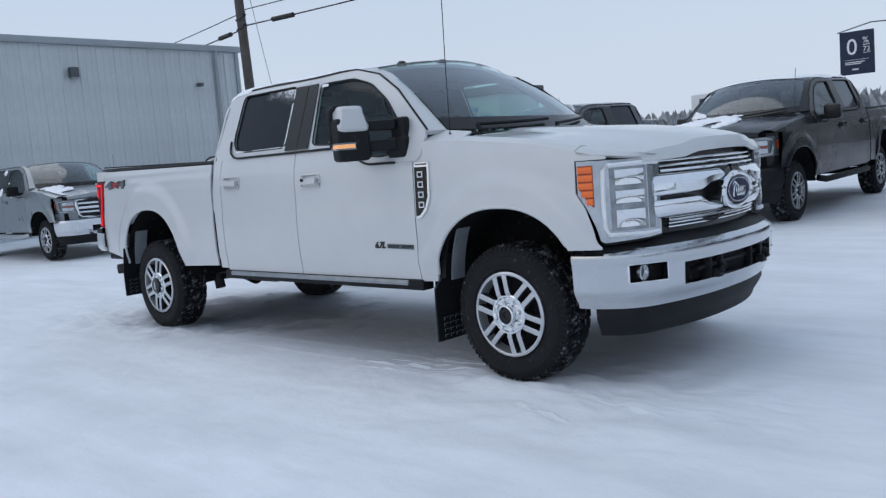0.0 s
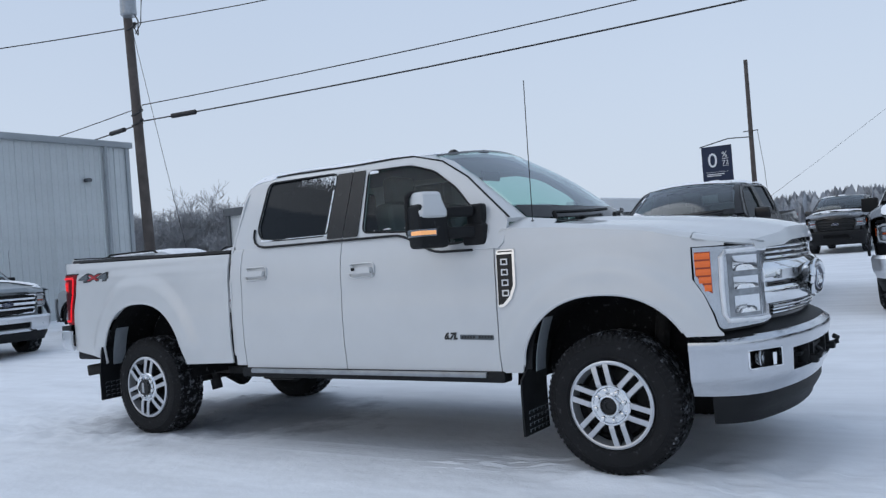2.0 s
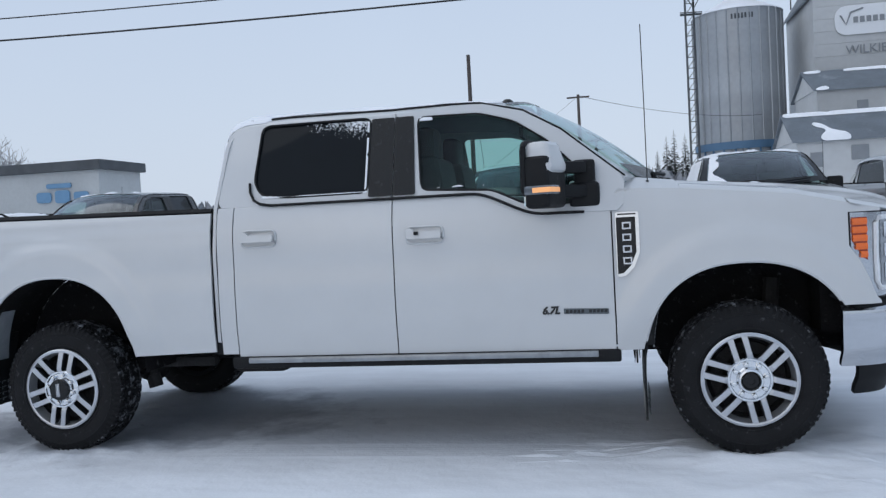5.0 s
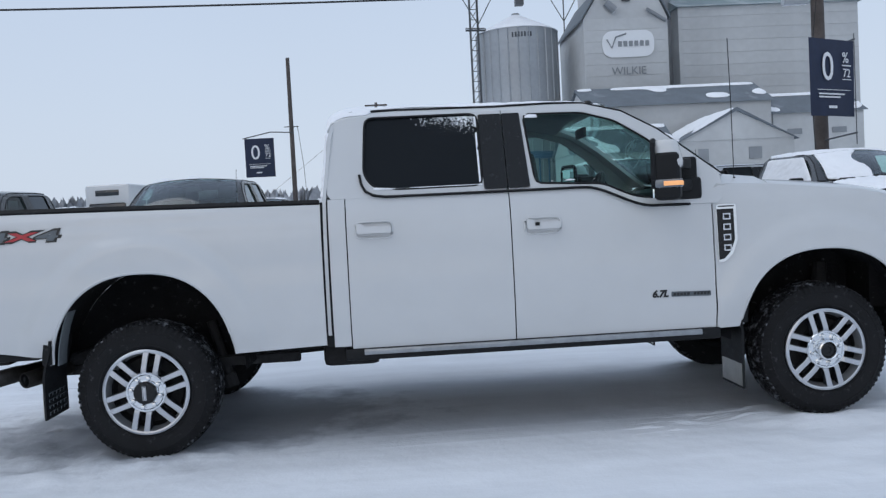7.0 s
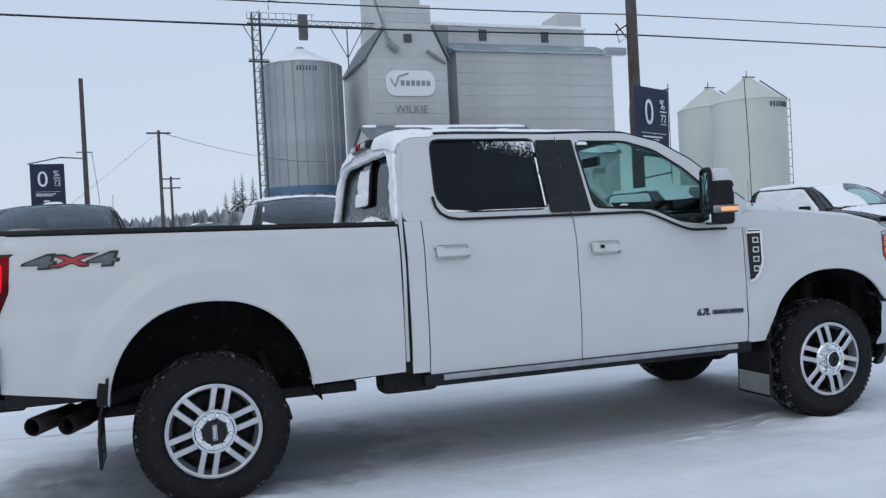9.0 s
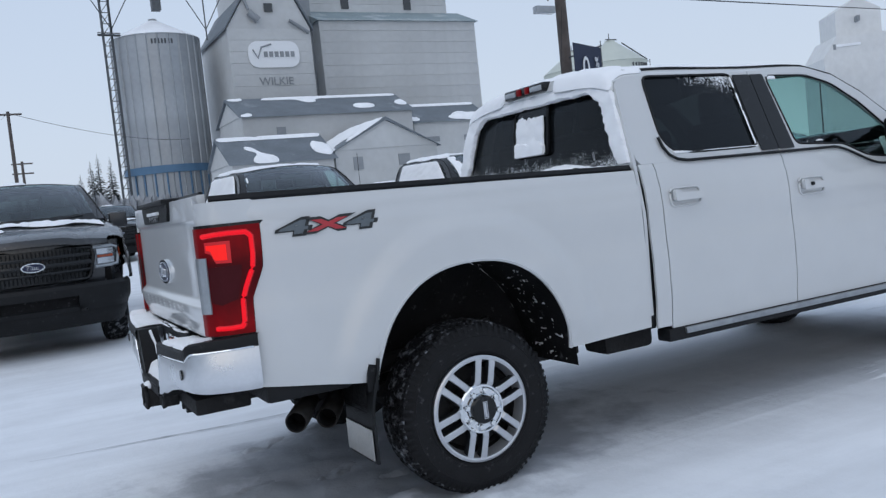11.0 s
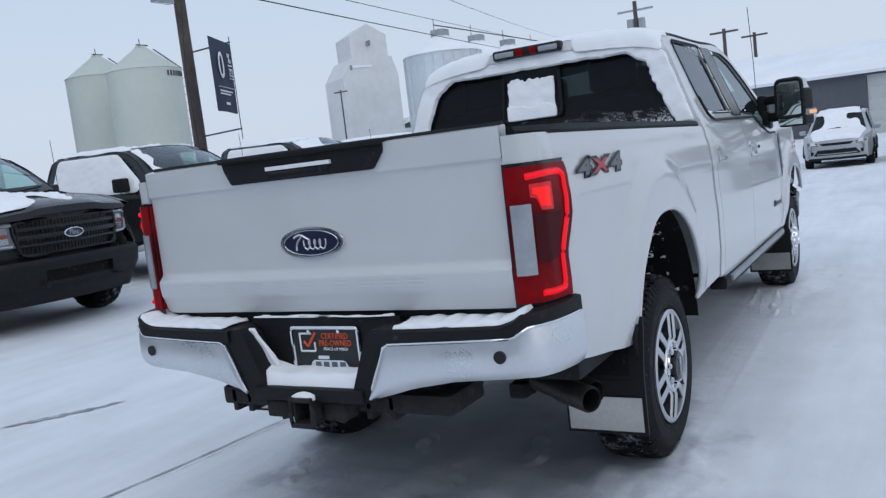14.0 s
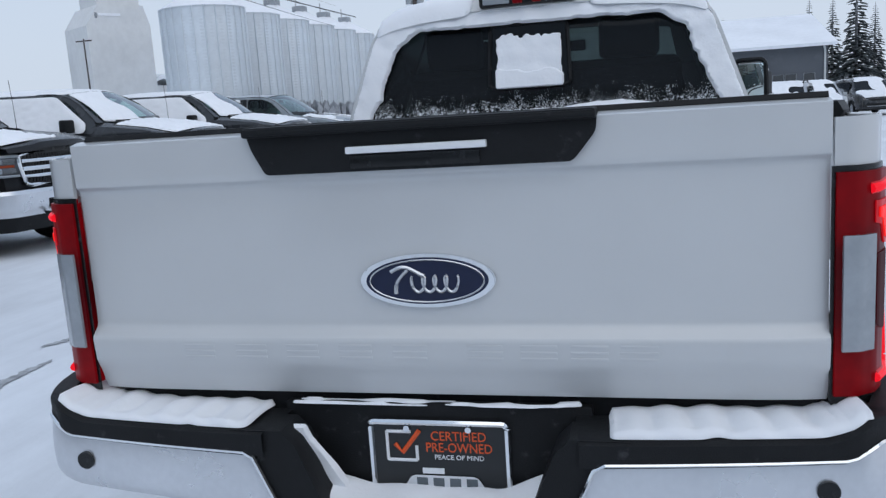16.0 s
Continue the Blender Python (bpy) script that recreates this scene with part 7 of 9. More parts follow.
    for nm, w0, w1, z0, z1 in (("upper_grille", 0.36, 0.46, 0.66, 0.73), ("lower_grille", 0.62, 0.50, 0.38, 0.54), ("bumper_cladding", 0.78, 0.76, 0.245, 0.31)):
        bm = bmesh.new()
        grid(bm, lambda y, k: Vector((nose_x(y * (w0 + (w1 - w0) * k), z0 + (z1 - z0) * k) + 0.016, y * (w0 + (w1 - w0) * k), z0 + (z1 - z0) * k)), steps(-1, 1, 12), steps(0, 1, 3))
        thicken(bm, 0.012)
        part(nm, bm, PLASTIC, car)
    bm = bmesh.new()
    tube(bm, [(nose_x(y, 0.40) + 0.030, y, 0.415 + 0.03 * y * y) for y in steps(-0.52, 0.52, 8)], 0.012, 5)
    part("grille_bar", bm, GREYLENS, car)
    for s in (-1, 1):
        bm = bmesh.new()
        grid(bm, lambda u, z: Vector((nose_x(0.50 + 0.28 * u, z) + 0.018 - 0.02 * u, s * (0.50 + 0.28 * u), z + 0.035 * u)), steps(0, 1, 5), [0.665, 0.70, 0.74])
        thicken(bm, 0.02)
        part("headlamp", bm, LAMPDARK, car)
        bm = bmesh.new()
        lathe(bm, [(0.0, 0.012), (0.045, 0.008), (0.055, 0.0)], Matrix.Translation((nose_x(0.66, 0.46) + 0.012, s * 0.66, 0.46)) @ Matrix.Rotation(radians(90), 4, "Y"), 14)
        part("fog_lamp", bm, PLASTIC, car)
        bm = bmesh.new()
        grid(bm, lambda u, z: Vector((-L - 0.004 + 0.16 * u, s * (0.52 + 0.22 * u), z)), steps(0, 1, 4), [0.86, 1.05])
        thicken(bm, 0.02)
        part("tail_lamp", bm, REDLENS, car)
        bm = bmesh.new()
        box(bm, 0.66, 0.80, s * 1.02 - 0.09, s * 1.02 + 0.09, 1.00, 1.13, 0.035, 3)
        box(bm, 0.70, 0.77, s * 0.92 - 0.05, s * 0.92 + 0.05, 1.00, 1.04, 0.01)
        part("door_mirror", bm, paint, car)
        bm = bmesh.new()
        tube(bm, [(-1.5, s * 0.60, H - 0.04), (-1.35, s * 0.61, H + 0.035), (0.15, s * 0.61, H + 0.035), (0.35, s * 0.60, H - 0.03)], 0.022, 6)
        part("roof_rail", bm, PLASTIC, car)
        for cx in (-1.32, 1.36):
            bm = bmesh.new()
            tube(bm, [(cx + 0.405 * math.cos(a), s * (W + 0.004), 0.32 + 0.405 * math.sin(a)) for a in steps(0.05, math.pi - 0.05, 12)], 0.028, 5)
            part("arch_cladding", bm, PLASTIC, car)
    bm = bmesh.new()
    box(bm, -L + 0.25, L - 0.25, -W * 0.85, W * 0.85, 0.24, 0.70)
    part("floor_pan", bm, LINER, car)
    if snowy > 0:
        bm = bmesh.new()
        n = lambda a, b: noise.noise((a * 1.8 + seed * 5.3, b * 2.2, seed))
        wide = lambda x: W * lerp([(-L, 0.55), (0.3, 0.66), (0.6, 0.70), (1.15, 0.80), (1.6, 0.84), (L, 0.70)], x)

        def lid(x, k):
            on_glass = 0.04 * soft([(0.40, 0), (0.6, 1), (1.05, 1), (1.2, 0)], x)
            return Vector((x + on_glass, wide(x) * k, lerp(top, x) + 0.012 - 0.05 * k * k * k * k + on_glass * 0.5))

        snow_sheet(bm, lid, steps(-L + 0.4, L - 0.06, 60), steps(-0.98, 0.98, 30), lambda x, k: snowy - 0.3 + 0.6 * n(x, k) - (0.75 * soft([(0.2, 0), (0.7, 1)], abs(k - 0.2 * seed + 0.5)) + 0.15 if 0.60 < x < 1.12 else 0.0) > 0, Vector((0.2, 0, 1)), 0.035, 0.025)
        part("snow_cover", bm, FRESH, car, "snow lying on the roof and bonnet")
    return car


def standing(x, y, heading, back, front):
    """All four wheels on the ground: the pose of a vehicle whose axles lie back and front of its origin."""
    d = (math.cos(radians(heading)), math.sin(radians(heading)))
    za, zb = (ground_z(x + d[0] * k, y + d[1] * k) + ground_relief(x + d[0] * k, y + d[1] * k) for k in (back, front))
    return pose(x, y, za + (zb - za) * -back / (front - back) - 0.005, 0, -math.degrees(math.atan2(zb - za, front - back)), heading)


def span(ob):
    return (-1.32, 1.36) if ob.name.startswith("car") else (0.0, 3.68)


def parked(ob, x, y, heading):
    ob.matrix_basis = standing(x, y, heading, *span(ob))
    return ob


dark_a = light_pickup("pickup_truck", BLACKPAINT, "black crew-cab pickup with black grille, snow on its side windows", chrome=False, dark_wheels=True)
pickup_snow(dark_a, {"hood": lambda x, k: 0.95 * (-k) + 0.10 - 0.45 * (x - 4.2), ("side", -1): lambda x, z: 0.75 - 0.5 * (z < 1.40), "roof": lambda x, k: 0.1, "screen": lambda k, y: 1.0 * (-y) - 0.98 + 1.0 * max(0.0, k - 0.62)}, 1)
dark_c = light_pickup("pickup_truck", BLACKPAINT, "black crew-cab pickup with chrome bar grille and snowy bonnet", chrome=True)
pickup_snow(dark_c, {"hood": lambda x, k: 0.9 * (-k) - 0.10, ("side", -1): lambda x, z: 0.70, "roof": lambda x, k: 0.05, "screen": lambda k, y: 1.3 * (-y) - 1.12 + 1.0 * max(0.0, k - 0.62)}, 2)
dark_b = light_pickup("pickup_truck", DARKGREY, "dark grey crew-cab pickup with a dark bar grille dusted with snow", chrome=False)
pickup_snow(dark_b, {"hood": lambda x, k: 0.35 - 0.9 * (x - 3.7), "roof": lambda x, k: -0.1, "screen": lambda k, y: -0.55}, 3)
grey = light_pickup("pickup_truck", GREYPAINT, "grey crew-cab pickup with chrome grille beside the metal building", chrome=True)
pickup_snow(grey, {"hood": lambda x, k: 0.5 * abs(k) - 0.35, ("side", -1): lambda x, z: -0.1, "screen": lambda k, y: -0.65}, 4)
silver = light_pickup("pickup_truck", SILVERPAINT, "silver crew-cab pickup parked in the second row", chrome=True)
white_t = light_pickup("pickup_truck", WHITE, "white crew-cab pickup parked in a far row", chrome=True)
pickup_snow(white_t, {"hood": lambda x, k: 0.2, "roof": lambda x, k: 0.2}, 6)

drifted = light_pickup("pickup_truck", DARKGREY, "dark grey crew-cab pickup half buried under drifted snow", chrome=True)
pickup_snow(drifted, {"hood": lambda x, k: 0.95, ("side", -1): lambda x, z: 0.9, "roof": lambda x, k: 0.9, "screen": lambda k, y: -0.05 - 0.7 * y}, 7)

parked(dark_a, 2.0, 10.3, -90)
parked(dark_c, 5.58, 10.65, -90)
parked(dark_b, -1.62, 9.95, -90)
parked(grey, -13.5, 2.86, 0)
parked(silver, 8.0, 13.4, 3)
parked(white_t, 13.2, 29.5, 60)


def again(ob, x, y, heading):
    return copy_thing(ob, standing(x, y, heading, *span(ob)))


parked(drifted, 9.55, 10.9, -90)
again(drifted, 13.3, 10.9, -90)
again(dark_b, -5.5, 10.5, -90)
again(grey, 17.2, 11.0, -90)
for x, y, h, o in ((1.6, 29.6, -90, dark_b), (-3.6, 29.8, -88, dark_c), (-7.5, 34.0, -90, dark_a), (5.2, 33.5, -92, white_t), (17.0, 31.0, 80, white_t), (9.5, 33.8, 90, dark_b), (-10.5, 27.5, -80, dark_b)):
    again(o, x, y, h)
snow_suv = hatch("car", SILVERPAINT, "silver SUV with snow over roof and glass", snowy=0.95, seed=2)
white_suv = hatch("car", WHITE, "white SUV with snow on its bonnet", snowy=0.8, seed=3)
dark_suv = hatch("car", DARKGREY, "dark grey SUV with a snowy roof", snowy=0.75, seed=4)
parked(snow_suv, -10.7, 7.0, 180)
parked(white_suv, -10.0, 9.8, 180)
parked(dark_suv, -10.0, 12.5, 181)
for o, x, y, h in ((snow_suv, 25.2, 0.25, 181), (white_suv, 25.0, -2.4, 178), (snow_suv, 25.5, -4.75, 166), (dark_suv, 33.0, -2.9, 180), (snow_suv, 36.0, -7.6, 180), (dark_suv, 40.0, -10.5, 182), (white_suv, 45.0, -8.5, 180), (snow_suv, 47.0, -11.5, 178), (dark_suv, 47.0, -5.5, 180)):
    again(o, x, y, h)


# ---- buildings, bins, poles and trees round the lot ----
SIDING = material("pale_steel_siding", (0.55, 0.585, 0.595), rough=0.5, metal=0.2, vary=0.06, scale=1.0, fine=14, dirt=(0.46, 0.485, 0.50), dirt_amount=0.3, dirt_scale=0.8, island=0.03)
TRIMGREY = material("grey_trim_steel", (0.33, 0.36, 0.38), rough=0.5, metal=0.2, vary=0.06, scale=2)
DARKGREYDOOR = material("grey_steel_door", (0.16, 0.17, 0.185), rough=0.5, vary=0.06, scale=2, fine=20)
DARKSIDING = material("charcoal_siding", (0.085, 0.095, 0.11), rough=0.6, vary=0.08, scale=0.6, fine=9, dirt=(0.14, 0.15, 0.17), dirt_amount=0.3, dirt_scale=0.5)
PALEWALL = material("off_white_wall", (0.52, 0.54, 0.54), rough=0.7, vary=0.06, scale=0.5, fine=8, dirt=(0.42, 0.43, 0.43), dirt_amount=0.3, dirt_scale=0.6)
# Far elevator, roof and bin tones are lifted to stand in for haze.
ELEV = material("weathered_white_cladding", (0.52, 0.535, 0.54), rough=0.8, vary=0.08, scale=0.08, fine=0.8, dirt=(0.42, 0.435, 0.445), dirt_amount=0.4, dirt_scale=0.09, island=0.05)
# White of the old elevator, with distance haze painted into it.
HAZEDPAINT = material("hazed_white_boards", (0.72, 0.73, 0.73), rough=0.8, vary=0.08, scale=0.1, fine=0.9, dirt=(0.58, 0.59, 0.59), dirt_amount=0.35, dirt_scale=0.1)
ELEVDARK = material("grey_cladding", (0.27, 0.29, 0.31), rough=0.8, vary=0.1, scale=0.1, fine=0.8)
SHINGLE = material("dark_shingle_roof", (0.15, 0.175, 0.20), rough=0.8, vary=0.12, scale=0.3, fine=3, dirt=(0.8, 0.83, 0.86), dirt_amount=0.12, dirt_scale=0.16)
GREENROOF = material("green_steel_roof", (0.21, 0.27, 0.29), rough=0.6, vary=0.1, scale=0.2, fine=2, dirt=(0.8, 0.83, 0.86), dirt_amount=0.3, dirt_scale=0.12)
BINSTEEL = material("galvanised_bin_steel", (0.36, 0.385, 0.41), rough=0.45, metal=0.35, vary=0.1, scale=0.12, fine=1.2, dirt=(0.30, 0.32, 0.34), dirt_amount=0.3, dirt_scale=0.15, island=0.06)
BINPALE = material("pale_galvanised_steel", (0.66, 0.71, 0.75), rough=0.5, metal=0.3, vary=0.08, scale=0.1, fine=1.2, dirt=(0.58, 0.62, 0.66), dirt_amount=0.3, dirt_scale=0.12, island=0.05)
CREAM = material("cream_painted_steel", (0.52, 0.56, 0.51), rough=0.45, vary=0.05, scale=0.2, fine=2, dirt=(0.44, 0.47, 0.43), dirt_amount=0.3, dirt_scale=0.25)
FRAMESTEEL = material("dark_frame_steel", (0.10, 0.11, 0.12), rough=0.6, metal=0.3, vary=0.15, scale=2)
WOODPOLE = material("weathered_pole_wood", (0.10, 0.085, 0.078), rough=0.85, vary=0.25, scale=3, fine=40, bump=0.4, bump_scale=30, dirt=(0.055, 0.047, 0.043), dirt_amount=0.4, dirt_scale=4)
WIRE = material("black_cable", (0.02, 0.02, 0.022), rough=0.6, vary=0.1, scale=3)
BANNER = material("navy_banner_cloth", (0.015, 0.025, 0.06), rough=0.7, vary=0.12, scale=4, fine=60, bump=0.1)
# Bark grey carries the haze of the distance in its base colour.
BARK = material("frosted_hazed_bark", (0.36, 0.37, 0.39), rough=0.9, vary=0.25, scale=3, fine=30, dirt=(0.4, 0.42, 0.45), dirt_amount=0.3, dirt_scale=2)
# Needle tone and pale patches are raised to paint in haze.
NEEDLE = material("frosted_hazed_spruce_needles", (0.075, 0.09, 0.092), rough=0.9, vary=0.3, scale=2, fine=14, dirt=(0.45, 0.48, 0.51), dirt_amount=0.42, dirt_scale=3)
# Twig colour is paled to hold the haze over the far bushes.
HEDGE = material("bare_hazed_shelterbelt_twigs", (0.40, 0.42, 0.45), rough=0.95, vary=0.3, scale=0.4, fine=4, dirt=(0.3, 0.32, 0.34), dirt_amount=0.25, dirt_scale=0.5)
WINDOWDARK = material("dark_window_glass", (0.03, 0.035, 0.04), rough=0.1, coat=0.5, vary=0.2, scale=2)
BLUESIGN = material("pale_blue_sign", (0.16, 0.32, 0.50), rough=0.5, vary=0.06, scale=3)
BLUEBEAM = material("blue_painted_beam", (0.08, 0.17, 0.28), rough=0.5, vary=0.08, scale=0.4)


def shared_part(name, mesh_owner, parent, m):
    o = new(name, mesh_owner.data)
    o.parent = parent
    o.matrix_basis = m
    return o


# metal shop with ribbed siding
shop = root("metal_building", pose(-17.65, 0, 0), "pale grey ribbed steel building with snow along its eave", "building")
bm = bmesh.new()
box(bm, -14.0, -0.06, -16.0, 12.0, -0.3, 5.62)
part("wall_core", bm, TRIMGREY, shop, smooth=False)
panel = None
k = 0
y = -16.0
while y < 11.9:
    if panel is None:
        bm = bmesh.new()
        prof = [(0.0, 0.0), (0.02, 0.035), (0.06, 0.035), (0.08, 0.0), (0.22, 0.0), (0.225, 0.010), (0.245, 0.010), (0.25, 0.0), (0.40, 0.0), (0.405, 0.010), (0.425, 0.010), (0.43, 0.0), (0.55, 0.0)]
        grid(bm, lambda u, z: Vector((prof[int(u)][1] - 0.03, prof[int(u)][0], z)), range(len(prof)), [-0.2, 5.6])
        thicken(bm, 0.004)
        panel = part("siding_panel", bm, SIDING, shop, smooth=False)
        panel.location = (0, y, 0)
    else:
        shared_part("siding_panel", panel, shop, pose(0, y, 0))
    y += 0.55
bm = bmesh.new()
box(bm, -0.10, 0.14, -16.1, 12.15, 5.58, 5.78, 0.04)
box(bm, -0.02, 0.05, 11.93, 12.06, -0.2, 5.6)
part("eave_trim", bm, TRIMGREY, shop, "rolled grey eave gutter")
bm = bmesh.new()
grid(bm, lambda x, y: Vector((x, y, 5.76 - 0.12 * x if x > -7 else 5.76 + 0.12 * (x + 14))), [0.1, -7, -14.1], steps(-16.1, 12.1, 10))
thicken(bm, 0.08)
part("roof", bm, FRESH, shop, "snow-covered low roof")
bm = bmesh.new()
tube(bm, [(0.10, 11.15, 5.6), (0.07, 11.15, 5.35), (0.07, 11.15, 0.2)], 0.06, 8)
part("downpipe", bm, TRIMGREY, shop)
bm = bmesh.new()
box(bm, 0.0, 0.24, 6.19, 6.43, 4.62, 4.92, 0.03)
lampb = part("wall_lamp", bm, FRAMESTEEL, shop, "boxy dark wall lamp")
bm = bmesh.new()
box(bm, 0.04, 0.22, 6.21, 6.41, 4.58, 4.70, 0.02)
part("lamp_lens", bm, GREYLENS, lampb)
bm = bmesh.new()
box(bm, 0.0, 0.22, 10.36, 10.52, 4.42, 4.53, 0.02)
part("wall_camera", bm, FRAMESTEEL, shop)

# low white building with a dark roof edge
low = root("low_building", pose(0, 0, 0), "low white building with a dark roof edge and blue sign shapes", "building")
bm = bmesh.new()
box(bm, -28.8, -17.9, 26.4, 29.6, 0.1, 4.35)
part("wall", bm, PALEWALL, low, smooth=False)
bm = bmesh.new()
box(bm, -29.0, -17.7, 26.2, 29.8, 4.30, 4.72, 0.03)
part("roof_edge", bm, FRAMESTEEL, low, smooth=False)
for x in (-28.75, -23.3):
    bm = bmesh.new()
    box(bm, x - 0.12, x + 0.12, 26.28, 26.42, 0.2, 4.32)
    part("corner_trim", bm, FRAMESTEEL, low, smooth=False)
for x0, x1, z0, z1 in ((-20.9, -20.2, 3.0, 3.45), (-20.0, -19.3, 2.95, 3.5), (-19.1, -18.4, 3.0, 3.4), (-20.4, -19.2, 3.6, 3.8)):
    bm = bmesh.new()
    slab(bm, rounded([(x0, z0), (x1, z0), (x1, z1), (x0, z1)], 0.15), lambda u, v, t: Vector((u, 26.38 - t, v)), 0.06)
    part("sign_shape", bm, BLUESIGN, low)

# charcoal shop with a snowy roof
shop2 = root("charcoal_building", pose(60.0, 0, -0.35), "charcoal building with a snowy roof and a white garage door", "building")
for b6 in ((0, 0.3, 1.2, 14.0, -0.2, 4.3), (0, 0.3, -12.8, -3.0, -0.2, 4.3), (0, 0.3, -3.0, 1.2, 3.95, 4.3), (0.3, 18, -12.8, -12.5, -0.2, 4.3), (0.3, 18, 13.7, 14.0, -0.2, 4.3), (17.7, 18, -12.5, 13.7, -0.2, 4.3)):
    bm = bmesh.new()
    box(bm, *b6)
    part("wall", bm, DARKSIDING, shop2, smooth=False)
bm = bmesh.new()
for z in steps(0, 3.95, 5)[:-1]:
    box(bm, 0.10, 0.16, -2.98, 1.18, z + 0.003, z + 0.787, 0.006)
part("garage_door", bm, PALEWALL, shop2, "white sectional garage door")
bm = bmesh.new()
grid(bm, lambda x, y: Vector((x, y, 4.28 + (x + 0.6) * 0.27 if x < 9 else 4.28 + (18.6 - x) * 0.27)), [-0.6, 9, 18.6], steps(-13.3, 14.5, 6))
thicken(bm, 0.22)
part("roof", bm, FRESH, shop2, "thick snow on the roof")
for s in (-12.8, 14.0):
    bm = bmesh.new()
    bm.faces.new([bm.verts.new((x, s, z)) for x, z in ((0, 4.2), (18, 4.2), (9, 6.7))])
    thicken(bm, 0.15)
    part("gable", bm, DARKSIDING, shop2, smooth=False)
for y in (-8.8, -9.6, -10.4, -11.6):
    bm = bmesh.new()
    box(bm, -0.05, 0.05, y - 0.38, y + 0.34, 1.1, 2.3)
    w = part("window", bm, WINDOWDARK, shop2, smooth=False)
    bm = bmesh.new()
    tube(bm, [(-0.06, y - 0.38, 1.1), (-0.06, y - 0.38, 2.3), (-0.06, y + 0.34, 2.3), (-0.06, y + 0.34, 1.1), (-0.06, y - 0.38, 1.1)], 0.03, 4)
    part("window_frame", bm, GREYLENS, w)
bm = bmesh.new()
box(bm, -0.03, 0.05, -5.05, -4.20, 0.1, 2.25, 0.01)
door = part("door", bm, DARKGREYDOOR, shop2, "grey steel entrance door")
bm = bmesh.new()
tube(bm, [(-0.05, -4.16, 0.1), (-0.05, -4.16, 2.30), (-0.05, -5.09, 2.30), (-0.05, -5.09, 0.1)], 0.05, 4)
part("door_frame", bm, PALEWALL, door)
bm = bmesh.new()
box(bm, -0.06, -0.02, -4.9, -4.35, 1.35, 2.05, 0.01)
part("door_pane", bm, WINDOWDARK, door)
bm = bmesh.new()
box(bm, -0.22, 0.0, -4.76, -4.56, 3.2, 3.42, 0.04)
part("wall_lamp", bm, PALEWALL, shop2)
bm = bmesh.new()
box(bm, -0.05, 0.05, -5.86, -5.44, 1.28, 2.21)
w = part("window", bm, WINDOWDARK, shop2, smooth=False)
bm = bmesh.new()
tube(bm, [(-0.06, -5.86, 1.28), (-0.06, -5.86, 2.21), (-0.06, -5.44, 2.21), (-0.06, -5.44, 1.28), (-0.06, -5.86, 1.28)], 0.03, 4)
part("window_frame", bm, PALEWALL, w)
bm = bmesh.new()
tube(bm, [(-0.1, -12.5, 4.2), (-0.1, -12.6, 3.8), (-0.1, -12.6, 0.1)], 0.07, 6)
part("downpipe", bm, PALEWALL, shop2)


def wood_pole(name, x, y, h, r, lean=(0.0, 0.0), label="weathered wooden utility pole", category="utility pole"):
    z = ground_z(x, y)
    p = root(name, pose(x, y, z - 0.3), label, category)
    bm = bmesh.new()
    tube(bm, [(lean[0] * k, lean[1] * k, (h + 0.3) * k) for k in steps(0, 1, 6)], [r * (1 - 0.28 * k) for k in steps(0, 1, 6)], 12)
    part("shaft", bm, WOODPOLE, p)
    return p


# pole beside the metal building, with a transformer
near_pole = wood_pole("utility_pole", -15.4, 11.0, 11.5, 0.17, (-0.35, -0.1))
bm = bmesh.new()
lathe(bm, [(0.0, 1.0), (0.2, 0.98), (0.24, 0.9), (0.24, 0.05), (0.2, 0.0), (0.0, 0.0)], Matrix.Translation((0.18, -0.38, 9.2)), 20)
for a in (-0.1, 0.1):
    rod(bm, (0.18 + a, -0.38, 10.1), (0.18 + a, -0.38, 10.45), 0.04, 0.03, 8)
part("transformer", bm, GREYLENS, near_pole, "grey can transformer")
bm = bmesh.new()
for z, q in ((8.9, 0.0), (6.3, 0.0), (6.0, 0.0)):
    rod(bm, (-0.3, -0.16, z), (0.25, -0.24, z + 0.05), 0.035, seg=6)
    lathe(bm, [(0.05, 0), (0.07, 0.04), (0.05, 0.09), (0.0, 0.1)], Matrix.Translation((0.25, -0.24, z + 0.04)), 8)
tube(bm, [(0.3, -0.3, 9.3), (0.55, -0.35, 9.0), (0.45, -0.3, 8.6), (0.15, -0.2, 8.9)], 0.02, 5)
tube(bm, [(0.3, -0.3, 10.1), (0.7, -0.3, 9.6), (0.6, -0.3, 8.9), (0.2, -0.2, 8.7)], 0.018, 5)
part("cable_loop", bm, WIRE, near_pole)

sign_pole = wood_pole("utility_pole", 12.0, 13.96, 11.0, 0.175, (0.0, 0.0), "brown wooden utility pole that carries a banner")
bm = bmesh.new()
box(bm, -0.85, -0.25, -0.10, 0.10, 6.05, 6.25, 0.03)
part("cable_box", bm, GREYLENS, sign_pole, "grey cable splice box")
bm = bmesh.new()
tube(bm, [(-0.1, 0, 6.9), (-0.45, 0.05, 6.7), (-0.4, 0, 6.4), (-0.15, 0.05, 6.55), (-0.5, 0, 6.9)], 0.02, 5)
tube(bm, [(-0.1, -0.17, 6.2), (-0.32, -0.2, 4.5), (-0.30, -0.22, 3.0), (-0.17, -0.2, 1.5)], 0.012, 4)
part("cable_loop", bm, WIRE, sign_pole)
ad = Vector((0.08, -0.996, 0))
bm = bmesh.new()
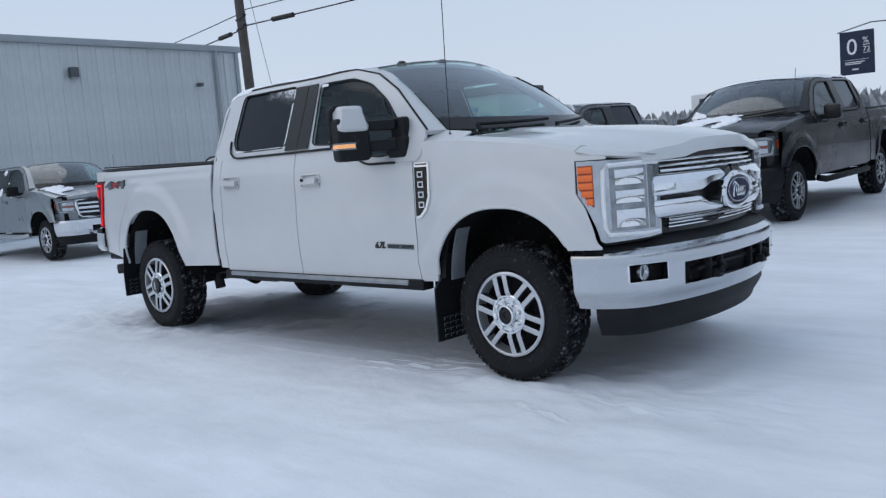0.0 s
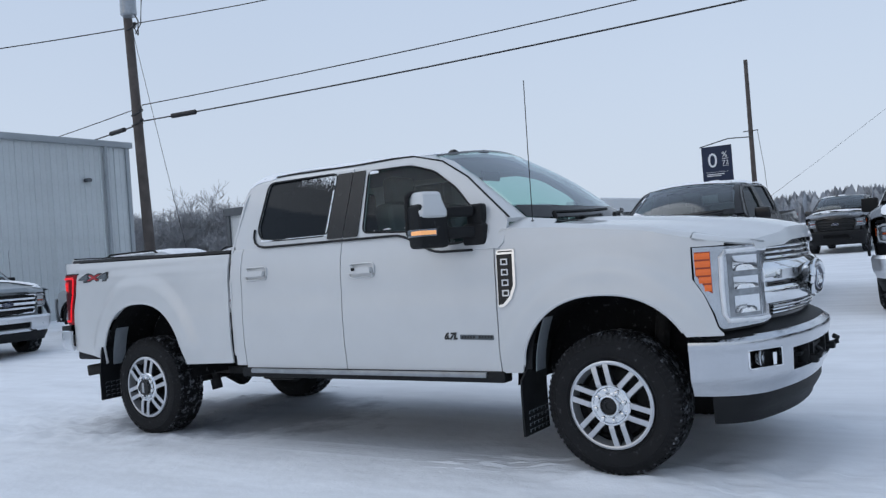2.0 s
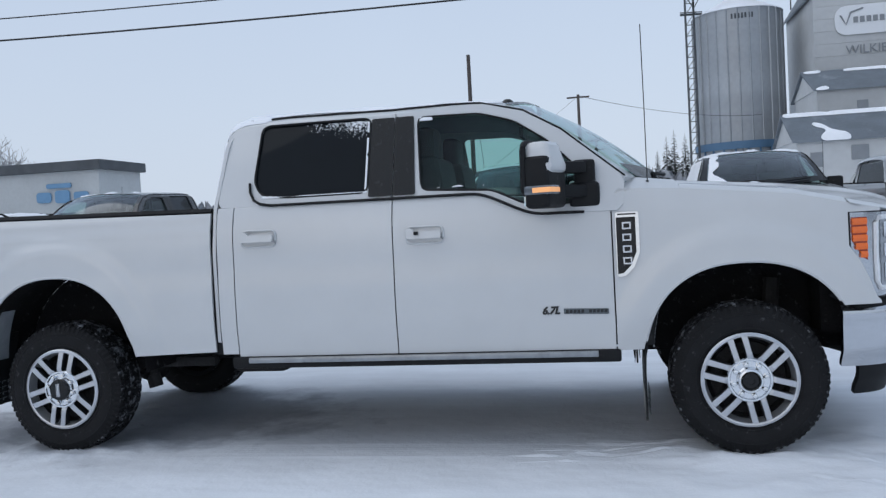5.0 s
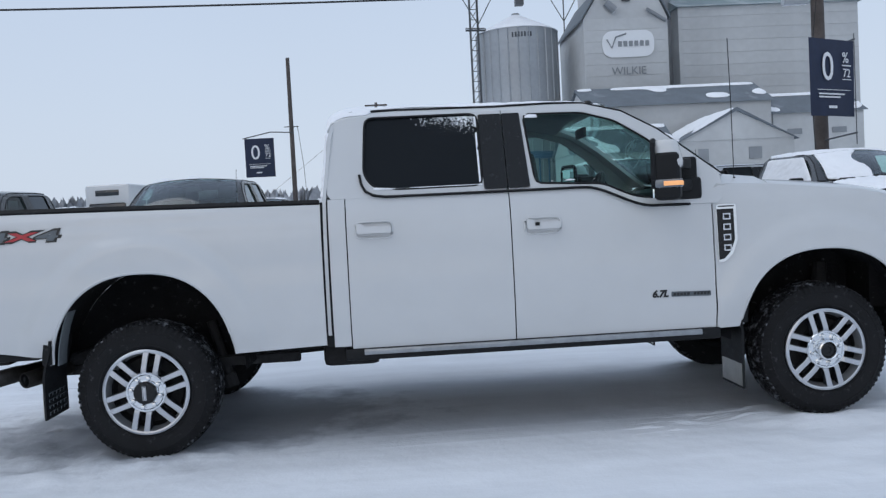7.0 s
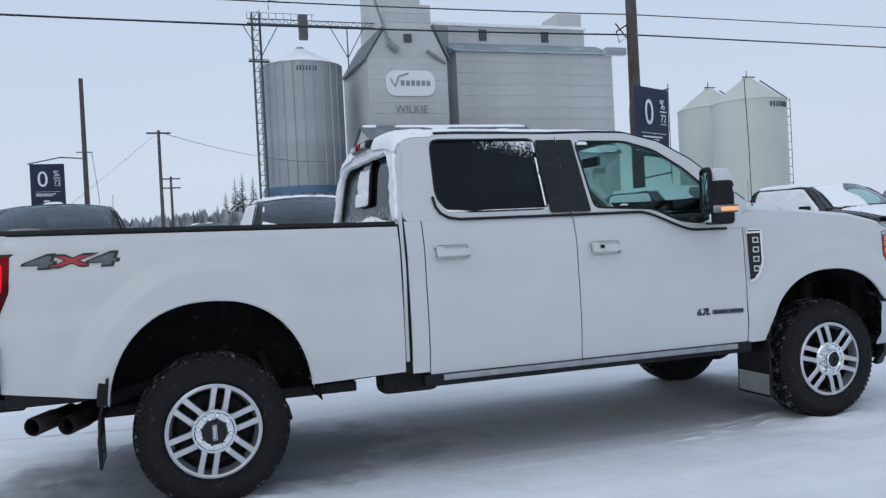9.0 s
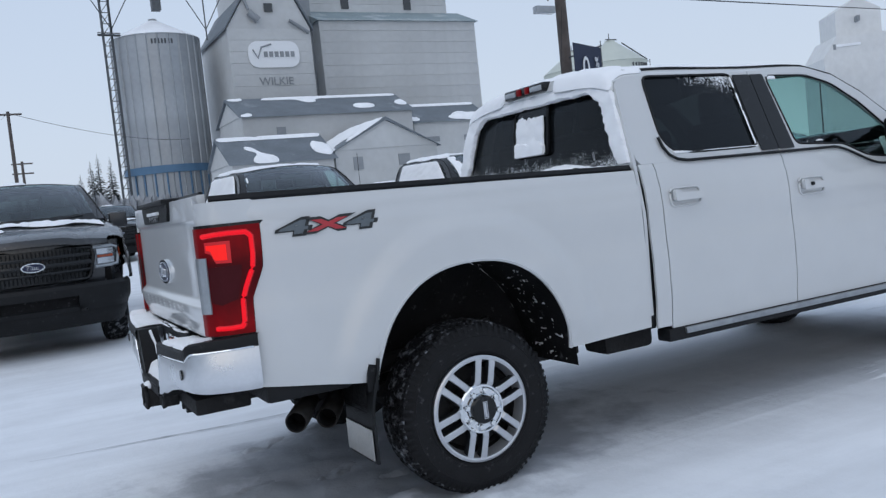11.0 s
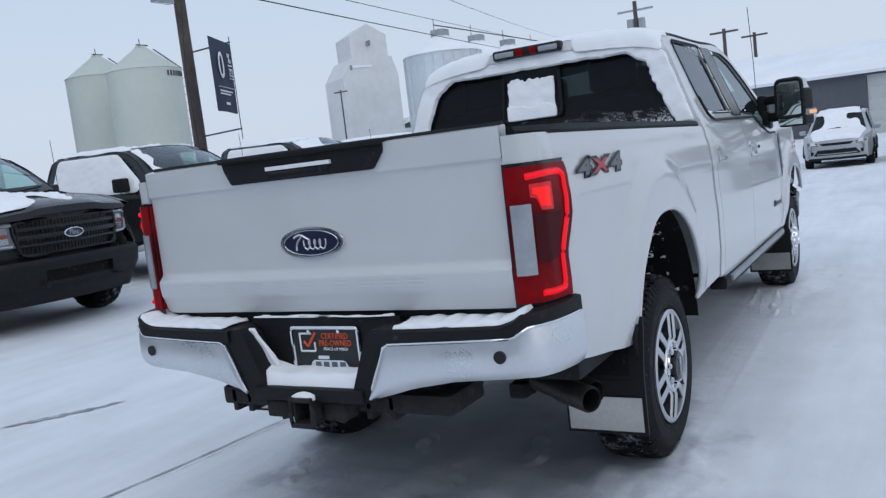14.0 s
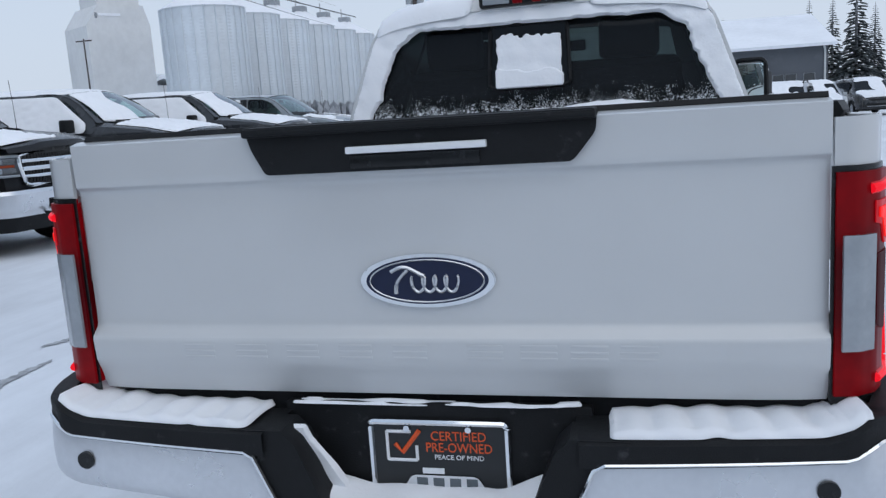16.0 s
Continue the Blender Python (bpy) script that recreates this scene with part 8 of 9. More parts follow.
for z in (4.86, 2.75):
    tube(bm, [Vector((0, 0, z)), ad * 1.38 + Vector((0, 0, z + 0.06))], 0.022, 6)
tube(bm, [ad * 1.36 + Vector((0, 0, 5.05)), ad * 1.36 + Vector((0, 0, 2.55))], 0.012, 5)
part("banner_arm", bm, FRAMESTEEL, sign_pole)


def banner(parent, p0, u, w, h):
    """A navy cloth banner: a big 0, a percent sign, 72 and small print bars."""
    up = Vector((0, 0, 1))
    nrm = u.cross(up)
    bm = bmesh.new()
    grid(bm, lambda a, b: p0 + u * (a * w) + up * (b * h) + nrm * (0.03 * math.sin(a * 5) * (1 - b)), steps(0, 1, 10), steps(0, 1, 12))
    thicken(bm, 0.006)
    b = part("banner", bm, BANNER, parent, "navy cloth banner with white print")
    for s in (1, -1):
        m = Matrix.Translation(p0 + nrm * (s * 0.045)) @ Matrix((*[(c0 * s, c1, c2, 0) for c0, c1, c2 in zip(u, up, nrm * s)], (0, 0, 0, 1))).to_4x4()
        off = 0 if s > 0 else -w
        for txt, size, x, z, st in (("0", 0.62 * h * 0.85, 0.36 * w, 0.62 * h, 0.95), ("%", 0.20 * h, 0.76 * w, 0.76 * h, 1.0), ("72", 0.16 * h, 0.78 * w, 0.56 * h, 1.0)):
            lettering("banner_text", txt, size, m @ Matrix.Translation((x + off, z, 0)), PRINTWHITE, b, 0.004, stretch=st)
        for x0, x1, z0, z1 in ((0.68, 0.88, 0.655, 0.672), (0.68, 0.88, 0.475, 0.485), (0.12, 0.85, 0.335, 0.342), (0.15, 0.72, 0.275, 0.295), (0.15, 0.62, 0.235, 0.255), (0.36, 0.54, 0.10, 0.135)):
            bm = bmesh.new()
            box(bm, off + x0 * w, off + x1 * w, z0 * h, z1 * h, -0.003, 0.003)
            for v in bm.verts:
                v.co = m @ v.co
            part("print_bar", bm, PRINTWHITE, b, smooth=False)


blown = Vector((1.41, 0.69, 0)).normalized()
banner(sign_pole, Vector((0, 0, 3.17)) + ad * 1.36 - blown * 1.57, blown, 1.55, 1.70)
lot_pole = wood_pole("light_pole", -3.33, 36.2, 9.0, 0.13, (0.0, 0.0), "tall grey lot pole that carries a banner", "pole")
bm = bmesh.new()
tube(bm, [(0.1, -0.1, 5.6), (-1.0, -0.3, 5.65), (-2.35, -0.5, 5.35)], 0.03, 6)
tube(bm, [(-0.35, 0, 5.9), (0.35, 0, 5.9)], 0.025, 5)
tube(bm, [(0.3, 0, 5.9), (0.5, 0, 4.0), (0.6, 0, 2.0)], 0.012, 4)
part("banner_arm", bm, FRAMESTEEL, lot_pole)
banner(lot_pole, Vector((-2.28, -0.45, 3.45)), Vector((1, 0.05, 0)).normalized(), 1.42, 1.90)


def wire(pts, r, label="black overhead power line"):
    """A hanging cable between points, with its sag."""
    bm = bmesh.new()
    out = []
    for (a, b, sag) in pts:
        a, b = Vector(a), Vector(b)
        out += [a.lerp(b, k) - Vector((0, 0, sag * 4 * k * (1 - k))) for k in steps(0, 1, 14)]
    tube(bm, out, r, 5)
    return thing("power_line", bm, WIRE, label, "cable", "overhead lines")


pa, pb = (-15.4, 11.0), (12.0, 13.96)
pc = (48.0, 12.9)
wire([((pa[0], pa[1], 6.06), (pb[0], pb[1], 6.55), 0.20), ((pb[0], pb[1], 6.55), (143.4, 52.0, 16.2), 0.25)], 0.022)
wire([((pa[0], pa[1], 6.55), (pb[0], pb[1], 7.09), 0.20), ((pb[0], pb[1], 7.09), (143.4, 52.4, 18.6), 0.25)], 0.016)
wire([((pa[0], pa[1], 9.05), (pb[0], pb[1], 9.0), 0.50), ((pb[0], pb[1], 9.0), (143.4, 52.8, 20.0), 0.6)], 0.016)
wire([((pa[0], pa[1], 6.0), (-45, 14.5, 6.3), 0.3)], 0.022)
wire([((pa[0], pa[1], 6.5), (-45, 14.5, 6.9), 0.3)], 0.016)
wire([((pa[0], pa[1], 8.95), (-26.5, 3.0, 8.0), 0.15)], 0.018)
wire([((-15.6, 11.0, 8.9), (-12.6, 10.4, 0.1), 0.05)], 0.008, "thin steel guy wire of the utility pole")
wire([((pa[0], pa[1], 10.8), (-34, -6, 9.6), 0.4)], 0.008, "thin black overhead power conductor")
wire([((pa[0] - 0.3, pa[1], 11.0), (-34, -7.5, 10.6), 0.4)], 0.008, "thin black overhead power conductor")
bm = bmesh.new()
rod(bm, (-14.2, 11.13, 6.05), (-13.3, 11.23, 6.04), 0.075, seg=10)
thing("splice_case", bm, WIRE, "black splice case on the overhead cable", "cable fitting")
bm = bmesh.new()
rod(bm, (-17.3, 11.22, 5.96), (-16.5, 11.13, 5.97), 0.075, seg=10)
thing("splice_case", bm, WIRE, "black splice case on the overhead cable", "cable fitting")
far_pole = wood_pole("utility_pole", pc[0], pc[1], 9.5, 0.17)
bm = bmesh.new()
for s in (-1, 1):
    lathe(bm, [(0.0, 0.9), (0.22, 0.85), (0.22, 0.0), (0.0, 0.0)], Matrix.Translation((0.0, 0.35 * s, 7.9)), 14)
box(bm, -0.06, 0.06, -1.1, 1.1, 9.2, 9.32)
part("transformer_pair", bm, GREYLENS, far_pole)
for x, y, h in ((0.16, 93.4, 13.6), (1.6, 120, 10.0), (80.0, 13.9, 10.4), (90.0, 12.8, 10.6), (106.7, 78.5, 13.0)):
    p = wood_pole("utility_pole", x, y, h, 0.22 if x < 100 else 0.14)
    bm = bmesh.new()
    for z in (h - 0.1, h - 1.4)[: 1 if y < 100 else 2]:
        box(bm, *((-0.08, 0.08, -1.3, 1.3) if x > 50 else (-1.3, 1.3, -0.08, 0.08)), z, z + 0.18)
    part("crossarm", bm, WOODPOLE, p)
wire([((0.16, 93.4, 15.0), (30, 150, 17), 1.0)], 0.03)
wire([((0.16, 93.4, 15.0), (-9, 60, 3.0), 0.1)], 0.012, "thin steel guy wire of the utility pole")

# white bus
bus = root("bus", pose(-13.0, 44.0, ground_z(-13, 44), 0, 0, -98), "white bus parked beyond the lot", "bus")
bm = bmesh.new()
box(bm, -4.5, 4.5, -1.25, 1.25, 0.45, 3.35, 0.18, 3)
part("body", bm, WHITE, bus)
bm = bmesh.new()
box(bm, 4.47, 4.53, -1.0, 1.0, 1.35, 2.35, 0.1)
part("windscreen", bm, WINDOWDARK, bus)
bm = bmesh.new()
box(bm, 4.48, 4.54, -0.65, 0.65, 2.75, 3.05, 0.04)
part("destination_sign", bm, WINDOWDARK, bus)
for s in (-1, 1):
    for k in range(6):
        bm = bmesh.new()
        box(bm, -4.1 + k * 1.35, -2.95 + k * 1.35, s * 1.25 - 0.02, s * 1.25 + 0.02, 1.6, 2.5, 0.015)
        part("window", bm, WINDOWDARK, bus)
    for x in (-2.8, 3.0):
        bm = bmesh.new()
        lathe(bm, [(0.0, 0.0), (0.28, 0.01), (0.48, 0.0), (0.48, -0.25)], wheel_pose(x, s * 1.26, 0.48, s), 20)
        part("wheel", bm, RUBBER, bus)

# ---- the grain elevator and its bins ----
GZ = 2.4
def bin_tank(name, x, y, r, z1, zc, label, mat, sheets=20, rings=10, group="", cap=FRESH, z0=None):
    """A steel bin of curved sheets with lap ribs, and a coned roof."""
    z0 = ground_z(x, y) if z0 is None else z0
    b = root(name, pose(x, y, z0), label, "grain bin", group)
    h = z1 - z0
    bm = bmesh.new()
    a1 = math.tau / sheets
    grid(bm, lambda a, z: Vector((r * math.cos(a), r * math.sin(a), z)), steps(0, a1, 4), steps(0, h, rings))
    tube(bm, [(r * math.cos(0) + 0.05, 0, z) for z in (0.0, h)], r * 0.018, 4)
    thicken(bm, 0.02)
    sh = part("wall_sheet", bm, mat, b, angle=60)
    for k in range(1, sheets):
        shared_part("wall_sheet", sh, b, pose(0, 0, 0, 0, 0, 360 * k / sheets))
    bm = bmesh.new()
    lathe(bm, [(r * 1.02, h - 0.1), (r * 1.03, h), (r * 0.12, zc - z0), (0.0, zc - z0)], Matrix.Identity(4), 40)
    part("cone_roof", bm, cap, b)
    bm = bmesh.new()
    lathe(bm, [(r * 0.10, zc - z0 - 0.2), (r * 0.10, zc - z0 + r * 0.05), (0.0, zc - z0 + r * 0.06)], Matrix.Identity(4), 14)
    part("roof_cap", bm, mat, b)
    bm = bmesh.new()
    for s in (-1, 1):
        tube(bm, [(s * 0.25, -r - 0.25, 0), (s * 0.25, -r - 0.25, h + 0.5)], 0.05, 4)
    for z in steps(0.5, h, int(h / 0.9)):
        tube(bm, [(-0.25, -r - 0.25, z), (0.25, -r - 0.25, z)], 0.03, 4)
    return b, bm, h


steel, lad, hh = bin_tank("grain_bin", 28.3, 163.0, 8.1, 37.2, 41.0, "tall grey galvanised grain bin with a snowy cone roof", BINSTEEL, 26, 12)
lad.free()
for k in range(7):
    bm = bmesh.new()
    a = radians(-104 + k * 4.2)
    rod(bm, (8.14 * math.cos(a), 8.14 * math.sin(a), hh - 2.0), (8.14 * math.cos(a), 8.14 * math.sin(a), hh - 1.1), 0.16, seg=4)
    part("name_bar", bm, FRAMESTEEL, steel)
for k in range(9):
    bm = bmesh.new()
    a = radians(-150 + k * 15)
    tube(bm, [(8.25 * math.cos(a), 8.25 * math.sin(a), 0.0), (8.25 * math.cos(a), 8.25 * math.sin(a), 9.0)], 0.16, 4)
    part("base_post", bm, BLUEBEAM, steel)
bm = bmesh.new()
grid(bm, lambda a, z: Vector((8.5 * math.cos(a), 8.5 * math.sin(a), z)), steps(0, math.tau, 32), [9.0, 10.4])
thicken(bm, 0.2)
part("base_ring", bm, BLUEBEAM, steel)
# lattice stair tower and top walkway
tower = root("access_tower", pose(18.6, 158.0, GZ), "steel ladder tower and conveyor bridge over the grain bin", "steel tower")
bm = bmesh.new()
for dx in (0, 1.5):
    for dy in (0, 1.5):
        tube(bm, [(dx, dy, 0), (dx, dy, 44.5)], 0.13, 4)
for k in range(22):
    z = 1 + k * 2.0
    tube(bm, [(0, 0, z), (1.5, 0, z)], 0.08, 4)
    tube(bm, [(0, 0, z), (1.5, 0, z + 2.0)], 0.06, 4)
    tube(bm, [(0, 1.5, z), (0, 0, z)], 0.08, 4)
part("ladder_frame", bm, FRAMESTEEL, tower)
bm = bmesh.new()
for z, h2 in ((42.2, 1.0), (35.0, 0.4)):
    x1 = 31.0 if z > 40 else 3.0
    tube(bm, [(-1.0, 0, z), (x1, 0.6, z)], 0.22, 4)
    tube(bm, [(-1.0, 0, z + h2), (x1, 0.6, z + h2)], 0.10, 4)
    if z > 40:
        for k in range(24):
            tube(bm, [(-1 + k * 1.35, 0, z), (-1 + k * 1.35 + 0.7, 0, z + h2)], 0.06, 4)
            tube(bm, [(-1 + k * 1.35 + 0.7, 0, z + h2), (-1 + (k + 1) * 1.35, 0, z)], 0.06, 4)
        for k in range(10):
            tube(bm, [(-1 + k * 1.4, 0, z + h2), (-1 + k * 1.4, 0, z + h2 + 1.2)], 0.05, 4)
        tube(bm, [(-1, 0, z + h2 + 1.2), (12, 0.2, z + h2 + 1.2)], 0.05, 4)
tube(bm, [(3.2, 0, 45.0), (3.2, 0, 46.8), (6.2, 0, 46.6)], 0.10, 4)
for x in (1.5, 18.5):
    for q in (-1, 1):
        tube(bm, [(x, 0, 36.0), (x + q * 3.5 * (1 if x < 10 else -1), 0, 42.2)], 0.09, 4)
    tube(bm, [(x, 0, 34), (x, 0, 42.4)], 0.13, 4)
box(bm, 9.0, 10.6, -0.6, 1.0, 39.5, 44.2)
part("conveyor_bridge", bm, FRAMESTEEL, tower)

elev = root("grain_elevator", pose(0, 0, GZ), "tall white-clad wooden grain elevator with a long annex", "grain elevator")
def clad(name, x0, x1, y0, y1, z0, z1, mat=ELEV, courses=0):
    """A block of wall clad in broad courses."""
    bm = bmesh.new()
    box(bm, x0, x1, y0, y1, z0, z1)
    o = part(name, bm, mat, elev, smooth=False)
    n = courses
    first = None
    for k in range(n):
        za, zb = z0 + (z1 - z0) * k / n, z0 + (z1 - z0) * (k + 1) / n
        if first is None:
            bm = bmesh.new()
            box(bm, x0 + 0.02, x1 - 0.02, -0.10, 0.0, 0.02, zb - za - 0.03)
            first = part("cladding_course", bm, mat, o, smooth=False)
            first.location = (0, y0, za)
        else:
            shared_part("cladding_course", first, o, pose(0, y0, za))
    return o


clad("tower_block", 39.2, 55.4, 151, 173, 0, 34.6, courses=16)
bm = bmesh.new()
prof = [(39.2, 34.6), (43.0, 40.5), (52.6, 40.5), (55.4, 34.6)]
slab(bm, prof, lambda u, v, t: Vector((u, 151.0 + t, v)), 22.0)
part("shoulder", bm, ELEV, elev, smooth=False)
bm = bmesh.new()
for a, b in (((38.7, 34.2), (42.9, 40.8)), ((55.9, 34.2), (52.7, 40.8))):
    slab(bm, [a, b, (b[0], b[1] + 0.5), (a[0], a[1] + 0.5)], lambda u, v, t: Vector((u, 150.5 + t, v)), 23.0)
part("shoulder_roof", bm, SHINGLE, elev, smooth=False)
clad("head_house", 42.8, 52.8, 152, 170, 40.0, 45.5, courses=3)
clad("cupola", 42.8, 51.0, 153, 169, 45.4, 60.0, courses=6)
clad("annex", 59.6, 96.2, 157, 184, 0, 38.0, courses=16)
# added darker block that fills the gap between tower and annex
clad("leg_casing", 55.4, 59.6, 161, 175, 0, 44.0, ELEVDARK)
bm = bmesh.new()
slab(bm, [(157 - 0.8, 37.6), (165, 41.4), (177, 41.4), (185, 37.6)], lambda u, v, t: Vector((59.2 + t, u, v)), 37.7)
part("annex_roof", bm, GREENROOF, elev, "green steel roof streaked with snow", smooth=False)
clad("monitor", 58.0, 94.0, 165, 177, 41.2, 45.0, courses=2)
bm = bmesh.new()
box(bm, 57.6, 94.5, 164.5, 177.5, 45.0, 45.8, 0.2)
part("monitor_roof", bm, FRESH, elev, smooth=False)
clad("monitor_end", 88.0, 94.0, 166, 174, 45.5, 49.0)
for x in (69.0, 84.0):
    bm = bmesh.new()
    box(bm, x - 0.9, x + 0.9, 164.75, 164.88, 42.0, 44.4)
    part("window", bm, WINDOWDARK, elev, smooth=False)
for x, z in ((47.5, 41.2),):
    bm = bmesh.new()
    box(bm, x - 0.8, x + 0.8, 150.7, 150.86, z - 3.5, z - 1.9)
    part("window", bm, WINDOWDARK, elev, smooth=False)
for a, b, r in (((43.5, 150.3, 37.5), (45.2, 150.3, 36.0), 0.7), ((51.2, 150.3, 36.0), (55.0, 150.6, 33.8), 0.35), ((41.0, 151.0, 46.5), (43.5, 150.5, 38.0), 0.3)):
    bm = bmesh.new()
    rod(bm, a, b, r, seg=10)
    part("dust_spout", bm, ELEVDARK, elev)
bm = bmesh.new()
slab(bm, rounded([(42.6, 27.2), (52.6, 27.2), (52.6, 32.2), (42.6, 32.2)], 2.4, 8), lambda u, v, t: Vector((u, 150.75 - t, v)), 0.12)
sg = part("sign_panel", bm, PRINTWHITE, elev, "white rounded sign panel with dark marks")
for k in range(6):
    bm = bmesh.new()
    x = 45.6 + k * 1.05
    box(bm, x, x + 0.72, 150.5, 150.6, 29.2, 30.2)
    part("sign_mark", bm, ELEVDARK, sg)
bm = bmesh.new()
tube(bm, [(43.5, 150.55, 30.6), (44.4, 150.55, 29.0), (45.2, 150.55, 31.0), (47.2, 150.55, 31.6)], 0.16, 5)
part("sign_mark", bm, ELEVDARK, sg)
lettering("town_name", "WILKIE", 2.1, Matrix.Translation((47.6, 150.78, 24.6)) @ Matrix.Rotation(radians(90), 4, "X"), ELEVDARK, elev, 0.05)


def shed(name, x0, x1, y0, y1, wall, ridge, label, along="x", base=GZ, snowy=True, wins=()):
    """A gabled shed; its ridge runs along x or y."""
    s = root(name, pose(0, 0, base), label, "shed")
    bm = bmesh.new()
    box(bm, x0, x1, y0, y1, -0.5, wall)
    part("wall", bm, ELEV, s, smooth=False)
    bm = bmesh.new()
    o = 0.6
    if along == "x":
        c = (y0 + y1) / 2
        slab(bm, [(y0 - o, wall - 0.3), (c, ridge), (y1 + o, wall - 0.3), (c, ridge - 0.5)], lambda u, v, t: Vector((x0 - o + t, u, v)), x1 - x0 + 2 * o)
        tri = [[(x, y0, wall), (x, y1, wall), (x, c, ridge - 0.3)] for x in (x0, x1)]
    else:
        c = (x0 + x1) / 2
        slab(bm, [(x0 - o, wall - 0.3), (c, ridge), (x1 + o, wall - 0.3), (c, ridge - 0.5)], lambda u, v, t: Vector((u, y0 - o + t, v)), y1 - y0 + 2 * o)
        tri = [[(x0, y, wall), (x1, y, wall), (c, y, ridge - 0.3)] for y in (y0, y1)]
    part("roof", bm, SHINGLE, s, "dark roof with patches of snow", smooth=False)
    for q in tri:
        bm = bmesh.new()
        bm.faces.new([bm.verts.new(p) for p in q])
        thicken(bm, 0.15)
        part("gable", bm, ELEV, s, smooth=False)
    for x, z, w, h in wins:
        bm = bmesh.new()
        box(bm, x - w / 2, x + w / 2, y0 - 0.12, y0 + 0.05, z, z + h)
        part("window", bm, ELEVDARK, s, smooth=False)
    if snowy:
        bm = bmesh.new()
        if along == "x":
            c = (y0 + y1) / 2
            snow_sheet(bm, lambda x, k: Vector((x, y0 - o + (c - y0 + o) * k, wall - 0.3 + (ridge - wall + 0.3) * k + 0.05)), steps(x0 - o, x1 + o, 50), steps(0, 1, 14), lambda x, k: (k > 0.86) * 0.6 + 0.7 * noise.noise((x * 0.22, k * 2.5, x0)) - 0.22 > 0, Vector((0, -1, 1)), 0.25, 0.15)
        else:
            c = (x0 + x1) / 2
            snow_sheet(bm, lambda y, k: Vector((x0 - o + (c - x0 + o) * k, y, wall - 0.3 + (ridge - wall + 0.3) * k + 0.05)), steps(y0 - o, y1 + o, 24), steps(0, 1, 14), lambda y, k: 0.25 + 0.7 * noise.noise((y * 0.22, k * 2.5, x0)) > 0, Vector((-1, 0, 1)), 0.25, 0.15)
        if bm.verts:
            part("snow_patch", bm, FRESH, s)
        else:
            bm.free()
    return s


shed("long_shed", 35.5, 67.0, 134, 150, 16.2, 20.2, "long pale shed with a dark snow-patched roof", wins=((42, 12.5, 1.6, 1.6), (61, 12.5, 2.4, 1.0)))
shed("side_shed", 68.2, 84.5, 136, 150, 14.0, 18.0, "pale side shed with a dark roof", wins=((72, 10.0, 2.6, 1.0), (80, 10.0, 2.6, 1.0)))
shed("gable_house", 44.8, 62.6, 117.3, 132, 8.2, 13.0, "pale gabled house with a louvre and dark roof", "y", wins=((48.5, 5.0, 1.6, 2.0), (53.7, 10.0, 1.0, 1.2), (56.5, 5.2, 2.0, 1.8)))
shed("low_shed", 28.5, 44.0, 116, 130, 7.2, 11.6, "low pale shed with a dark roof and drifted snow", wins=((31, 3.5, 1.6, 2.0), (36.5, 4.2, 2.2, 2.0)))

for k, (x, y, lab) in enumerate(((74.3, 86.0, "cream hopper grain bin with a coned lid"), (80.6, 102.6, "cream hopper grain bin behind its twin"))):
    z0 = ground_z(x, y)
    b = root("hopper_bin", pose(x, y, z0) @ Matrix.Scale(1.46, 4), lab, "grain bin", "cream bins")
    e = z0 + ((17.2 if k == 0 else 19.0) - z0) / 1.46
    bm = bmesh.new()
    lathe(bm, [(1.2, 0.0), (3.25, 2.0), (3.25, e - z0), (3.32, e - z0 + 0.02), (0.5, e - z0 + 2.15), (0.45, e - z0 + 2.3), (0.0, e - z0 + 2.32)], Matrix.Identity(4), 48)
    part("shell", bm, CREAM, b, angle=25)
    bm = bmesh.new()
    tube(bm, [(-0.7, -0.3, e - z0 + 2.35), (0.6, -0.3, e - z0 + 2.35)], 0.06, 4)
    tube(bm, [(-0.3, -0.3, e - z0 + 2.3), (-0.3, -0.3, e - z0 + 2.9)], 0.05, 4)
    tube(bm, [(0.9, -0.6, e - z0 + 2.0), (2.9, -1.7, e - z0 + 0.2)], 0.06, 4)
    for s in (-0.2, 0.2):
        tube(bm, [(2.75 + s, -1.95, e - z0 + 0.2), (2.75 + s, -1.95, 0)], 0.04, 4)
    for z in steps(0.5, e - z0, 14):
        tube(bm, [(2.55, -1.95, z), (2.95, -1.95, z)], 0.03, 4)
    part("lid_ladder", bm, FRAMESTEEL, b)
    for j in range(7):
        bm = bmesh.new()
        a = radians(-88 + j * 6.0 - 6)
        p = Vector((3.27 * math.cos(a), 3.27 * math.sin(a), e - z0 - 0.75))
        rod(bm, p, p + Vector((0, 0, 0.45)), 0.11, seg=4)
        part("name_bar", bm, FRAMESTEEL, b)

row = None
for k in range(6):
    b, lad, hh = bin_tank("steel_bin", 92.3 + k * 10.2, 51.2, 5.0, 14.6, 17.2, "pale corrugated steel grain bin in a long row", BINPALE, 24, 2, "row of steel bins", z0=-0.3)
    lad.free()
    bm = bmesh.new()
    for z in steps(0.4, 14.4, 36):
        lathe(bm, [(5.0, z - 0.15), (5.025, z), (5.0, z + 0.15)], Matrix.Identity(4), 28)
    part("corrugation", bm, BINPALE, b)
    bm = bmesh.new()
    box(bm, -0.9, 0.9, -0.9, 0.9, 17.2, 18.1, 0.1)
    tube(bm, [(-1.4, 0, 17.5), (-1.4, 0, 19.4)], 0.08, 4)
    tube(bm, [(-1.4, 0, 18.6), (1.4, 0, 18.6)], 0.06, 4)
    tube(bm, [(5.0, 0, 14.9), (0.8, 0, 17.4)], 0.08, 4)
    part("peak_hatch", bm, BINSTEEL, b)
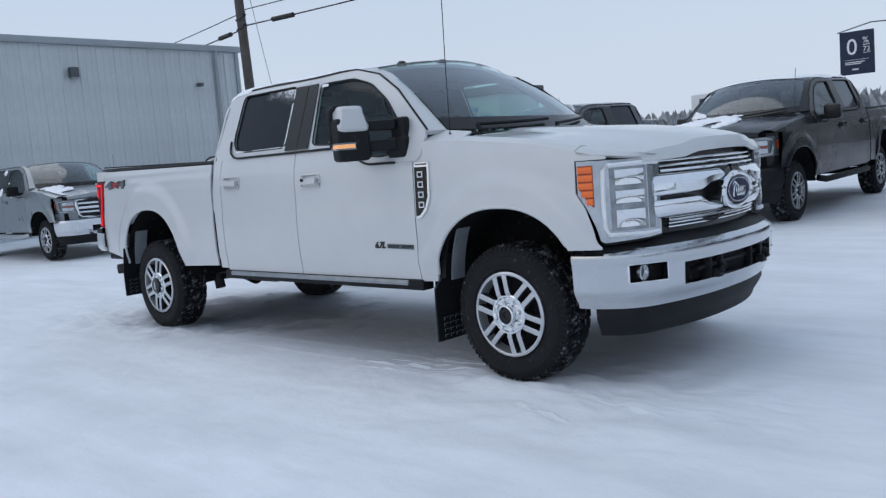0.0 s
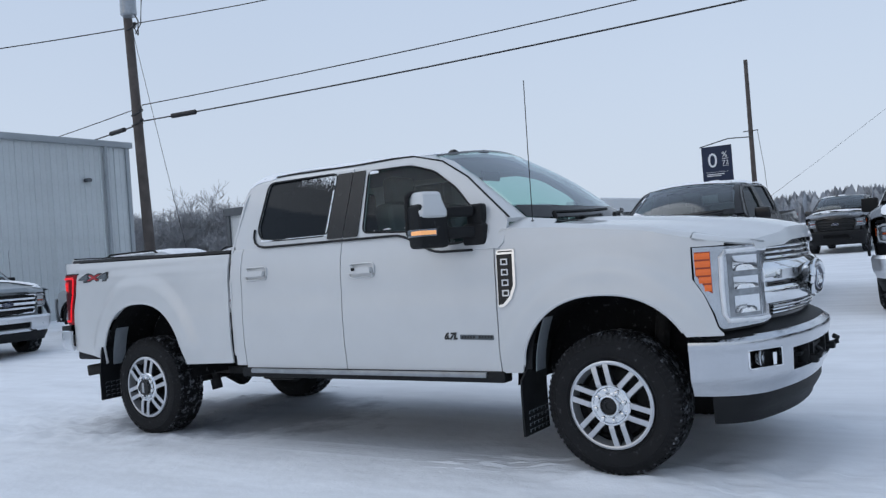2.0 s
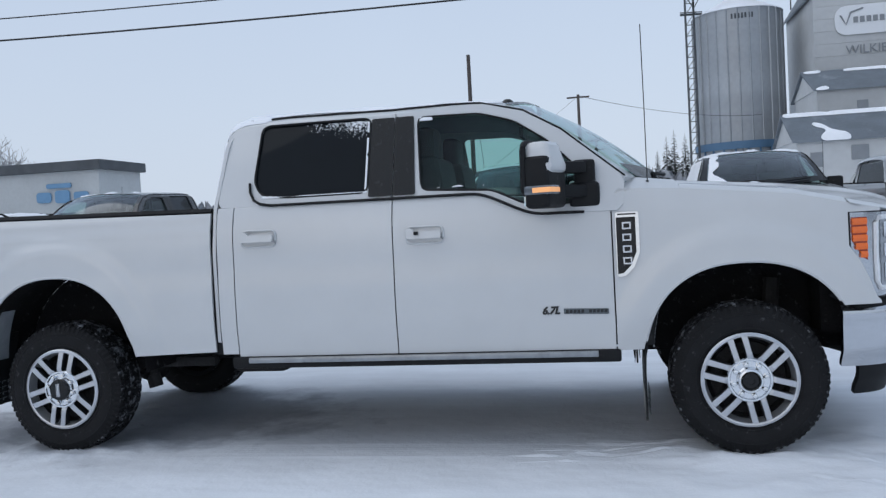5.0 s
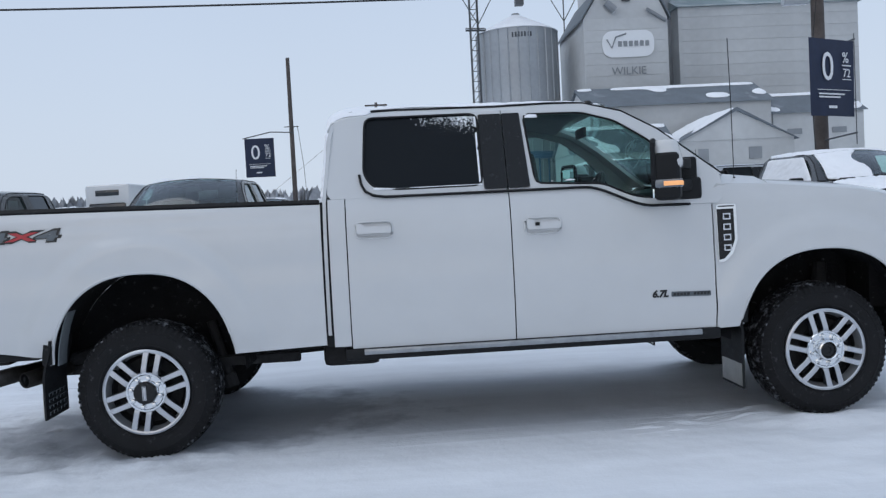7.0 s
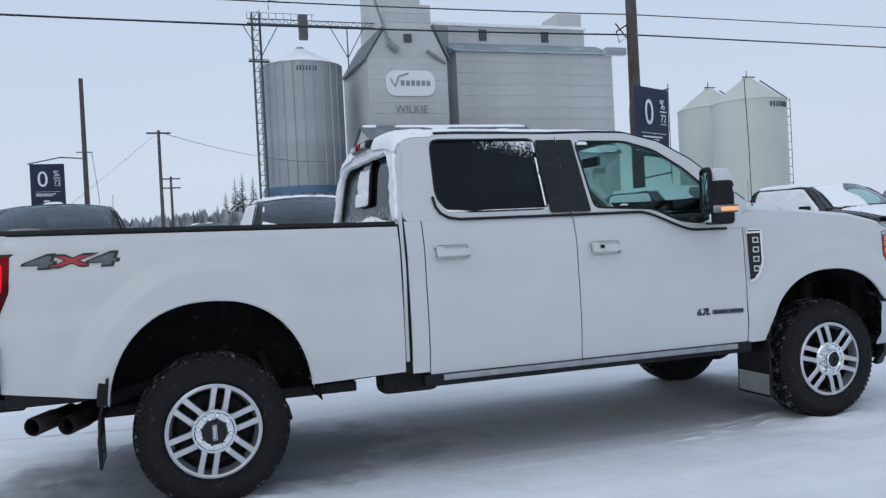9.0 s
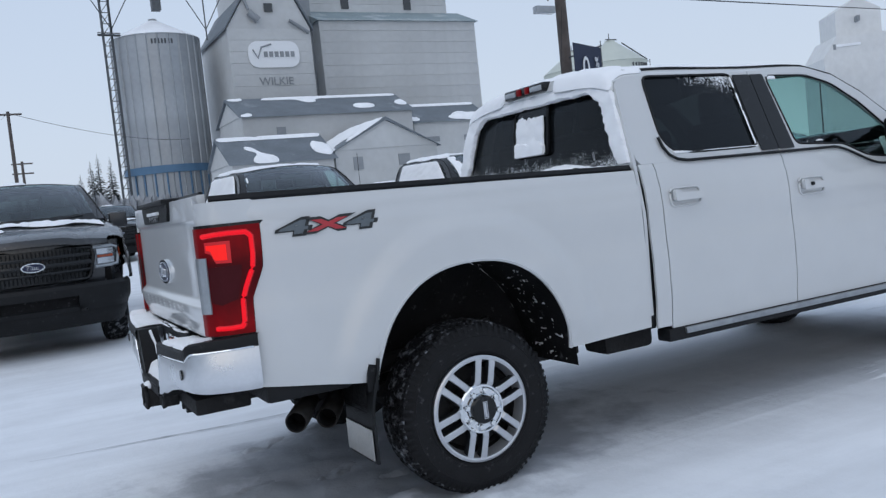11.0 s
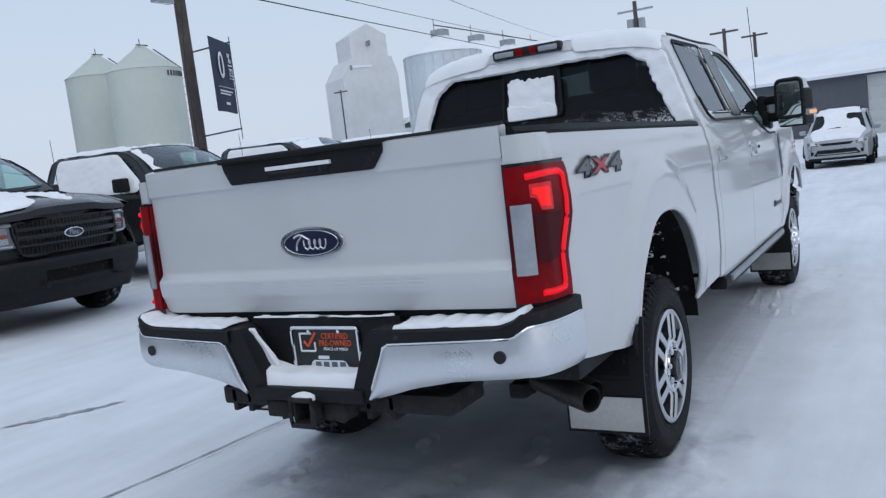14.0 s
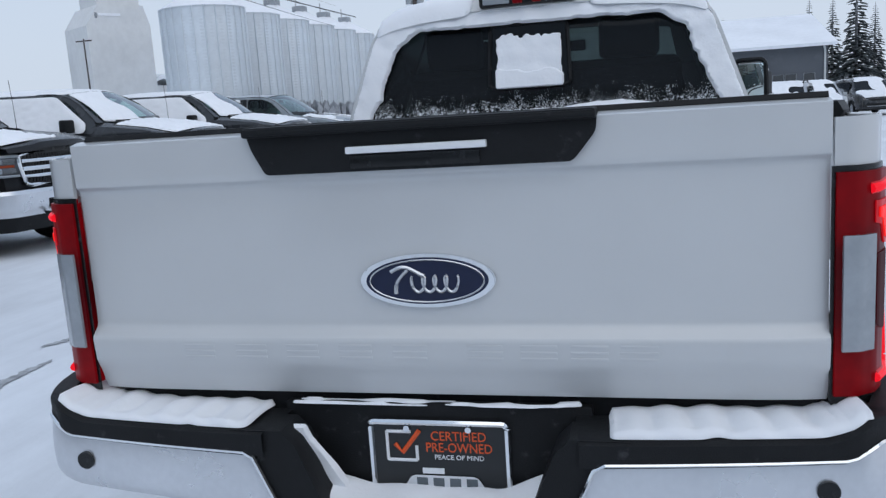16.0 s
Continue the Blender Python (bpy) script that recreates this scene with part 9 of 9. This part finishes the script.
bm = bmesh.new()
tube(bm, [(88, 49.6, 17.8), (148, 50.6, 18.2)], 0.08, 4)
thing("catwalk_rail", bm, FRAMESTEEL, "thin catwalk rail over the row of bins", "rail")

old = root("old_elevator", pose(120.3, 83.6, 0, 0, 0, -33) @ Matrix.Diagonal((0.76, 0.76, 0.94, 1)), "weathered white grain elevator far off in the snow", "grain elevator")
for nm, x0, x1, y0, y1, z0, z1 in (("tower_block", -6.8, 6.8, -6, 6, -0.5, 18.0), ("head_house", -3.5, 5.5, -4.5, 4.5, 21.0, 25.5), ("annex", 5.5, 12.5, -4, 4, -0.5, 8.0)):
    bm = bmesh.new()
    box(bm, x0, x1, y0, y1, z0, z1)
    part(nm, bm, HAZEDPAINT, old, smooth=False)
bm = bmesh.new()
slab(bm, [(-6.8, 18.0), (-4.0, 21.4), (5.6, 21.4), (6.8, 18.0)], lambda u, v, t: Vector((u, -6 + t, v)), 12)
slab(bm, [(-3.5, 25.5), (1.0, 27.6), (5.5, 25.5)], lambda u, v, t: Vector((u, -4.5 + t, v)), 9)
part("roof_block", bm, HAZEDPAINT, old, smooth=False)
bm = bmesh.new()
slab(bm, [(5.2, 8.0), (9.0, 10.0), (12.8, 8.0), (9.0, 9.2)], lambda u, v, t: Vector((u, -4.6 + t, v)), 9)
part("snow_roof", bm, FRESH, old, smooth=False)
bm = bmesh.new()
box(bm, -4.2, 0.5, -6.2, -4.0, 19.6, 20.0)
part("snow_roof", bm, FRESH, old, smooth=False)
for x, z in ((-4.6, 19.2), (8.2, 4.5), (11, 4.5), (0.5, 23.5)):
    bm = bmesh.new()
    box(bm, x - 0.25, x + 0.25, -6.1 if z != 4.5 else -4.1, -4.4 if z > 20 else -3.9, z, z + 0.9)
    part("window", bm, ELEVDARK, old, smooth=False)

# ---- trees ----
def bare_tree(name, x, y, h, seed, label="leafless frosted tree behind the low buildings, haze put into its colour"):
    rnd = random.Random(seed)
    bm = bmesh.new()

    def limb(p, d, ln, r, depth):
        pts, rad = [p], [r]
        for k in range(3):
            d = (d + Vector((rnd.uniform(-0.22, 0.22), rnd.uniform(-0.22, 0.22), rnd.uniform(-0.05, 0.18)))).normalized()
            p = p + d * (ln / 3)
            pts.append(p)
            rad.append(r * (1 - 0.2 * (k + 1)))
        tube(bm, pts, [max(0.016, q) for q in rad], 5 if depth < 2 else 3)
        if depth < 5:
            for _ in range(6 if depth < 2 else 4 if depth < 4 else 3):
                at = pts[rnd.randint(1, 3)]
                a = rnd.uniform(0, math.tau)
                nd = (d * 0.7 + Vector((math.cos(a), math.sin(a), rnd.uniform(0.1, 0.7))) * 0.75).normalized()
                limb(at, nd, ln * rnd.uniform(0.58, 0.80), rad[-1] * 0.62, depth + 1)

    limb(Vector((0, 0, -0.2)), Vector((0, 0, 1)), h * 0.34, h * 0.026, 0)
    t = root(name, pose(x, y, ground_z(x, y)), label, "tree", "bare trees")
    part("crown", bm, BARK, t, angle=180)
    return t


trees = [bare_tree("bare_tree", 0, 0, 10.0, 11), bare_tree("bare_tree", 0, 0, 9.0, 12), bare_tree("bare_tree", 0, 0, 9.5, 13)]
places = []
for i in range(16):
    a = radians(-58 + i * 1.25)
    d = 72 + (i % 3) * 5
    places.append((5.0 + d * math.sin(a), -5.4 + d * math.cos(a)))
places += [(-48.5, 51.6), (-47.1, 52.8), (-45.6, 54.1)]
for i, (x, y) in enumerate(places):
    if i < 3:
        trees[i].matrix_basis = pose(x, y, ground_z(x, y), 0, 0, 40 * i)
        trees[i].scale = (0.88, 0.88, 0.84)
    else:
        k = (0.80 + 0.14 * ((i * 37) % 10) / 10) * (1.0 if i < 9 else 1.05)
        o = copy_thing(trees[i % 3], pose(x, y, ground_z(x, y), 0, 0, 67 * i))
        o.scale = (k, k, k)
    twin = copy_thing(trees[(i + 1) % 3], pose(x + 1.6, y + 2.4, ground_z(x, y), 0, 0, 113 * i + 20))
    twin.scale = (0.86, 0.86, 0.82)


def spruce(x, y, h, seed, label="tall frosted spruce beside the charcoal building, haze put into its colour"):
    rnd = random.Random(seed)
    t = root("spruce_tree", pose(x, y, ground_z(x, y)), label, "tree", "spruces")
    bm = bmesh.new()
    tube(bm, [(0, 0, 0), (0, 0, h * 0.6), (0, 0, h)], [h * 0.018, h * 0.01, 0.02], 8)
    part("trunk", bm, BARK, t)
    bm = bmesh.new()
    z = h * 0.10
    while z < h * 0.98:
        k = 1 - z / h
        n = max(4, int(5 + 9 * k))
        for i in range(n):
            a = rnd.uniform(0, math.tau)
            ln = h * 0.20 * k ** 0.85 * rnd.uniform(0.6, 1.1) + 0.12
            tip = Vector((math.cos(a) * ln, math.sin(a) * ln, z - ln * rnd.uniform(0.15, 0.4)))
            mid = Vector((math.cos(a) * ln * 0.5, math.sin(a) * ln * 0.5, z - ln * 0.06))
            side = Vector((-math.sin(a), math.cos(a), 0)) * ln * 0.22
            v = [bm.verts.new(p) for p in (Vector((0, 0, z)), mid + side, tip, mid - side, mid + Vector((0, 0, -ln * 0.14)))]
            bm.faces.new((v[0], v[1], v[2]))
            bm.faces.new((v[0], v[2], v[3]))
            bm.faces.new((v[0], v[4], v[1]))
            bm.faces.new((v[1], v[4], v[2]))
            bm.faces.new((v[3], v[2], v[4]))
            bm.faces.new((v[0], v[3], v[4]))
        z += h * 0.022
    part("crown", bm, NEEDLE, t, smooth=False)


for i, (az, d, h) in enumerate(((100.0, 92, 9.6), (101.3, 90, 9.4), (102.6, 84, 11.5), (103.6, 96, 9.0), (105.2, 88, 8.0), (95.0, 140, 12), (109, 90, 9), (77.6, 95, 9.2))):
    spruce(-2.9 + d * math.sin(radians(az)), -0.5 + d * math.cos(radians(az)), h, 30 + i)


for i, (x, h) in enumerate(((11.6, 8.5), (13.6, 11.5), (15.4, 14.0), (17.2, 15.5), (19.2, 14.5))):
    spruce(x, 178 + (i % 2) * 3, h, 60 + i, "dark frosted spruce at the foot of the grain bin, haze put into its colour")


def shelterbelt(name, p0, p1, h, n, label, seed):
    """A far belt of bare bushes: a great many upright twigs."""
    rnd = random.Random(seed)
    bm = bmesh.new()
    p0, p1 = Vector((*p0, 0)), Vector((*p1, 0))
    side = (p1 - p0).normalized().cross(Vector((0, 0, 1)))
    for i in range(n):
        p = p0.lerp(p1, i / n + rnd.uniform(-0.5, 0.5) / n) + side * rnd.uniform(-2, 2)
        z = ground_z(p.x, p.y) - 0.3
        q = h * rnd.uniform(0.65, 1.05) * (0.85 + 0.2 * noise.noise((p.x * 0.06, p.y * 0.06, seed)))
        w = h * rnd.uniform(0.10, 0.22)
        a = rnd.uniform(0, math.pi)
        d = Vector((math.cos(a) * w, math.sin(a) * w, 0))
        lean = Vector((rnd.uniform(-0.2, 0.2), rnd.uniform(-0.2, 0.2), 0)) * q
        v = [bm.verts.new(p + o) for o in (Vector((0, 0, z)) - d * 0.4, Vector((0, 0, z)) + d * 0.4, Vector((0, 0, z + q * 0.6)) + d + lean * 0.5, Vector((0, 0, z + q)) + lean, Vector((0, 0, z + q * 0.65)) - d + lean * 0.5)]
        bm.faces.new(v)
    return thing(name, bm, HEDGE, label, "hedge", kind="stuff", smooth=False)


shelterbelt("shelterbelt", (-75, 118), (26, 140), 6.0, 1500, "far belt of bare bushes on the horizon", 3)
shelterbelt("shelterbelt", (72, 42), (150, 40), 3.3, 900, "dark belt of bushes before the steel bins", 5)
shelterbelt("shelterbelt", (62, 8), (78, -60), 2.6, 500, "low bushes behind the charcoal building", 6)


# ---- snow lying on the white pickup ----
def lying(name, label, sheets):
    bm = bmesh.new()
    for args in sheets:
        snow_sheet(bm, *args)
    return thing(name, bm, FRESH, label, "snow", kind="stuff", angle=60)


nz = lambda a, b, k, q=0.0: noise.noise((a * k + q, b * k, q))
roof_f = lambda x, k: roof_at(x, k) + Vector((0, 0, 0.002))
lying("roof_snow", "thin snow over the pickup's roof", [(roof_f, steps(1.14, 2.70, 40), steps(-0.97, 0.97, 50), lambda x, k: 0.25 + 0.7 * nz(x, k, 2.2) - 4 * max(0.0, abs(k) - 0.82) > 0, Vector((0, 0, 1)), 0.007, 0.006)])
back_f = lambda u, v: Vector((lerp([(0.9, 1.085), (1.45, 1.09), (1.85, 1.130), (1.93, 1.145), (1.99, 1.175)], v) - 0.008, u, v))
win_half = lambda v: lerp([(1.44, 0.84), (1.895, 0.655)], v)
side_w = lambda v: lerp([(1.46, 0.925), (1.86, 0.785), (1.95, 0.715), (1.985, 0.66)], v)
lying("cab_back_snow", "crusted snow round the pickup's rear window", [
    (back_f, steps(-0.93, 0.93, 240), steps(1.47, 1.985, 86), lambda u, v: abs(u) < side_w(v) and (abs(u) > win_half(v) - 0.018 + 0.022 * nz(u, v, 9) + 0.014 * nz(u, v, 30, 3) or v > 1.890 + 0.008 * nz(u, v, 8, 2) + 0.006 * nz(u, v, 28, 4) - 0.06 * soft([(0.54, 0.0), (0.66, 1.0)], abs(u))), Vector((-1, 0, 0)), 0.026, 0.012),
    (back_f, steps(-0.125, 0.195, 90), steps(1.60, 1.86, 70), lambda u, v: (1.835 - v) * 16 + 0.7 * nz(u, v, 12, 8) + 0.4 * nz(u, v, 36, 2) > 0 and abs(u - 0.035) < 0.152 + 0.008 * nz(u, v, 25, 9), Vector((-1, 0, 0)), 0.008, 0.011),
    (back_f, steps(-0.125, 0.195, 60), steps(1.595, 1.71, 24), lambda u, v: (1.675 - v) * 14 + 0.5 * nz(u, v, 12, 8) > 0, Vector((-1, 0, 0)), 0.018, 0.004)])
lying("roof_edge_snow", "soft snow rounding the back edge of the pickup's roof", [
    (lambda x, k: roof_f(1.100 + 0.30 * x, k), steps(0, 1, 20), steps(-0.985, 0.985, 90), lambda x, k: 0.62 - 0.75 * x + 0.35 * nz(x * 0.6, k * 2, 4, 5) > 0 and not (-0.30 < k < 0.38 and x < 0.35), Vector((-0.3, 0, 1)), 0.012, 0.008)])
bm = bmesh.new()
grid(bm, lambda u, v: back_f(u, v) + Vector((0.003, 0, 0)), steps(-0.80, 0.80, 16), steps(1.465, 1.66, 4))
thing("window_frost", bm, FROSTLOW, "thin frost low on the pickup's rear window", "frost", kind="stuff")


def pad_snow(s):
    def f(u, k):
        x, y, *_ = rear_plan(s * u)
        hi = lerp([(0.36, 0.868), (0.80, 0.876), (0.90, 0.908), (1.2, 0.922)], u)
        rib = 0.005 * math.cos(u * math.tau / 0.075)
        return Vector((x + 0.008 + 0.150 * k, y * (1 - 0.02 * k), hi + 0.008 + (rib * 1.6 * math.sin(math.pi * k) if u < 0.82 else 0.0)))
    return f


lying("bumper_snow", "ribbed snow on the pickup's bumper steps", [
    (pad_snow(-1), steps(0.40, 0.93, 70), steps(0, 1, 16), lambda u, k: 0.75 + 0.6 * nz(u * 3, k, 3, 1) - (0.35 if k < 0.08 else 0) * (1 + math.cos(u * math.tau / 0.075)) > 0, Vector((0, 0, 1)), 0.014, 0.007),
    (pad_snow(1), steps(0.38, 0.93, 70), steps(0, 1, 16), lambda u, k: 0.72 + 0.6 * nz(u * 3, k, 3, 4) - (0.35 if k < 0.08 else 0) * (1 + math.cos(u * math.tau / 0.075)) > 0, Vector((0, 0, 1)), 0.013, 0.007)])
def drift(y, k):
    """Snow filling the foot of the plate recess, heaped up at both ends."""
    heap = 0.045 * soft([(0.13, 0.0), (0.27, 1.0)], abs(y + 0.012)) * (1.0 if y < 0 else 0.6)
    return Vector((-1.278 + 0.108 * k - 0.012 * math.sin(k * 3.1), y, 0.640 + 0.050 * min(1.0, k * 3) + (0.010 + heap) * k))


lying("plate_snow", "snow drifted into the plate recess", [
    (drift, steps(-0.275, 0.245, 60), steps(0, 1, 16), lambda y, k: 0.5 + 0.5 * nz(y, k, 6) - 9 * max(0.0, abs(y + 0.015) - (0.190 + 0.055 * k)) > 0, Vector((-0.5, 0, 1)), 0.010, 0.008),
    (lambda y, z: Vector((-1.20 - (z - 0.7) * 0.2, y, z)), steps(0.13, 0.32, 60), steps(0.68, 0.868, 60), lambda y, z: 0.25 * nz(y, z, 14, 2) + 0.30 - abs(y - 0.20 - (z - 0.69) * 0.50) * lerp([(0.68, 5.0), (0.76, 11.0), (0.87, 15.0)], z) > 0, Vector((-1, 0, 0)), 0.015, 0.008),
    (lambda y, k: Vector((-1.185 + 0.035 * k, y, 0.897)), steps(-0.34, 0.32, 80), steps(0, 1, 5), lambda y, k: 0.1 + nz(y, k, 7, 6) > 0, Vector((0, 0, 1)), 0.006, 0.005)])
lying("hitch_snow", "cap of snow on the tow hitch", [
    (lambda y, k: Vector((-1.335 + 0.09 * k, y, 0.636 - 6.0 * y * y)), steps(-0.05, 0.05, 14), steps(0, 1, 8), lambda y, k: True, Vector((0, 0, 1)), 0.016, 0.006)])
for s in (-1, 1):
    side_f = lambda x, z: Vector((x, s * (cabin_y(z) + 0.001), z))
    lying("window_ledge_snow", "snow along the side window ledges", [
        (side_f, steps(1.37, 2.02, 90), steps(1.503, 1.520, 6), lambda x, z: 0.55 + 0.35 * nz(x, z, 7) - (z - 1.503) * lerp([(1.37, 24), (1.55, 60), (1.9, 90), (2.02, 30)], x) > 0, Vector((0, s, 0)), 0.006, 0.003),
        (side_f, steps(2.000, 2.012, 5), steps(1.52, 1.93, 160), lambda x, z: 0.25 + nz(x, z, 16) > 0, Vector((0, s, 0)), 0.004, 0.002)] + ([
        (side_f, steps(2.34, 2.70, 60), steps(1.505, 1.522, 5), lambda x, z: -0.05 + nz(x, z, 12) - (z - 1.505) * 45 > 0, Vector((0, s, 0)), 0.005, 0.003),
        (side_f, steps(2.31, 2.40, 24), steps(1.905, 1.93, 7), lambda x, z: 0.1 + nz(x, z, 16) > 0, Vector((0, s, 0)), 0.004, 0.003)] if s < 0 else []) + [
        (lambda x, z: Vector((x, s * (half_width(x, z) - 0.05 + 0.003), z)), steps(3.16, 3.34, 20), steps(1.36, 1.50, 14), lambda x, z: 0.15 + 0.8 * nz(x, z, 12, 7) > 0, Vector((0, s, 0)), 0.03, 0.02)])
for s in (-1, 1):
    lying("liner_snow", "spattered snow stuck in the pickup's rear wheel wells", [
        (lambda a, k: Vector((0.01 + 0.562 * math.cos(a), s * (0.95 - 0.40 * k), 0.50 + 0.612 * math.sin(a))), steps(0.03, 1.15, 160), steps(0.14, 0.95, 90), lambda a, k: nz(a * 1.6, k * 0.5, 12, 2) + 0.9 * nz(a * 3, k * 1.2, 18, 5) - 0.52 - 0.35 * abs(k - 0.45) - 0.6 * max(0.0, a - 0.75) > 0, Vector((-0.8, 0, -0.4)), 0.001, 0.002)])
lying("bed_snow", "snow heaped in the pickup's load bed", [(lambda x, y: Vector((x, y, 0.90 + 0.45 * soft([(0.35, 0.0), (1.0, 1.0)], x) + 0.12 * soft([(-0.6, 1.0), (-1.05, 0.0)], x))), steps(-1.05, 1.0, 30), steps(-0.84, 0.84, 30), lambda x, y: not (abs(x) < 0.68 and abs(y) > 0.47), Vector((0, 0, 1)), 0.08, 0.06),
    (lambda y, k: Vector((0.99 + 0.085 * k, y, 1.435 + 0.075 * k * soft([(-0.8, 0.2), (-0.35, 1.0), (0.1, 0.5), (0.8, 0.3)], y))), steps(-0.84, 0.84, 60), steps(0, 1, 6), lambda y, k: 0.35 + nz(y, k, 5, 3) > 0, Vector((0, 0, 1)), 0.022, 0.014)])
for s in (-1, 1):
    bm = bmesh.new()
    grid(bm, lambda x, z: Vector((x, s * (cabin_y(z) - 0.007), z)), steps(1.60, 2.01, 8), steps(1.70, 1.935, 6))
    thing("window_frost", bm, FROSTHIGH, "thin frost in the corner of a side window", "frost", kind="stuff")
